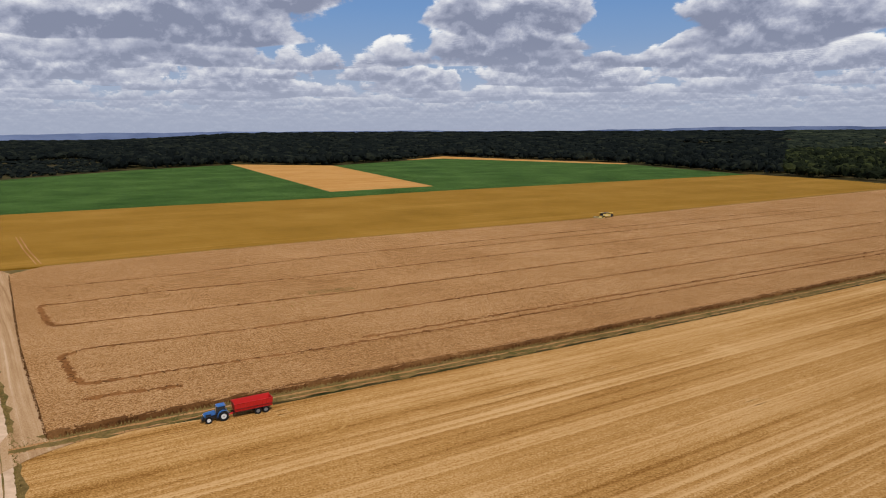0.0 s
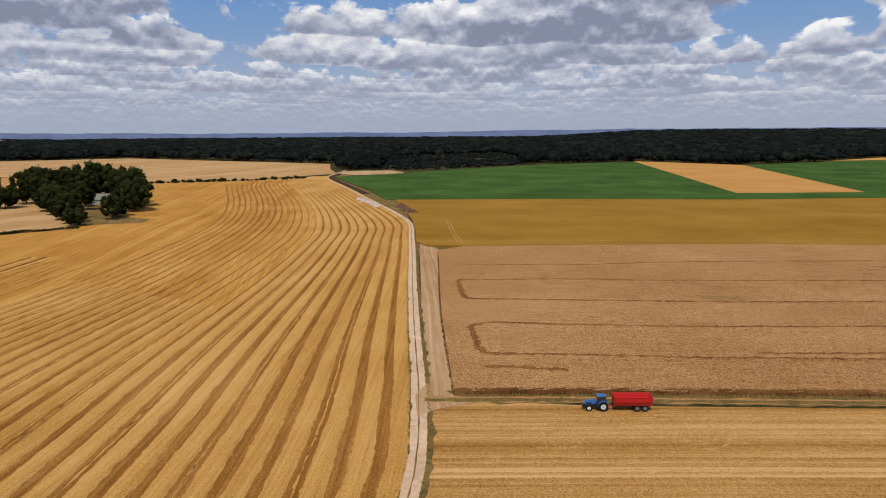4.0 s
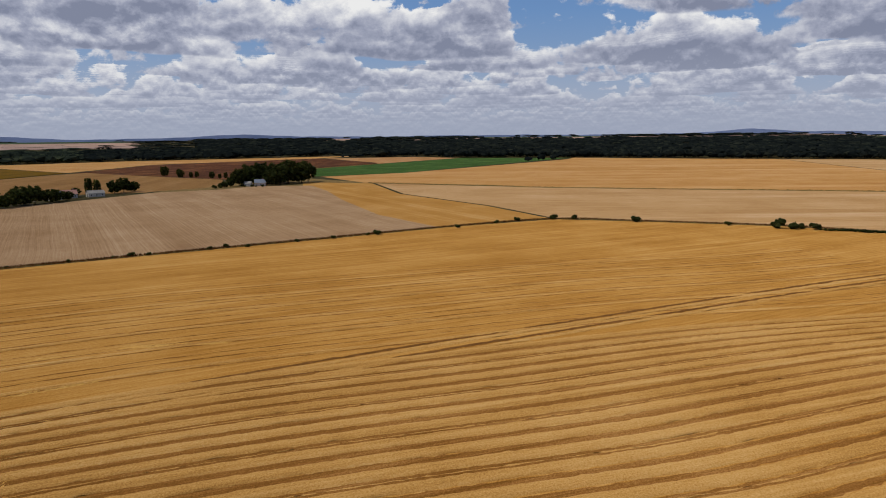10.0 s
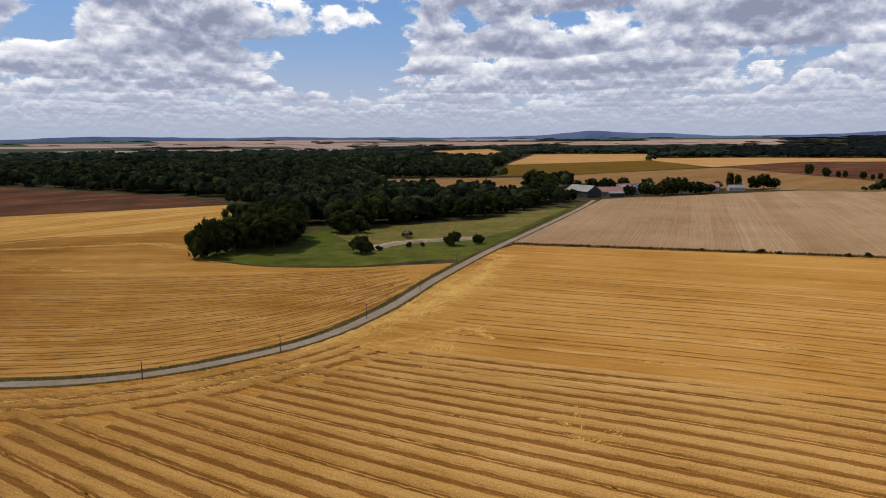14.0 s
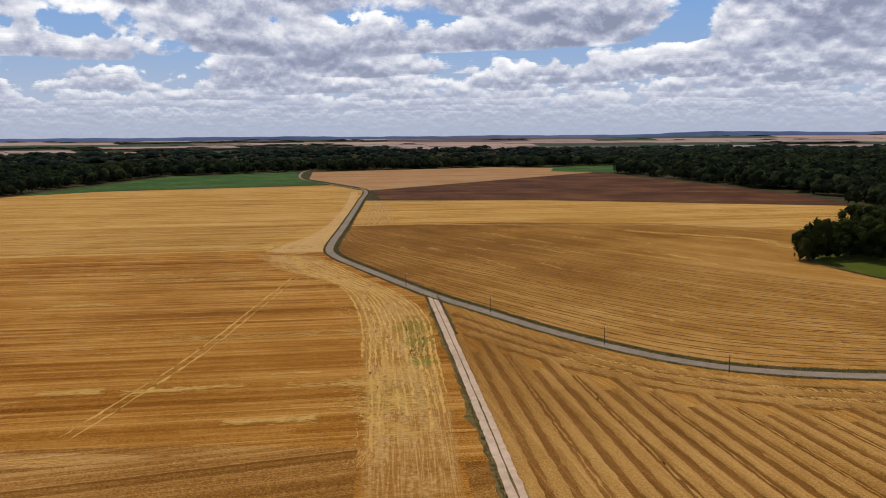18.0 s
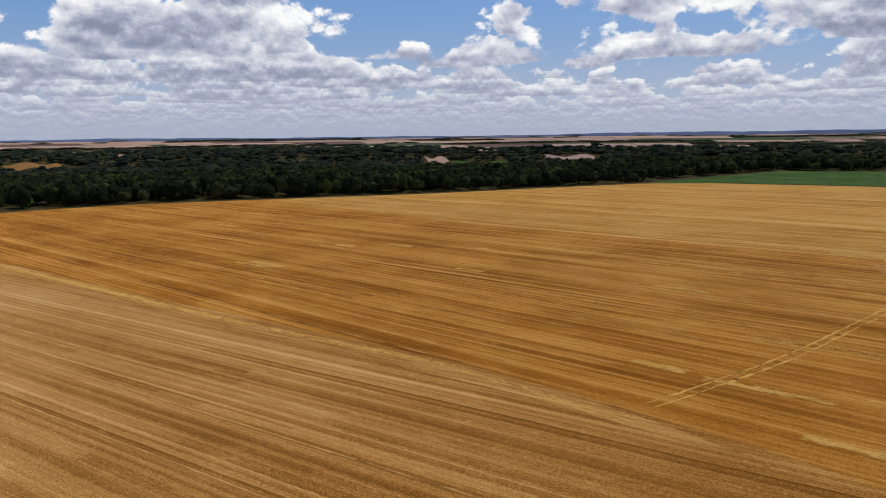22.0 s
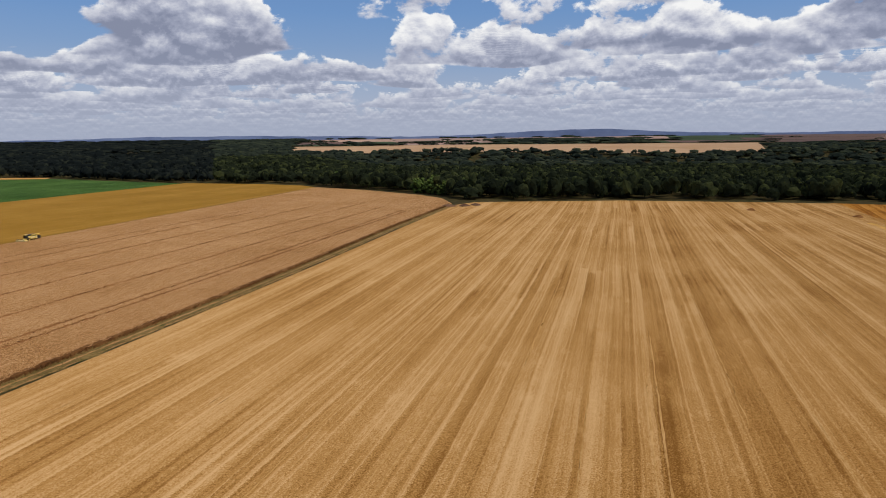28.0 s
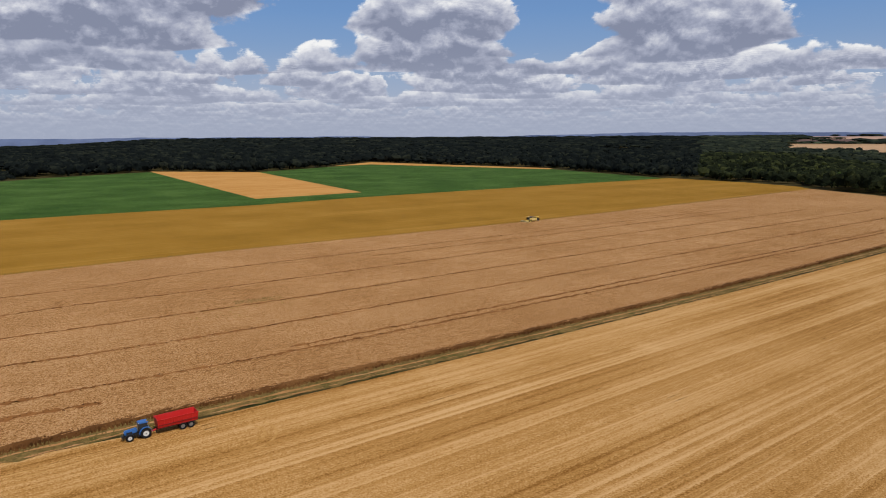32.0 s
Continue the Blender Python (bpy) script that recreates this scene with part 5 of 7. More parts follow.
def wheel(parent, x, y, r, w, rim_mat, lug=18):
    """A farm wheel: tyre with lugs, dished rim and hub."""
    bm = bmesh.new()
    seg = 28
    prof = [(0.58, 0.42), (0.74, 0.5), (0.93, 0.48), (1.0, 0.36), (1.0, -0.36), (0.93, -0.48), (0.74, -0.5), (0.58, -0.42)]
    ring = [[bm.verts.new((x + math.cos(a) * r * p, y + w * q, r + math.sin(a) * r * p)) for p, q in prof] for a in (6.2832 * k / seg for k in range(seg))]
    for k in range(seg):
        a, b = ring[k], ring[(k + 1) % seg]
        for j in range(len(prof)):
            jj = (j + 1) % len(prof)
            bm.faces.new((a[j], a[jj], b[jj], b[j]))
    for k in range(lug):
        a = 360 * k / lug
        block(bm, (0.10 * r, w * 0.46, 0.05 * r), (x + math.sin(radians(a)) * r * 1.0, y + w * 0.24 * (1 if k % 2 else -1), r + math.cos(radians(a)) * r * 1.0), (0, a, 0))
    bmesh.ops.recalc_face_normals(bm, faces=bm.faces[:])
    holder = new("wheel")
    holder.parent = parent
    part("tyre", bm, M["rubber"], holder)
    bm = bmesh.new()
    tube(bm, r * 0.58, r * 0.58, w * 0.5, (x, y, r), (90, 0, 0), 24)
    tube(bm, r * 0.30, r * 0.22, w * 0.72, (x, y, r), (90, 0, 0), 16)
    part("rim", bm, rim_mat, holder)
    part("hub", tube(bmesh.new(), r * 0.12, r * 0.12, w * 0.85, (x, y, r), (90, 0, 0), 12), M["grey_metal"], holder)
    return holder


def build_tractor():
    root = new("tractor")
    for y in (-0.88, 0.88):
        wheel(root, 0.0, y, 0.86, 0.52, M["white_rim"], 22)
        wheel(root, 2.55, y * 0.96, 0.60, 0.42, M["white_rim"], 18)
        bm = bmesh.new()
        for k in range(7):
            a = 20 + k * 25
            block(bm, (0.42, 0.56, 0.05), (-math.cos(radians(a)) * 1.0, y, 0.90 + math.sin(radians(a)) * 1.0), (0, a - 90, 0), 0.01)
        part("fender", bm, M["blue_paint"], root)
        bm = bmesh.new()
        for k in range(5):
            a = 45 + k * 24
            block(bm, (0.30, 0.42, 0.04), (2.55 - math.cos(radians(a)) * 0.70, y * 0.96, 0.60 + math.sin(radians(a)) * 0.70), (0, a - 90, 0), 0.01)
        part("front_fender", bm, M["black_paint"], root)
        rod("mirror_arm", (0.95, y * 0.75, 2.35), (1.1, y * 1.25, 2.45), 0.02, M["black_paint"], root)
        blk("mirror", (0.05, 0.2, 0.34), (1.1, y * 1.28, 2.35), M["black_paint"], root)
        blk("step", (0.35, 0.24, 0.55), (1.05, y * 0.72, 0.72), M["black_paint"], root)
        blk("headlight", (0.06, 0.22, 0.14), (3.34, y * 0.28, 1.46), M["lamp_glass"], root)
        blk("work_lamp", (0.08, 0.16, 0.1), (0.98, y * 0.6, 2.74), M["lamp_glass"], root)
    blk("chassis", (3.4, 0.5, 0.55), (1.4, 0, 0.80), M["black_paint"], root, bevel=0.05)
    blk("rear_axle", (0.4, 1.5, 0.4), (0, 0, 0.86), M["black_paint"], root, bevel=0.05)
    blk("front_axle", (0.3, 1.5, 0.26), (2.55, 0, 0.60), M["black_paint"], root, bevel=0.05)
    hood = blk("hood", (2.15, 0.82, 0.78), (2.25, 0, 1.42), M["blue_paint"], root, (0, 5, 0), 0.14, (0.95, 0.82))
    blk("grille", (0.06, 0.6, 0.5), (3.33, 0, 1.22), M["black_paint"], hood, bevel=0.02)
    for y in (-0.40, 0.40):
        blk("side_vent", (0.9, 0.03, 0.34), (2.5, y, 1.28), M["black_paint"], hood, bevel=0.0)
    blk("front_weight", (0.42, 0.8, 0.42), (3.45, 0, 0.74), M["black_paint"], root, bevel=0.05)
    cab = blk("cab_frame", (1.55, 1.45, 0.5), (0.25, 0, 1.30), M["black_paint"], root, bevel=0.05)
    blk("windscreen", (1.35, 1.36, 1.05), (0.28, 0, 2.02), M["dark_glass"], cab, bevel=0.06, taper=(0.9, 0.92))
    for x in (-0.42, 0.98):
        for y in (-0.68, 0.68):
            rod("pillar", (x, y, 1.5), (x * 0.92 + 0.02, y * 0.94, 2.6), 0.045, M["black_paint"], cab)
    blk("roof", (1.65, 1.5, 0.24), (0.26, 0, 2.68), M["blue_paint"], cab, bevel=0.09, taper=(0.92, 0.92))
    rod("exhaust", (1.22, 0.52, 1.5), (1.22, 0.52, 2.75), 0.055, M["grey_metal"], root)
    rod("beacon", (-0.3, 0.5, 2.78), (-0.3, 0.5, 2.95), 0.06, M["amber"], root)
    rod("hitch", (-0.9, 0, 0.6), (-0.1, 0, 0.6), 0.07, M["black_paint"], root)
    return root


def build_trailer():
    root = new("grain_trailer")
    L_, Wd, z0, z1 = 6.7, 2.4, 1.20, 2.65
    box = new("tipping_body")
    box.parent = root

    def wall(name, pts, t):
        bm = bmesh.new()
        lo = [bm.verts.new(p) for p in pts]
        hi = [bm.verts.new((p[0] + t[0], p[1] + t[1], p[2])) for p in pts]
        n = len(pts)
        bm.faces.new(lo)
        bm.faces.new(hi[::-1])
        for k in range(n):
            bm.faces.new((lo[k], hi[k], hi[(k + 1) % n], lo[(k + 1) % n]))
        bmesh.ops.recalc_face_normals(bm, faces=bm.faces[:])
        return part(name, bm, M["red_paint"], box)
    for s in (-1, 1):
        y0, y1 = s * Wd * 0.44, s * Wd * 0.53
        wall("side_wall", [(-L_ / 2, y0, z0), (L_ / 2, y0, z0), (L_ / 2 + 0.12, y1, z1), (-L_ / 2 - 0.12, y1, z1)], (0, -s * 0.06))
        for k in range(9):
            x = -L_ / 2 + 0.25 + k * (L_ - 0.5) / 8
            rod("rib", (x, y0 + s * 0.05, z0), (x, y1 + s * 0.05, z1 - 0.1), 0.05, M["red_paint"], box)
        blk("top_rail", (L_ + 0.3, 0.12, 0.10), (0, y1, z1 + 0.02), M["red_paint"], box)
        blk("belt_rail", (L_, 0.08, 0.10), (0, (y0 + y1) / 2 + s * 0.06, (z0 + z1) / 2 - 0.25), M["dark_red"], box)
    wall("front_wall", [(L_ / 2, -Wd * 0.44, z0), (L_ / 2, Wd * 0.44, z0), (L_ / 2 + 0.12, Wd * 0.53, z1 + 0.12), (L_ / 2 + 0.12, -Wd * 0.53, z1 + 0.12)], (-0.06, 0))
    wall("tailgate", [(-L_ / 2, -Wd * 0.44, z0), (-L_ / 2, Wd * 0.44, z0), (-L_ / 2 - 0.12, Wd * 0.53, z1), (-L_ / 2 - 0.12, -Wd * 0.53, z1)], (0.06, 0))
    blk("floor_panel", (L_, Wd * 0.88, 0.1), (0, 0, z0), M["dark_red"], box)
    for y in (-0.45, 0.45):
        blk("chassis_beam", (L_ - 0.2, 0.16, 0.28), (0.1, y, 0.98), M["dark_red"], root)
    for x in (-0.75, -2.15):
        for y in (-0.98, 0.98):
            wheel(root, x, y, 0.60, 0.44, M["grey_metal"], 16)
        blk("axle", (0.16, 1.9, 0.16), (x, 0, 0.60), M["black_paint"], root)
    rod("drawbar", (L_ / 2 - 0.6, 0.4, 0.9), (L_ / 2 + 0.95, 0, 0.60), 0.08, M["red_paint"], root)
    rod("drawbar", (L_ / 2 - 0.6, -0.4, 0.9), (L_ / 2 + 0.95, 0, 0.60), 0.08, M["red_paint"], root)
    rod("tow_eye", (L_ / 2 + 0.9, 0, 0.60), (L_ / 2 + 1.2, 0, 0.60), 0.05, M["grey_metal"], root)
    rod("jack", (L_ / 2 + 0.15, 0.35, 0.25), (L_ / 2 + 0.15, 0.35, 1.1), 0.05, M["black_paint"], root)
    for y in (-0.9, 0.9):
        blk("mudguard", (2.6, 0.42, 0.05), (-1.45, y, 1.27 - 0.12), M["dark_red"], root)
        blk("tail_lamp", (0.06, 0.25, 0.14), (-L_ / 2 - 0.06, y, 1.05), M["amber"], root)
    rod("tipping_ram", (1.2, 0, 0.95), (1.2, 0, 1.2), 0.12, M["grey_metal"], root)
    return root


HEAD = 211.0
fx, fy = math.cos(radians(HEAD)), math.sin(radians(HEAD))
tractor = build_tractor()
tractor.matrix_basis = pose(-39.2, 116.6, 0.05, 0, 0, HEAD)
tagged(tractor, "blue farm tractor with white wheel rims hitched to a red trailer", "tractor")
trailer = build_trailer()
trailer.matrix_basis = pose(-39.2 - fx * 5.3, 116.6 - fy * 5.3, 0.05, 0, 0, HEAD)
tagged(trailer, "empty red tipping grain trailer on two axles behind the tractor", "trailer")


def build_combine():
    root = new("combine_harvester")
    for y in (-1.3, 1.3):
        wheel(root, 1.6, y, 0.95, 0.75, M["yellow_paint"], 16)
        wheel(root, -2.0, y * 0.85, 0.62, 0.45, M["yellow_paint"], 14)
        blk("side_panel", (3.6, 0.08, 1.3), (-0.5, y * 1.05, 2.1), M["yellow_paint"], root, bevel=0.05)
        blk("panel_stripe", (2.2, 0.04, 0.35), (-0.5, y * 1.09, 2.2), M["white_rim"], root)
    blk("body", (5.2, 2.5, 1.7), (-0.7, 0, 2.1), M["cream_paint"], root, bevel=0.15)
    blk("engine_deck", (3.0, 2.3, 0.9), (-1.5, 0, 3.1), M["black_paint"], root, bevel=0.1)
    blk("grain_tank", (2.0, 2.4, 0.7), (0.5, 0, 3.3), M["black_paint"], root, bevel=0.05, taper=(1.15, 1.15))
    cab = blk("cab", (1.5, 1.7, 1.5), (2.4, 0, 2.7), M["dark_glass"], root, bevel=0.1, taper=(1.0, 0.95))
    blk("cab_roof", (1.8, 1.8, 0.2), (2.4, 0, 3.55), M["yellow_paint"], cab, bevel=0.06)
    blk("feeder", (1.8, 1.3, 0.7), (3.3, 0, 1.2), M["yellow_paint"], root, (0, 22, 0), 0.05)
    blk("straw_hood", (2.2, 2.2, 1.5), (-4.1, 0, 1.9), M["black_paint"], root, (0, -15, 0), 0.08)
    rod("unloading_auger", (0.3, 1.35, 3.3), (-4.2, 1.6, 3.5), 0.2, M["yellow_paint"], root)
    header = blk("header", (1.6, 6.6, 0.9), (4.7, 0, 0.75), M["cream_paint"], root, bevel=0.04)
    for k in range(6):
        a = 60 * k
        rod("reel_bar", (5.0 + 0.5 * math.cos(radians(a)), -3.2, 1.0 + 0.5 * math.sin(radians(a))), (5.0 + 0.5 * math.cos(radians(a)), 3.2, 1.0 + 0.5 * math.sin(radians(a))), 0.05, M["black_paint"], header)
    for y in (-3.3, 3.3):
        blk("divider", (1.4, 0.1, 0.7), (4.9, y, 0.5), M["black_paint"], header)
    blk("ladder", (0.4, 0.1, 1.6), (2.2, -1.35, 1.5), M["grey_metal"], root)
    return root


combine = build_combine()
combine.matrix_basis = pose(93.0, 399.0, 0.10, 0, 0, 205)
tagged(combine, "black and cream-yellow combine harvester beside the standing wheat", "combine harvester")

# ---- poles along the lane ----
def build_pole():
    root = new("utility_pole")
    part("post", tube(bmesh.new(), 0.12, 0.08, 4.5, (0, 0, 2.25), seg=10), M["wood_pole"], root)
    blk("cross_arm", (0.7, 0.08, 0.08), (0, 0, 4.2), M["wood_pole"], root)
    for x in (-0.3, 0.3):
        part("insulator", tube(bmesh.new(), 0.05, 0.03, 0.2, (x, 0, 4.33), seg=8), M["white_rim"], root)
    return root


POLES = [(82, -217.5), (46, -190.5), (12, -167), (-15, -153.5), (-46, -158), (-76, -175.5), (-106, -200), (-143, -238)]
pole = build_pole()
for k, (x, y) in enumerate(POLES):
    ob = pole if k == 0 else copy_thing(pole, pose(x, y, 0.05, 0, 0, 30 * k))
    if k == 0:
        ob.matrix_basis = pose(x, y, 0.05)
    tagged(ob, "slim dark wooden pole beside the lane", "utility pole", "poles along the lane")


# ---- houses ----
def build_house(name, lx, ly, eave, ridge, wall, roof, windows, chimney=True, door=True, hip=0.0):
    """A gabled building: walls, two roof slopes, gables, windows with frames, door, chimney."""
    root = new(name)
    body = block(bmesh.new(), (lx, ly, eave), (0, 0, eave / 2))
    part("wall", body, M[wall], root)
    for s in (-1, 1):
        bm = bmesh.new()
        pts = [(s * (lx / 2 - 0.02), -ly / 2, eave), (s * (lx / 2 - 0.02), ly / 2, eave), (s * (lx / 2 - 0.02), 0, ridge - 0.1)]
        lo = [bm.verts.new(p) for p in pts]
        hi = [bm.verts.new((p[0] - s * 0.3, p[1], p[2])) for p in pts]
        bm.faces.new(lo)
        bm.faces.new(hi[::-1])
        for k in range(3):
            bm.faces.new((lo[k], lo[(k + 1) % 3], hi[(k + 1) % 3], hi[k]))
        bmesh.ops.recalc_face_normals(bm, faces=bm.faces[:])
        part("gable", bm, M[wall], root)
        # roof slope
        run = math.hypot(ly / 2 + 0.4, ridge - eave)
        tilt = math.degrees(math.atan2(ridge - eave, ly / 2))
        slope = blk("roof", (lx + 0.8, run + 0.1, 0.22), (0, s * (ly / 4 + 0.15), (eave + ridge) / 2), M[roof], root, (-s * tilt, 0, 0), 0.03)
    blk("ridge_cap", (lx + 0.8, 0.4, 0.16), (0, 0, ridge + 0.12), M[roof], root)
    for k in range(windows):
        x = -lx / 2 + lx * (k + 0.5) / windows
        for s in (-1, 1):
            fr = blk("window_frame", (1.3, 0.14, 1.5), (x, s * (ly / 2 + 0.02), eave * 0.55), M["white_rim"], root)
            blk("pane", (1.06, 0.06, 1.24), (x, s * (ly / 2 + 0.08), eave * 0.55), M["dark_glass"], fr, bevel=0)
    if door:
        for s in (-1, 1):
            blk("door", (0.12, min(4.0, ly * 0.35), min(4.0, eave * 0.75)), (s * (lx / 2 + 0.02), 0, min(4.0, eave * 0.75) / 2), M["wall_dark"], root)
    if chimney:
        blk("chimney", (0.9, 0.7, 1.6), (lx * 0.3, 0, ridge + 0.6), M["wall_brick"], root)
    return root


def stand(ob, x, y, turn, label, category="house"):
    ob.matrix_basis = pose(x, y, 0.0, 0, 0, turn)
    return tagged(ob, label, category)


stand(build_house("barn", 27, 16, 5.0, 9.6, "wall_dark", "roof_grey", 0, False), -402, -458, 92, "large farm barn with a grey sheet roof and dark walls", "barn")
stand(build_house("farm_building", 26, 9, 4.5, 8.0, "wall_brick", "roof_tile", 4, False), -452, -470, 165, "long brick farm building with a tiled roof")
stand(build_house("tiled_barn", 22, 9, 3.6, 7.4, "wall_brick", "roof_tile", 3, False), -426, -452, 150, "low barn with a worn pink tiled roof", "barn")
stand(build_house("slate_house", 12, 8, 4.4, 8.0, "wall_white", "roof_slate", 3), -448, -452, 120, "farmhouse wing with a blue slate roof")
stand(build_house("open_shed", 12, 7, 3.0, 4.6, "wall_dark", "roof_grey", 0, False), -423, -441, 150, "open machine shed with a grey roof", "shed")
stand(build_house("village_house", 11, 8, 3.4, 6.8, "wall_white", "roof_slate", 3), -524, -440, 150, "white house with a slate roof beside the farm")
stand(build_house("farmhouse", 14, 9, 5.0, 9.5, "wall_white", "roof_slate", 3), -462, -448, 150, "white farmhouse with a slate roof")
stand(build_house("cottage", 12, 8, 3.6, 7.0, "wall_white", "roof_tile", 3), -540, -438, 140, "small white cottage with a brown tiled roof")
stand(build_house("outbuilding", 14, 7, 3.2, 5.6, "wall_white", "roof_grey", 3, False), -556, -424, 145, "low pale outbuilding beside the cottage")
stand(build_house("shed", 9, 6, 3.0, 5.0, "wall_brick", "roof_tile", 1, False), -520, -446, 120, "small brick shed among the trees", "shed")
stand(build_house("white_house", 11, 8, 3.6, 7.0, "wall_white", "roof_slate", 3), -694, -331, 120, "white house half hidden in its grove")
stand(build_house("white_annex", 7, 5, 3.0, 5.2, "wall_white", "roof_grey", 2, False), -687, -341, 95, "small white outbuilding beside the white house")
for k, (x, y, s) in enumerate([(-680, -334, 2.2), (-678, -328, 1.8), (-681, -322, 3.0), (-680, -341, 2.0), (-682, -346, 3.4)]):
    plant(bushes[k % 3], x, y, s, s, "garden bush in front of the white house", "bush", "grove bushes", 70 * k)
stand(build_house("grove_house", 16, 10, 3.2, 7.0, "wall_white", "roof_grey", 4), -468, 287, 58, "pale house with a grey roof in the grove")
stand(build_house("grove_shed", 8, 6, 3.0, 4.8, "wall_white", "roof_grey", 2, False), -398, 258, 120, "low white shed under the trees", "shed")

# ---- heaps beside the track ----
def build_heap(name, mat, lx, ly, h, seed):
    rng = np.random.default_rng(seed)
    n, m = 22, 9
    V, F = [(0.0, 0.0, h)], []
    for j in range(1, m):
        for k in range(n):
            a = 6.2832 * k / n
            q = j / (m - 1)
            w = 1 + 0.12 * math.sin(3 * a + seed) + rng.normal(0, 0.04)
            V.append((math.cos(a) * lx * q * w, math.sin(a) * ly * q * w, max(0.0, h * (1 - q ** 1.5) + rng.normal(0, 0.07) * h * (1 - q))))
    for k in range(n):
        F.append((0, 1 + k, 1 + (k + 1) % n))
    for j in range(m - 2):
        for k in range(n):
            a, b = 1 + j * n + k, 1 + j * n + (k + 1) % n
            F += [(a, a + n, b + n), (a, b + n, b)]
    return put(name, np_mesh(name, V, F, True), M[mat])


for k, (x, y, lx, ly, h) in enumerate([(-325, 403, 5, 3.2, 1.6), (-315, 395, 5, 3.4, 1.8), (-304, 387, 4.5, 3, 1.5), (-293, 378, 5, 3.2, 1.6), (-285, 371, 4.5, 3, 1.4)]):
    ob = build_heap("lime_heap", "lime", lx, ly, h, k)
    ob.matrix_basis = pose(x, y, 0.05, 0, 0, 138)
    tagged(ob, "pale heap of lime tipped beside the track", "heap", "lime heaps beside the track")
for k, (x, y, lx, ly, h) in enumerate([(-268, 376, 7, 4.5, 2.6), (-254, 361, 7, 4.5, 2.8), (-243, 352, 6, 4, 2.4)]):
    ob = build_heap("earth_heap", "earth", lx, ly, h, 10 + k)
    ob.matrix_basis = pose(x, y, 0.1, 0, 0, 130)
    tagged(ob, "dark brown earth heap beside the track", "heap", "earth heaps beside the track")

# ---- marks in the standing crop ----
def mark(name, pts, half, mat, parent, z=0.07, wobble=0.08, step=2.0, seed=0, ridge=0.0):
    return ribbon(name, curve_points(pts, step), [(-half, z), (0, z + ridge), (half, z)], M[mat], parent, wobble=wobble, rough=0.0, seed=seed)


def tufts(name, line, side0, side1, per_metre, h0, h1, mat, label, seed, z=0.05, width=0.5):
    """Rough growth along a line: many small leaning clumps of blades."""
    rng = np.random.default_rng(seed)
    n = normals(line)
    length = np.hypot(*np.diff(line, axis=0).T).sum()
    count = int(length * per_metre * 1.8)
    i = rng.uniform(0, len(line) - 1.001, count)
    lo, fr = i.astype(int), (i % 1)[:, None]
    p = line[lo] * (1 - fr) + line[lo + 1] * fr + n[lo] * rng.uniform(side0, side1, count)[:, None]
    h = rng.uniform(h0, h1, count)
    w = width * rng.uniform(0.25, 0.8, count)
    a = rng.uniform(0, 6.283, count)
    zz = terrain(p[:, 0], p[:, 1]) + z
    V = np.empty((count, 5, 3))
    for c in range(4):
        ang = a + c * math.pi / 2
        V[:, c, 0], V[:, c, 1], V[:, c, 2] = p[:, 0] + np.cos(ang) * w, p[:, 1] + np.sin(ang) * w, zz + rng.uniform(0.0, 0.5, count) * h * (c % 2)
    V[:, 4, 0], V[:, 4, 1], V[:, 4, 2] = p[:, 0] + rng.normal(0, 0.1, count), p[:, 1] + rng.normal(0, 0.1, count), zz + h
    b = (np.arange(count) * 5)[:, None]
    F = np.vstack([b + np.array([[c, (c + 1) % 4, 4]]) for c in range(4)])
    return put(name, np_mesh(name, V.reshape(-1, 3), F), M[mat], None, label, "grass", "", "stuff")


RUN = Vector((0.857, 0.515))


def on(x, y, d):
    return (x + RUN.x * d, y + RUN.y * d)


TRAMS = [
    [(-129.7, 219), (-113.1, 228.9), (-93.2, 240.7), (-42.4, 278.2), on(-42.4, 278.2, 165), on(-42.4, 278.2, 330)],
    [(-106.7, 181), (-112.5, 189.4), (-116.3, 196.6), (-111.2, 198.5), (-101.9, 205.3), (-84.2, 216.5), (-37, 241.5), on(-37, 241.5, 190), on(-37, 241.5, 380)],
    [(-106.7, 181), (-101, 174.9), (-94.6, 178), (-73.8, 188.8), (-32.5, 210.8), (23.2, 244.2), on(23.2, 244.2, 180), on(23.2, 244.2, 360)],
    [(-75.5, 135.2), (-81.7, 144.3), (-85.4, 149.4), (-84.6, 151.8), (-81.1, 156.3), (-64.5, 163.8), (-28.4, 183.2), (40.1, 224.9), on(40.1, 224.9, 165), on(40.1, 224.9, 330)],
    [(-75.5, 135.2), (-71.8, 132.3), (-68.6, 133.5), (-55.9, 140.7), (-24.5, 156.8), (34.2, 190.7), on(34.2, 190.7, 160), on(34.2, 190.7, 320)],
    [(-67.7, 123.6), (-64.9, 125.9), (-57.6, 128.7), (-50.9, 131.4)],
    [on(-20, 163, 0), on(-20, 163, 60), on(-20, 163, 220), on(-20, 163, 390)],
    [on(0, 290, 0), on(0, 290, 120), on(0, 290, 300)]]
for k, pts in enumerate(TRAMS):
    mark("tramline", pts, 0.52, "rut", brown, 0.83, 0.26, 0.9, 500 + k)
    tufts("tramline_stalks", curve_points(pts, 2.0), -0.8, 0.8, 0.8, 0.08, 0.26, "tuft_brown", "bent brown stalks along the tramline", 540 + k, 0.78, 0.42)
for k, pts in enumerate([TRAMS[1][:4], TRAMS[2][:3], TRAMS[3][:4], TRAMS[4][:3], TRAMS[5][:3]]):
    mark("trampled_turn", pts, 0.75, "rut", brown, 0.836, 0.3, 0.8, 520 + k)


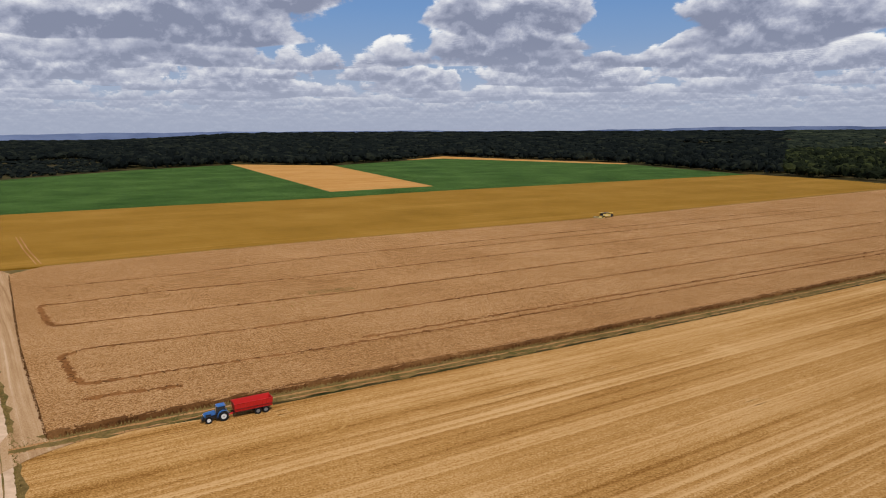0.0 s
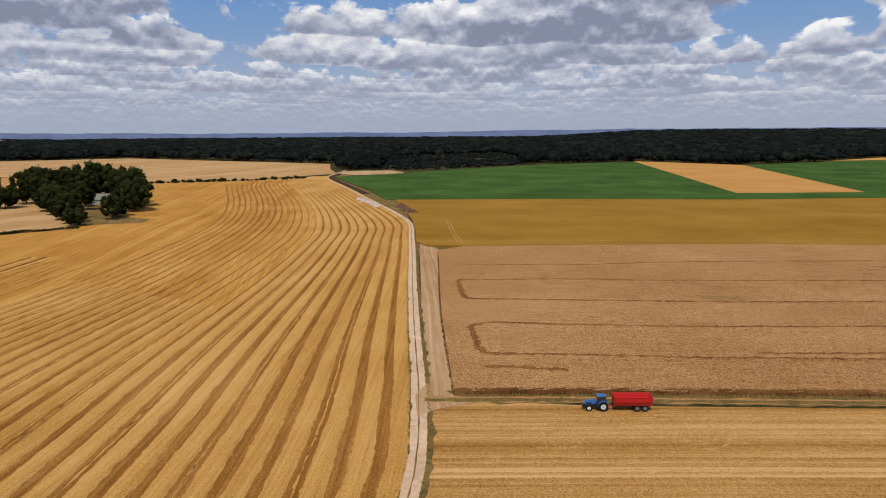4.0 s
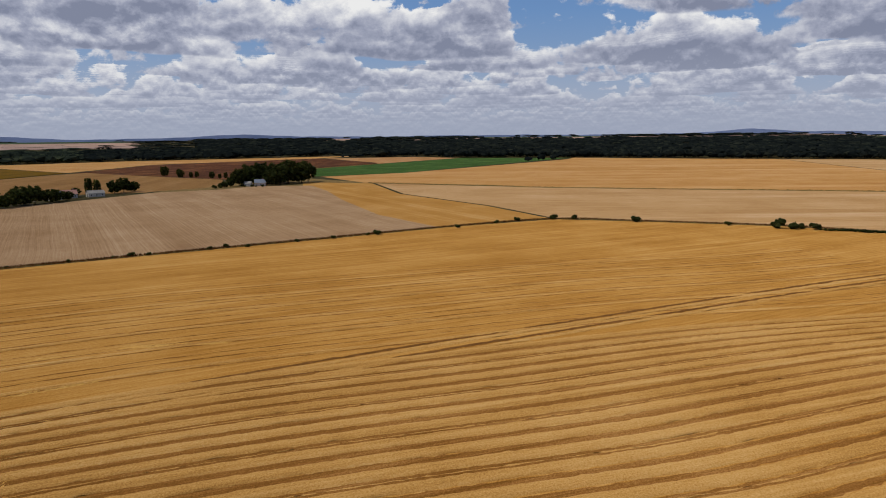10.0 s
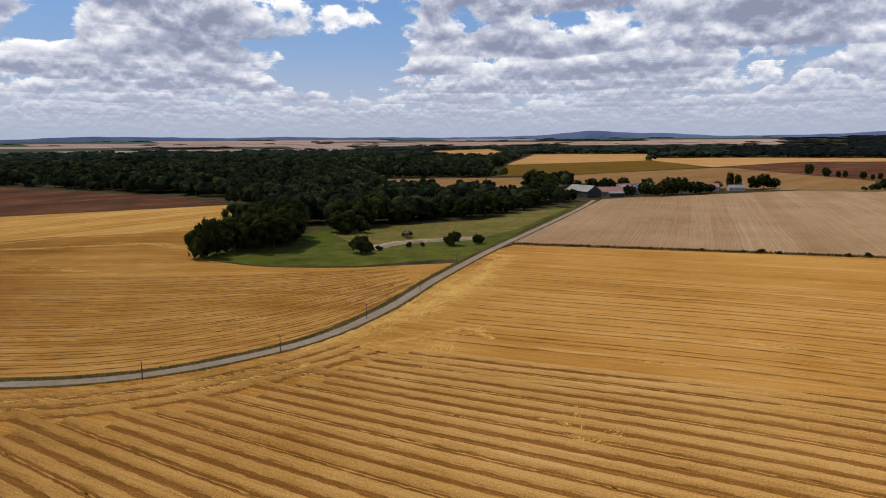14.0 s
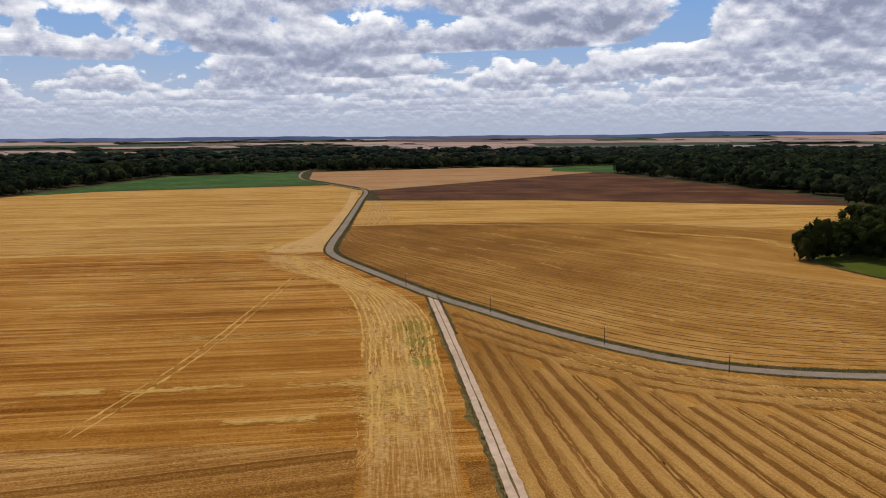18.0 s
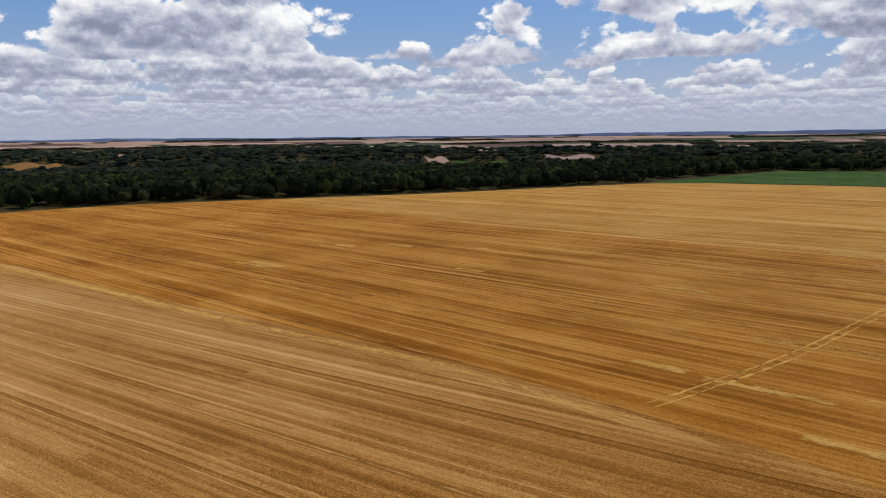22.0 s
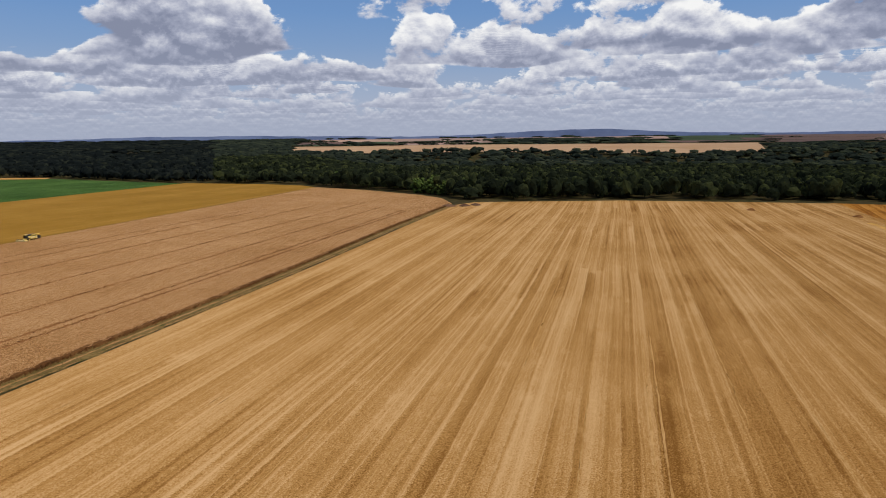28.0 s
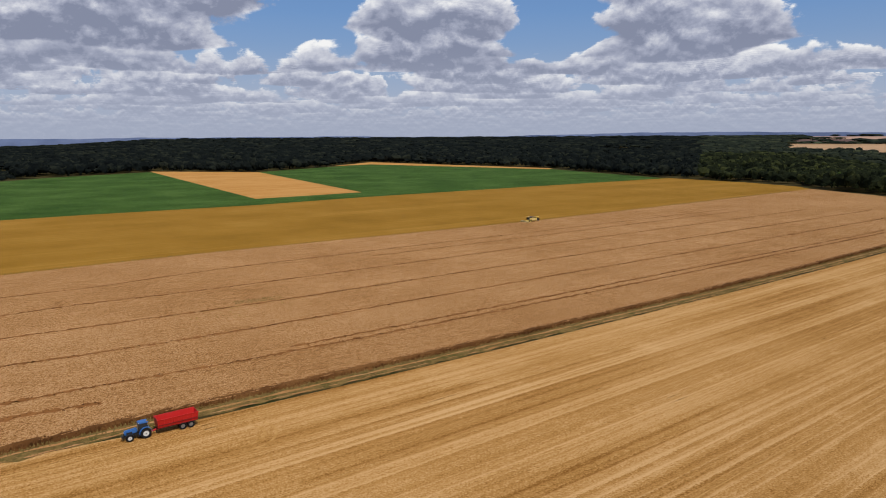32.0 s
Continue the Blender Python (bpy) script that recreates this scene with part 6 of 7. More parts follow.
crop_front = curve_points([(-66, 109), (-45, 122), (-10, 142), (30, 165), (84, 197), (156, 241), (257, 305), (366, 370)], 2.0)
ribbon("weed_bank", crop_front, [(-1.1, 0.1), (-0.7, 0.5), (-0.2, 0.85), (0.3, 0.92), (0.8, 0.82)], M["tuft_brown"], None, wobble=0.14, rough=0.13, seed=64,
       label="red-brown weeds along the front of the crop", category="grass", kind="stuff")
tufts("crop_fringe", crop_front, -0.8, 1.5, 30.0, 0.3, 1.0, "tuft_brown", "dark red-brown weeds along the front of the crop", 1, 0.1, 0.4)
tufts("crop_fringe", crop_front, -1.5, 0.1, 9.0, 0.2, 0.6, "tuft_green", "green weeds at the foot of the crop", 2, 0.1, 0.28)
tufts("baulk_grass", edge, -3.0, 3.0, 12.0, 0.05, 0.3, "tuft_green", "rough grass on the baulk", 3, 0.1, 0.22)
tufts("track_grass", track, -2.2, -1.5, 3.0, 0.1, 0.4, "tuft_green", "rough grass beside the track", 4, 0.06, 0.26)
tufts("track_grass", track, 1.5, 2.2, 3.0, 0.1, 0.4, "tuft_green", "rough grass beside the track", 5, 0.06, 0.26)
tufts("lane_grass", road, 2.0, 3.9, 8.0, 0.1, 0.45, "tuft_green", "tall grass beside the lane", 6, 0.08, 0.32)
tufts("lane_grass", road, -2.8, -1.85, 4.0, 0.1, 0.3, "tuft_green", "short grass beside the lane", 7, 0.08, 0.28)
crop_left = curve_points([(-66, 109), (-99, 157), (-154, 242)], 2.0)
tufts("crop_fringe", crop_left, -0.2, 0.4, 3.0, 0.2, 0.5, "tuft_brown", "brown stalks along the side of the crop", 8, 0.5, 0.2)
crop_back = curve_points([(-150, 257.5), (-72, 308.5), (90, 399.5), (371, 584.5)], 2.5)
tufts("crop_fringe", crop_back, -1.0, 1.0, 1.6, 0.9, 1.25, "tuft_green", "weeds between the two crops", 9, 0.0, 0.6)
hedge_line = curve_points([(-192, -268), (-268, -187.5), (-330, -121.5), (-381, -68), (-422, -13), (-416.5, 35), (-401.5, 109), (-373.5, 166), (-358, 205)], 2.5)
ribbon("hedge_bank", hedge_line, [(-1.6, 0.04), (-0.6, 0.3), (0.6, 0.3), (1.6, 0.04)], M["verge"], wobble=0.2, rough=0.05, seed=61,
       label="grassy bank along the field hedge", category="bank", kind="structure")
tufts("hedge_growth", hedge_line, -1.3, 1.3, 9.0, 0.3, 1.2, "tuft_brown", "dry brown growth along the field hedge", 10, 0.1, 0.4)
tufts("hedge_growth", hedge_line, -0.9, 0.9, 1.0, 0.3, 1.0, "tuft_green", "green growth along the field hedge", 11, 0.1, 0.7)
west_line = curve_points([(-741, -226), (-700, -80), (-677, -9), (-641, 276)], 6.0)
ribbon("field_bank", west_line, [(-2.0, 0.07), (0, 0.4), (2.0, 0.07)], M["verge"], wobble=0.2, seed=62, label="low grass bank between the far fields", category="bank", kind="structure")
tufts("field_growth", west_line, -1.5, 1.5, 1.0, 0.5, 1.4, "tuft_green", "rough growth on the far bank", 12, 0.1, 1.0)
strip_line = curve_points([(-127, -287), (-145, -297), (-165, -295.5), (-188, -290)], 1.5)
ribbon("dry_strip", strip_line, [(-3.0, 0.08), (-1.6, 1.1), (0.2, 1.4), (1.8, 1.1), (3.0, 0.08)], M["hay"], wobble=0.2, rough=0.12, seed=63,
       label="strip of tall dry grass on the meadow", category="grass", kind="structure")
upper = sheet("meadow_upper", [(-126, -289), (-145, -299.5), (-165, -298), (-190, -292), (-225, -310), (-325, -386), (-281, -385), (-236, -358), (-173, -361), (-132, -350)], M["meadow_dry"], 0.09,
              "drier upper meadow")
meadow_edge = curve_points([(-55, -306), (-74, -272.5), (-105, -251.5), (-139, -248)], 1.5)
tufts("meadow_fringe", meadow_edge, -0.9, 0.9, 14.0, 0.15, 0.5, "tuft_green", "long grass along the meadow edge", 13, 0.05, 0.3)

# ---- straw lines and wheel marks on the stubble ----
sheet("track_mouth", [(-72, 104.5), (-66, 96.5), (-64.6, 101), (-62.5, 104.4), (-60.5, 107), (-62, 108.2), (-66, 108.6), (-73.5, 111)], M["bare_tan"], 0.14, "trodden pale ground where the baulk meets the track")
orange_ob = bpy.data.objects["field_orange"]


def swept_paint(base, amount, pitch, weeds=(), chaff=0.0, tones=((160, 110, 38), (212, 158, 76)), fade=16.0):
    """Straw swept along a strip over the stubble below; the strip's own length and width steer it."""
    def build(t, bsdf):
        col = base(t, bsdf)
        uv = t.n("SeparateXYZ", t.n("TexCoord").outputs["UV"])
        along_, side = uv.outputs[0], uv.outputs[1]                                    # metres along, -1 to 1 across
        wide = t.math("MULTIPLY", side, 14.0)
        bent = t.math("MULTIPLY_ADD", t.noise(t.n("CombineXYZ", t.math("MULTIPLY", along_, 0.06), wide, 0.0).outputs[0], 0.35, 2.0), 2.2, wide)
        fine = t.noise(t.n("CombineXYZ", t.math("MULTIPLY", along_, 0.035), t.math("DIVIDE", bent, pitch), 0.0).outputs[0], 2.6, 3.0, 0.55)
        broad = t.noise(t.n("CombineXYZ", t.math("MULTIPLY", along_, 0.05), t.math("MULTIPLY", wide, 0.16), 3.0).outputs[0], 1.0, 3.0, 0.6)
        crumb = t.noise(t.n("NewGeometry").outputs["Position"], 1.1, 4.0, 0.7)
        lines_ = t.step(t.math("MULTIPLY_ADD", broad, 0.32, fine), 0.60, 0.74)
        heaps = t.step(t.math("MULTIPLY_ADD", crumb, 0.5, broad), 0.71, 0.86)
        rim = t.math("SUBTRACT", 1.0, t.step(t.math("ADD", t.math("ABSOLUTE", side), t.math("MULTIPLY", t.math("SUBTRACT", broad, 0.5), 0.7)), 0.72, 1.02))
        ends = t.step(t.math("MULTIPLY_ADD", t.math("SUBTRACT", crumb, 0.5), 16.0, along_), fade * 0.2, fade)
        mask = t.math("MULTIPLY", t.math("MULTIPLY", rim, ends), t.math("MAXIMUM", t.math("MULTIPLY", lines_, t.math("MULTIPLY_ADD", crumb, 0.9, 0.35)), t.math("MULTIPLY", heaps, 0.75)), clamp=True)
        if chaff:                      # a thin golden cover between the lines
            col = t.mix(t.math("MULTIPLY", t.math("MULTIPLY", rim, ends), chaff), col, t.ramp(crumb, (0.3, lin(*tones[0], K)), (0.7, lin(*tones[1], K))))
        col = t.mix(t.math("MULTIPLY", mask, amount), col, t.ramp(crumb, (0.3, lin(210, 158, 74, K)), (0.7, lin(242, 200, 122, K))))
        for x, y, reach, tint in weeds:                                                # green regrowth in the stubble
            gap_ = t.n("VectorMath", t.n("NewGeometry").outputs["Position"], (x, y, 0), operation="DISTANCE").outputs["Value"]
            near_ = t.math("SUBTRACT", 1.0, t.step(t.math("MULTIPLY_ADD", t.math("SUBTRACT", crumb, 0.5), reach * 1.6, gap_), reach * 0.3, reach))
            col = t.mix(t.math("MULTIPLY", near_, tint), col, lin(122, 132, 40, K))
        return col
    return build


def strip(name, left, right, mat, z, label):
    """A field strip between two plan lines, which carries its own length and width."""
    k, m = 120, 15
    a_, b_ = at(curve_points(left, 1.5, 5), np.linspace(0, 1, k)), at(curve_points(right, 1.5, 5), np.linspace(0, 1, k))
    q = np.linspace(0, 1, m)
    xy = a_[:, None] * (1 - q)[None, :, None] + b_[:, None] * q[None, :, None]
    v = np.concatenate([xy, (terrain(xy[..., 0], xy[..., 1]) + z)[..., None]], -1).reshape(-1, 3)
    i = (np.arange(k - 1)[:, None] * m + np.arange(m - 1)[None, :]).ravel()
    me = np_mesh(name, v, np.stack([i, i + 1, i + m + 1, i + m], -1), True)
    mid_ = (a_ + b_) / 2
    far_ = np.r_[0, np.cumsum(np.hypot(*np.diff(mid_, axis=0).T))]
    uv = np.stack(np.broadcast_arrays(far_[:, None], (q * 2 - 1)[None, :]), -1).reshape(-1, 2)
    index = np.empty(len(me.loops), dtype=np.int32)
    me.loops.foreach_get("vertex_index", index)
    me.uv_layers.new(name="swept").data.foreach_set("uv", uv[index].astype(np.float32).ravel())
    return put(name, me, mat, None, label, "field", "", "structure")


HEAD_LEFT = [(33, -64), (39, -81), (45, -96), (52, -113), (63, -137), (80, -174), (106, -213), (140, -234), (172, -262)]
HEAD_RIGHT = [(17, -72), (23, -86), (30, -104), (37, -122), (47, -146), (61, -180), (76, -202), (108, -234), (142, -268)]
M["headland_straw"] = material("headland_straw", swept_paint(ORANGE_BASE, 0.74, 1.5, ((61, -170, 9.0, 0.4), (56, -157, 6.0, 0.5), (50, -143, 5.0, 0.65), (48, -121, 10.0, 0.2)), 0.6, fade=34.0))
M["lane_straw"] = material("lane_straw", swept_paint(GOLD_BASE, 0.9, 2.2, (), 0.5, ((204, 152, 78), (238, 198, 130)), 8.0))
strip("field_headland", HEAD_LEFT, HEAD_RIGHT, M["headland_straw"], 0.05, "stubble headland swept with pale straw lines")
strip("field_lane_side", [(140, -276), (168, -268), (176, -330), (206, -420), (246, -520), (280, -600)], [(139, -283), (148, -297), (170, -357), (204, -440), (244, -536), (276, -608)], M["lane_straw"], 0.075, "pale straw strip beside the lane")
wrng = random.Random(61)
for k in range(13):                    # long straw lines that follow the bend of the headland
    a = (k + 0.5) / 13 + wrng.uniform(-0.02, 0.02)
    line = curve_points([(p[0] * a + q[0] * (1 - a), p[1] * a + q[1] * (1 - a)) for p, q in zip(HEAD_LEFT, HEAD_RIGHT)], 1.5)
    n0, n1 = int(len(line) * wrng.uniform(0.14, 0.34)), int(len(line) * wrng.uniform(0.8, 1.0))
    ribbon("straw_line", line[n0:n1], [(-0.2, 0.058), (0, 0.075), (0.2, 0.058)], M["wisp"], orange_ob, wobble=0.14, seed=760 + k)
for k, off in enumerate((-1.1, 1.1)):
    pts = [(126, -220), (105, -142), (99, -112), (95, -86)]
    line = curve_points(pts, 2.0)
    ribbon("wheel_mark", line + normals(line) * off, [(-0.2, 0.06), (0, 0.075), (0.2, 0.06)], M["wisp"], orange_ob, wobble=0.16, seed=720 + k)
drng = np.random.default_rng(31)


def wisps(name, strokes, mat, label, seed, z=0.055):
    """Loose straw: many thin flat wisps strewn along strokes of x0, y0, x1, y1, half width, wisps a square metre, lie (None: along the stroke)."""
    rng = np.random.default_rng(seed)
    V = []
    for x0, y0, x1, y1, half, dense, lie in strokes:
        ln = math.hypot(x1 - x0, y1 - y0)
        count = int(max(8, ln * half * 14 * dense))
        along, across = rng.uniform(0, 1, count), rng.normal(0, 0.5, count) * half
        ux, uy = (x1 - x0) / ln, (y1 - y0) / ln
        lumps = rng.uniform(-1, 1, (max(4, int(ln / 3.0)), 5))
        row_, col_ = along * (len(lumps) - 1.001), np.clip(across / half * 0.5 + 0.5, 0, 0.999) * 4
        lo, frac = row_.astype(int), row_ % 1
        clump = lumps[lo, col_.astype(int)] * (1 - frac) + lumps[lo + 1, col_.astype(int)] * frac
        ok = clump > rng.uniform(-1.0, 0.6, count)
        along, across = along[ok], across[ok]
        cx, cy = x0 + (x1 - x0) * along - uy * across, y0 + (y1 - y0) * along + ux * across
        a = (math.atan2(uy, ux) if lie is None else radians(lie)) + rng.normal(0, 0.16, len(cx))
        hl, hw = rng.uniform(0.25, 1.4, len(cx)), rng.uniform(0.04, 0.14, len(cx))
        h = terrain(cx, cy) + z + rng.uniform(0, 0.006, len(cx))
        ca, sa = np.cos(a), np.sin(a)
        V.append(np.stack([np.stack([cx - ca * hl - sa * hw * 0.3, cy - sa * hl + ca * hw * 0.3, h], -1), np.stack([cx + sa * hw, cy - ca * hw, h - 0.001], -1),
                           np.stack([cx + ca * hl, cy + sa * hl, h], -1), np.stack([cx - sa * hw, cy + ca * hw, h + 0.001], -1)], 1).reshape(-1, 3))
    V = np.vstack(V)
    return put(name, np_mesh(name, V, np.arange(len(V)).reshape(-1, 4)), M[mat], None, label, "straw", "", "stuff")


DASH = [(404, -93, 26), (283, -48, 20), (311, -90, 16), (207, -190, 14), (245, -177, 12), (168, -165, 18), (199, -206, 22), (176, -214, 24), (153, -223, 16), (112, -105, 12), (97, -110, 10), (87, -115, 14),
        (300, -120, 14), (340, -60, 12), (230, -120, 12), (66, -104, 16), (74, -128, 10), (420, -60, 18), (270, -150, 10)]
strewn = []
for x, y, l in DASH:
    a = radians(24 + drng.normal(0, 3))
    dx, dy = math.cos(a) * l / 2, math.sin(a) * l / 2
    strewn.append((x - dx, y - dy, x + dx, y + dy, drng.uniform(0.8, 2.0), 1.6, None))
HEADLAND = [(167, -286), (132, -238), (92, -188), (66, -148), (50, -118), (42, -90)]
for (x0, y0), (x1, y1) in zip(HEADLAND[:-1], HEADLAND[1:]):
    strewn.append((x0, y0, x1, y1, 4.0, 0.06, None))
strewn += [(56, -150, 50, -112, 8.0, 0.12, 24), (62, -128, 40, -116, 3.0, 0.5, 24), (58, -116, 38, -104, 4.0, 0.4, 24), (72, -120, 54, -128, 1.2, 1.0, 24), (178, -284, 150, -268, 4.5, 1.4, None), (150, -262, 132, -240, 3.0, 1.0, None), (212, -275, 160, -284, 4.0, 1.2, None), (270, -232, 212, -275, 1.8, 0.8, None),
           (190, -268, 168, -280, 6.0, 1.0, 24), (180, -200, 140, -216, 3.0, 0.5, 24), (120, -140, 70, -164, 3.0, 0.4, 24)]
# along the seam with the golden stubble
strewn += [(438, 112, 324, 40, 2.0, 1.2, None), (324, 40, 205, -22, 1.8, 1.5, None), (205, -22, 134, -64, 1.5, 0.8, None), (134, -64, 88, -80, 1.6, 0.3, None), (290, -50, 272, -58, 3.0, 2.0, None), (316, -94, 308, -100, 3.0, 2.0, 80)]
wisps("loose_straw", strewn, "wisp", "pale loose straw strewn over the stubble headland", 51)
SEAM_BASE = field_paint(lin(124, 78, 20, K), lin(180, 124, 48, K), lin(222, 172, 94, K), 31.7, 6.4, 2.13, 190, passes=0.4, lines=0.6, streaks=0.3, patch=0.35, grain=1.4)
M["seam_straw"] = material("seam_straw", swept_paint(SEAM_BASE, 0.5, 2.6))
strip("field_seam", [(68.1, -87.3), (89.1, -78.1), (110.8, -68.9), (128.8, -59.2), (151.4, -46.5), (196.6, -18.8), (253.2, 6.8), (319.9, 46.1), (467.1, 119.2)], [(68.3, -87.7), (90.8, -82.7), (115.0, -74.8), (133.0, -65.5), (156.4, -53.2), (202.1, -25.9), (256.6, 0.5), (325.8, 40.2), (468.8, 115.0)], M["seam_straw"], 0.047,
      "pale trodden straw along the seam of two stubble fields")
wisps("loose_straw", [(-50, -160, -82, -170, 7.0, 1.2, None), (-82, -170, -112, -193, 9.0, 1.8, None), (-112, -193, -140, -214, 9.0, 1.9, None), (-140, -214, -172, -244, 6.0, 1.4, None), (-60, -150, -96, -152, 5.0, 0.5, 128),
      (-20, -146, -50, -144, 7.0, 0.5, 128), (20, -156, -16, -146, 6.0, 0.5, None), (-70, -128, -84, -146, 4.0, 0.6, 60), (-78, -94, -74, -82, 1.5, 1.0, None), (-74, -82, -85, -84, 1.5, 1.0, None), (-74, -94, -85, -90, 1.2, 1.0, None), (-84, -96, -72, -81, 1.0, 1.0, None), (-113, -109, -124, -98, 1.0, 1.0, None), (-146, -108, -154, -85, 1.5, 1.0, None), (-97, -152, -95, -141, 2.0, 1.0, 40), (-133, -124, -139, -115, 0.8, 1.0, None), (-125, -149, -137, -135, 0.7, 1.0, None)], "wisp", "pale loose straw where the windrows meet the lane", 53)
SCRAPS = []
for k in range(64):
    x, y = drng.uniform(-95, 130), drng.uniform(-400, -180)
    if line_gap(np.array([[x, y]]), ROAD)[0] > 10 and inside([(140, -300), (65, -215), (0, -170), (-60, -175), (-130, -232), (-60, -300), (-85, -385), (150, -370)], np.array([x]), np.array([y]))[0]:
        a = radians(141 + drng.normal(0, 5))
        l = drng.uniform(4, 16)
        SCRAPS.append((x - math.cos(a) * l, y - math.sin(a) * l, x + math.cos(a) * l, y + math.sin(a) * l, drng.uniform(0.8, 2.4), 0.3, None))
SCRAPS += [(19, -380, -45, -363, 3.0, 0.8, None), (-45, -363, -62, -330, 5.0, 0.7, None)]
wisps("loose_straw", SCRAPS, "wisp", "pale straw scraps on the brown stubble", 54, 0.06)
for k in range(26):                    # long straw lines of the orange field
    d = -96 + 9.2 * k + drng.normal(0, 0.8)
    c = np.array([150 + 0.2 * d, -170 + d * 0.9])
    run_ = np.array([math.cos(radians(24)), math.sin(radians(24))])
    l0, l1 = drng.uniform(-60, -10), drng.uniform(80, 330)
    line = curve_points([tuple(c + run_ * l0), tuple(c + run_ * (l0 + l1) / 2 + (0, drng.normal(0, 1.5))), tuple(c + run_ * l1)], 3.0)
    ok = inside([(52, -100), (134, -66), (233, -12), (450, 105), (560, 130), (585, -110), (355, -190), (160, -270), (110, -215), (70, -150)], line[:, 0], line[:, 1])
    run = np.flatnonzero(ok)
    if len(run) > 10:
        ribbon("straw_line", line[run[0]:run[-1] + 1], [(-0.16, 0.055), (0, 0.10), (0.16, 0.055)], M["straw_pale"], orange_ob, wobble=0.08, rough=0.02, seed=800 + k)
M["tuft_lime"] = material("tuft_lime", leafy(lin(104, 104, 32, K), lin(146, 138, 48, K), lin(176, 160, 70, K)))
weed_line = curve_points([(51, -145), (56, -156), (62, -170), (67, -181)], 1.0)
tufts("weed_patch", weed_line, -2.0, 2.5, 12.0, 0.05, 0.18, "tuft_lime", "yellow-green weeds in the stubble headland", 16, 0.05, 0.22)
gold_ob = bpy.data.objects["field_gold_south_east"]
for k in range(11):
    d = 3 + 8 * k + 2 * math.sin(k * 2.1)
    mark("straw_line", [(178 + d * 0.2, -276 + d * -1.0), (355 + d * 0.1, -190 - d), (575, -118 - d * 0.9)], 0.35 + 0.3 * (k % 3 == 0), "straw_pale", gold_ob, 0.09, 0.25, 3.0, 860 + k)
south_far = bpy.data.objects["field_south_far"]
for k in range(6):
    mark("straw_line", [(166 - 3.2 * k, -370 - 1.5 * k), (188 - 3 * k, -425), (216 - 2.6 * k, -500)], 0.7, "straw_pale", south_far, 0.12, 0.2, 3.0, 880 + k)
mark("straw_line", [(158, -378), (86, -388), (4, -408), (-60, -425)], 1.2, "straw_pale", south_far, 0.12, 0.3, 3.0, 890)
srng = np.random.default_rng(77)
for k in range(0, 34, 2):              # thin pale lines down the long stubble
    v = -150 + 11.5 * k + srng.normal(0, 2.5)
    base_pt = np.array([0.0, 0.0]) + np.array([-math.sin(radians(31.7)), math.cos(radians(31.7))]) * v * 0.6
    d = np.array([math.cos(radians(31.7)), math.sin(radians(31.7))])
    l0 = srng.uniform(-60, 200)
    l1 = l0 + srng.uniform(80, 420)
    line = curve_points([tuple(base_pt + d * l0), tuple(base_pt + d * (l0 + l1) / 2), tuple(base_pt + d * l1)], 3.0)
    ok = inside(OPEN[0], line[:, 0], line[:, 1])
    run = np.flatnonzero(ok)
    if len(run) > 12:
        for off in ((-0.95, 0.95) if k % 3 == 0 else (0.0,)):
            ribbon("straw_line", line[run[0]:run[-1] + 1] + normals(line)[run[0]:run[-1] + 1] * off, [(-0.14, 0.05), (0, 0.075), (0.14, 0.05)], M["straw_pale"], stubble, wobble=0.07, seed=900 + k)
for k, r in enumerate((5.0, 6.9)):     # turning marks of a wheel pair
    pts = [(-24 + r * math.cos(radians(a)), 115 + r * math.sin(radians(a))) for a in (-70, -40, -10, 25, 60)]
    mark("wheel_mark", pts, 0.25, "straw_pale", stubble, 0.055, 0.05, 1.0, 950 + k)
wheat_ob = bpy.data.objects["field_wheat"]
for off in (-1.0, 1.0):
    mark("wheel_mark", [(-155 + off, 262), (-163 + off, 273), (-180 + off, 296), (-205 + off, 332)], 0.3, "cut_tan", wheat_ob, 0.66, 0.05, 2.0, 960)

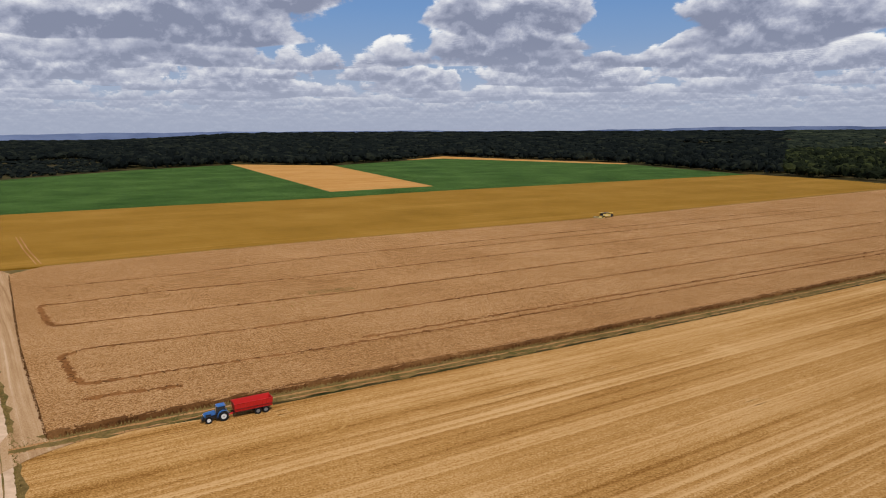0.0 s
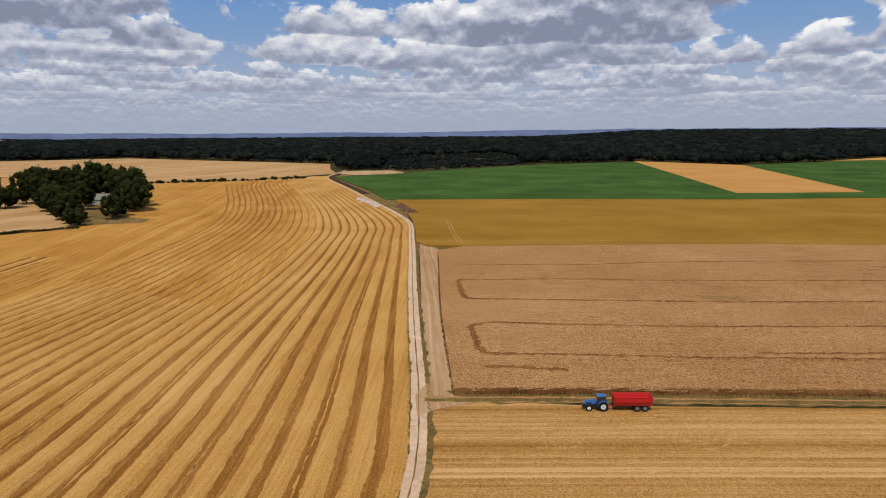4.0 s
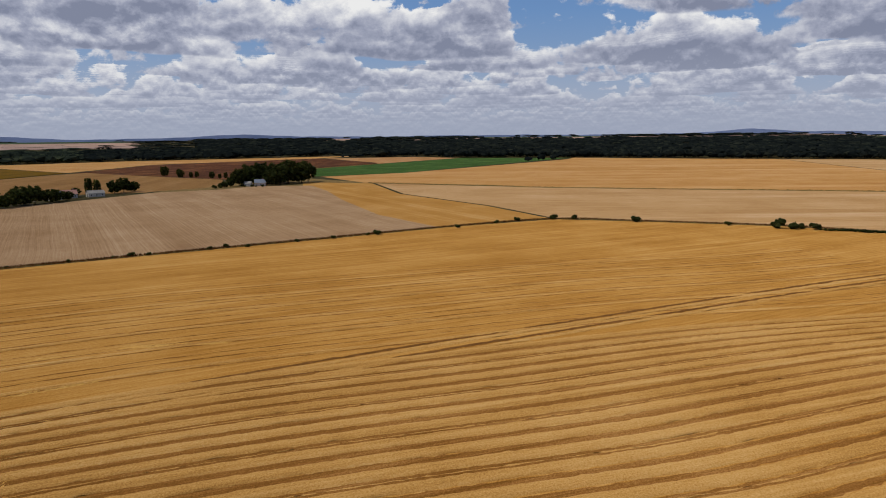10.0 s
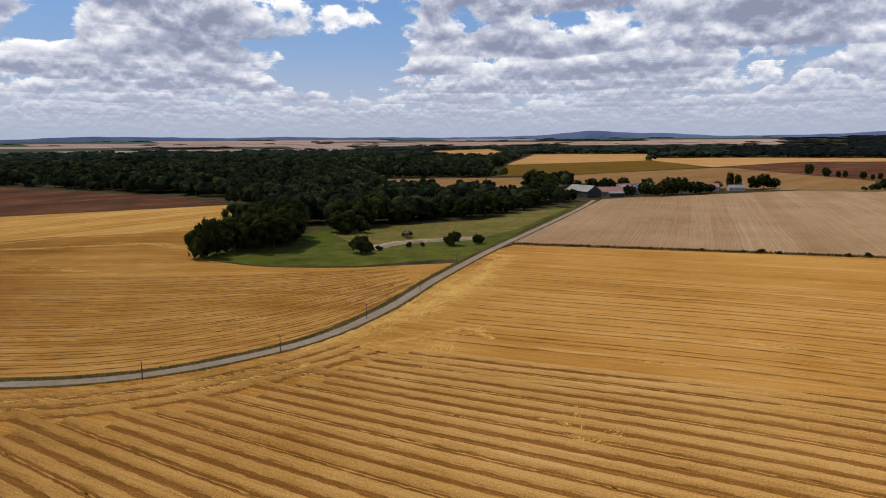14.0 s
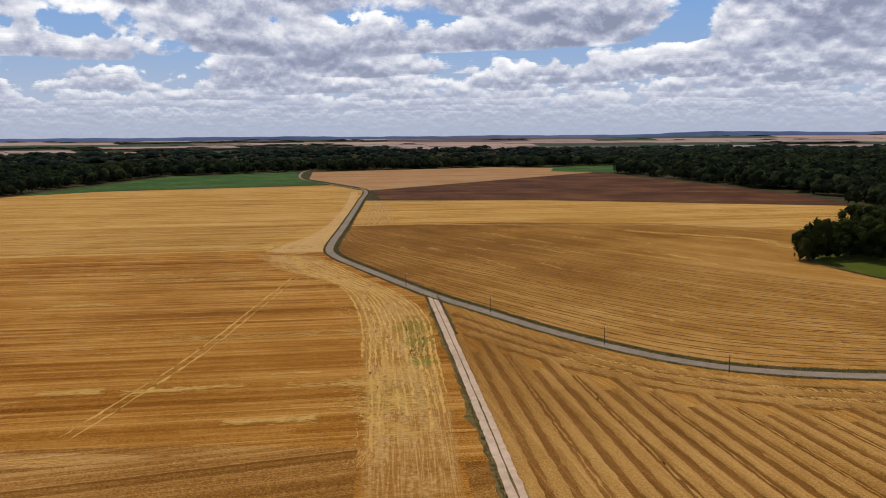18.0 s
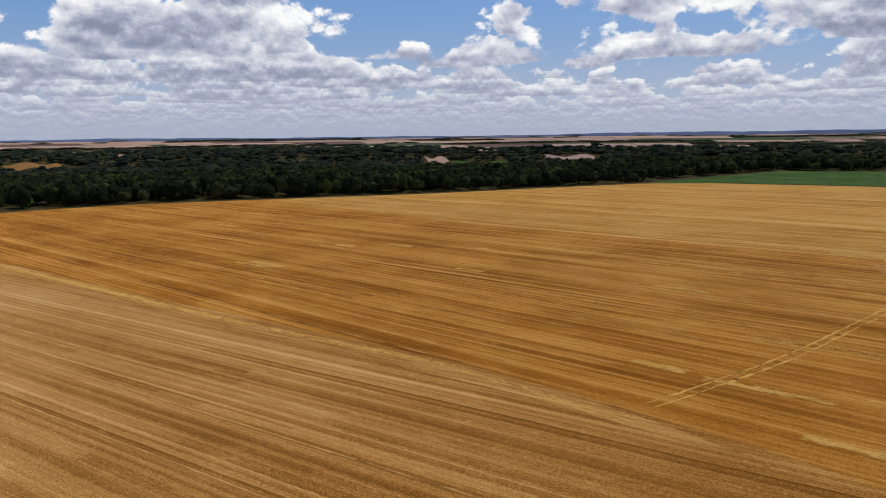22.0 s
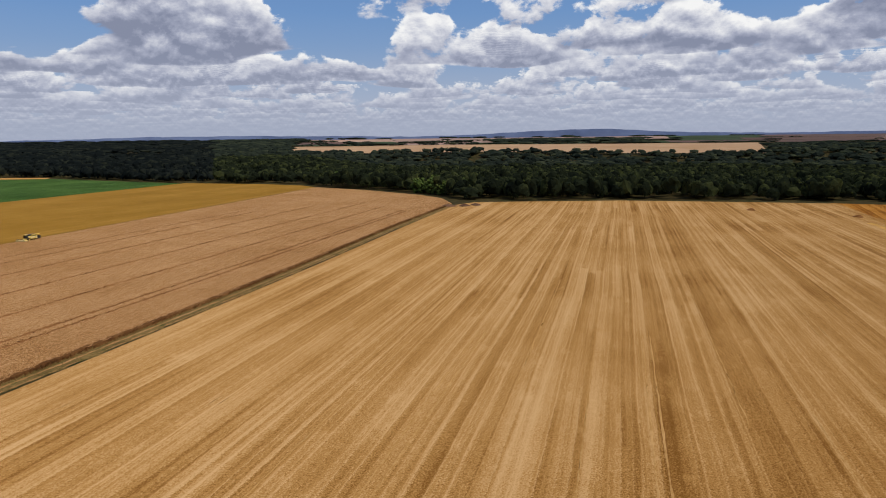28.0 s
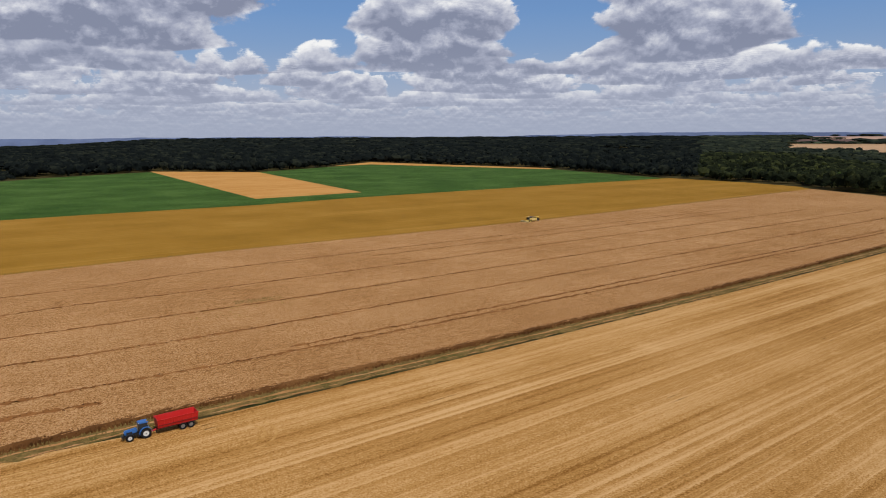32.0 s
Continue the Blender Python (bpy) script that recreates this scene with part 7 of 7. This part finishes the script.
# ---- small heaps, weeds, light trees ----
for k, (x, y, s) in enumerate([(356, 363, 8.0), (366, 356, 6.0), (375, 353, 5.0)]):
    ob = build_heap("brush_pile", "earth", s, s * 0.7, 1.5, 30 + k)
    ob.matrix_basis = pose(x, y, 0.03, 0, 0, 40 * k)
    tagged(ob, "grey-brown brush pile at the corner of the stubble", "heap", "brush piles")
for k, (x, y) in enumerate([(465, 188), (466, 125)]):
    ob = build_heap("manure_heap", "rut", 4.5, 3.0, 1.3, 40 + k)
    ob.matrix_basis = pose(x, y, 0.03, 0, 0, 20)
    tagged(ob, "dark heap at the far end of the stubble", "heap", "dark heaps")
wrng = np.random.default_rng(12)
wl = np.stack([np.linspace(-42, -29, 24), np.linspace(211, 217, 24)], -1)
tufts("weed_patch", wl, -2.5, 2.5, 9.0, 0.1, 0.35, "tuft_green", "green weeds inside the brown crop", 14, 0.75, 0.3)
wl = np.stack([np.linspace(-50, -20, 24), np.linspace(190, 214, 24)], -1)
tufts("weed_patch", wl, -9.0, 9.0, 1.2, 0.1, 0.3, "tuft_lime", "scattered weeds inside the brown crop", 15, 0.75, 0.3)
M["leaf_light"] = material("leaf_light", leafy((0.030, 0.050, 0.010), (0.070, 0.105, 0.022), (0.130, 0.165, 0.040), 1.5), 0.85, 0.0, 0.08)
light_tree = tree_model(51, 15, 16, 0.06)
for c in light_tree.children:
    if c.name.startswith("crown"):
        c.data.materials[0] = M["leaf_light"]
for k, (x, y, s) in enumerate([(424, 470, .95), (428, 455, 1.0), (424, 440, .9), (434, 428, 1.05), (438, 462, 1.1), (468, 655, .9), (560, 250, .7), (520, 320, .7), (600, 180, .7), (610, 60, .7), (480, 390, .75), (640, -60, .75), (615, -190, .7)]):
    plant(light_tree, x, y, s, s, "light green leafy tree at the edge of the wood", "tree", "light trees", 70 * k)


def build_hide():
    root = new("raised_hide")
    for x in (-0.9, 0.9):
        for y in (-0.9, 0.9):
            rod("leg", (x * 1.1, y * 1.1, 0), (x, y, 1.4), 0.07, M["wood_pole"], root)
    blk("cabin", (2.2, 2.2, 1.7), (0, 0, 2.2), M["wood_pole"], root)
    blk("roof", (2.6, 2.6, 0.12), (0, 0, 3.12), M["wood_pole"], root, (0, 6, 0))
    return root


hide = build_hide()
hide.matrix_basis = pose(-158, -312, 0.05, 0, 0, 25)
tagged(hide, "small dark wooden hide standing on the meadow", "hide")
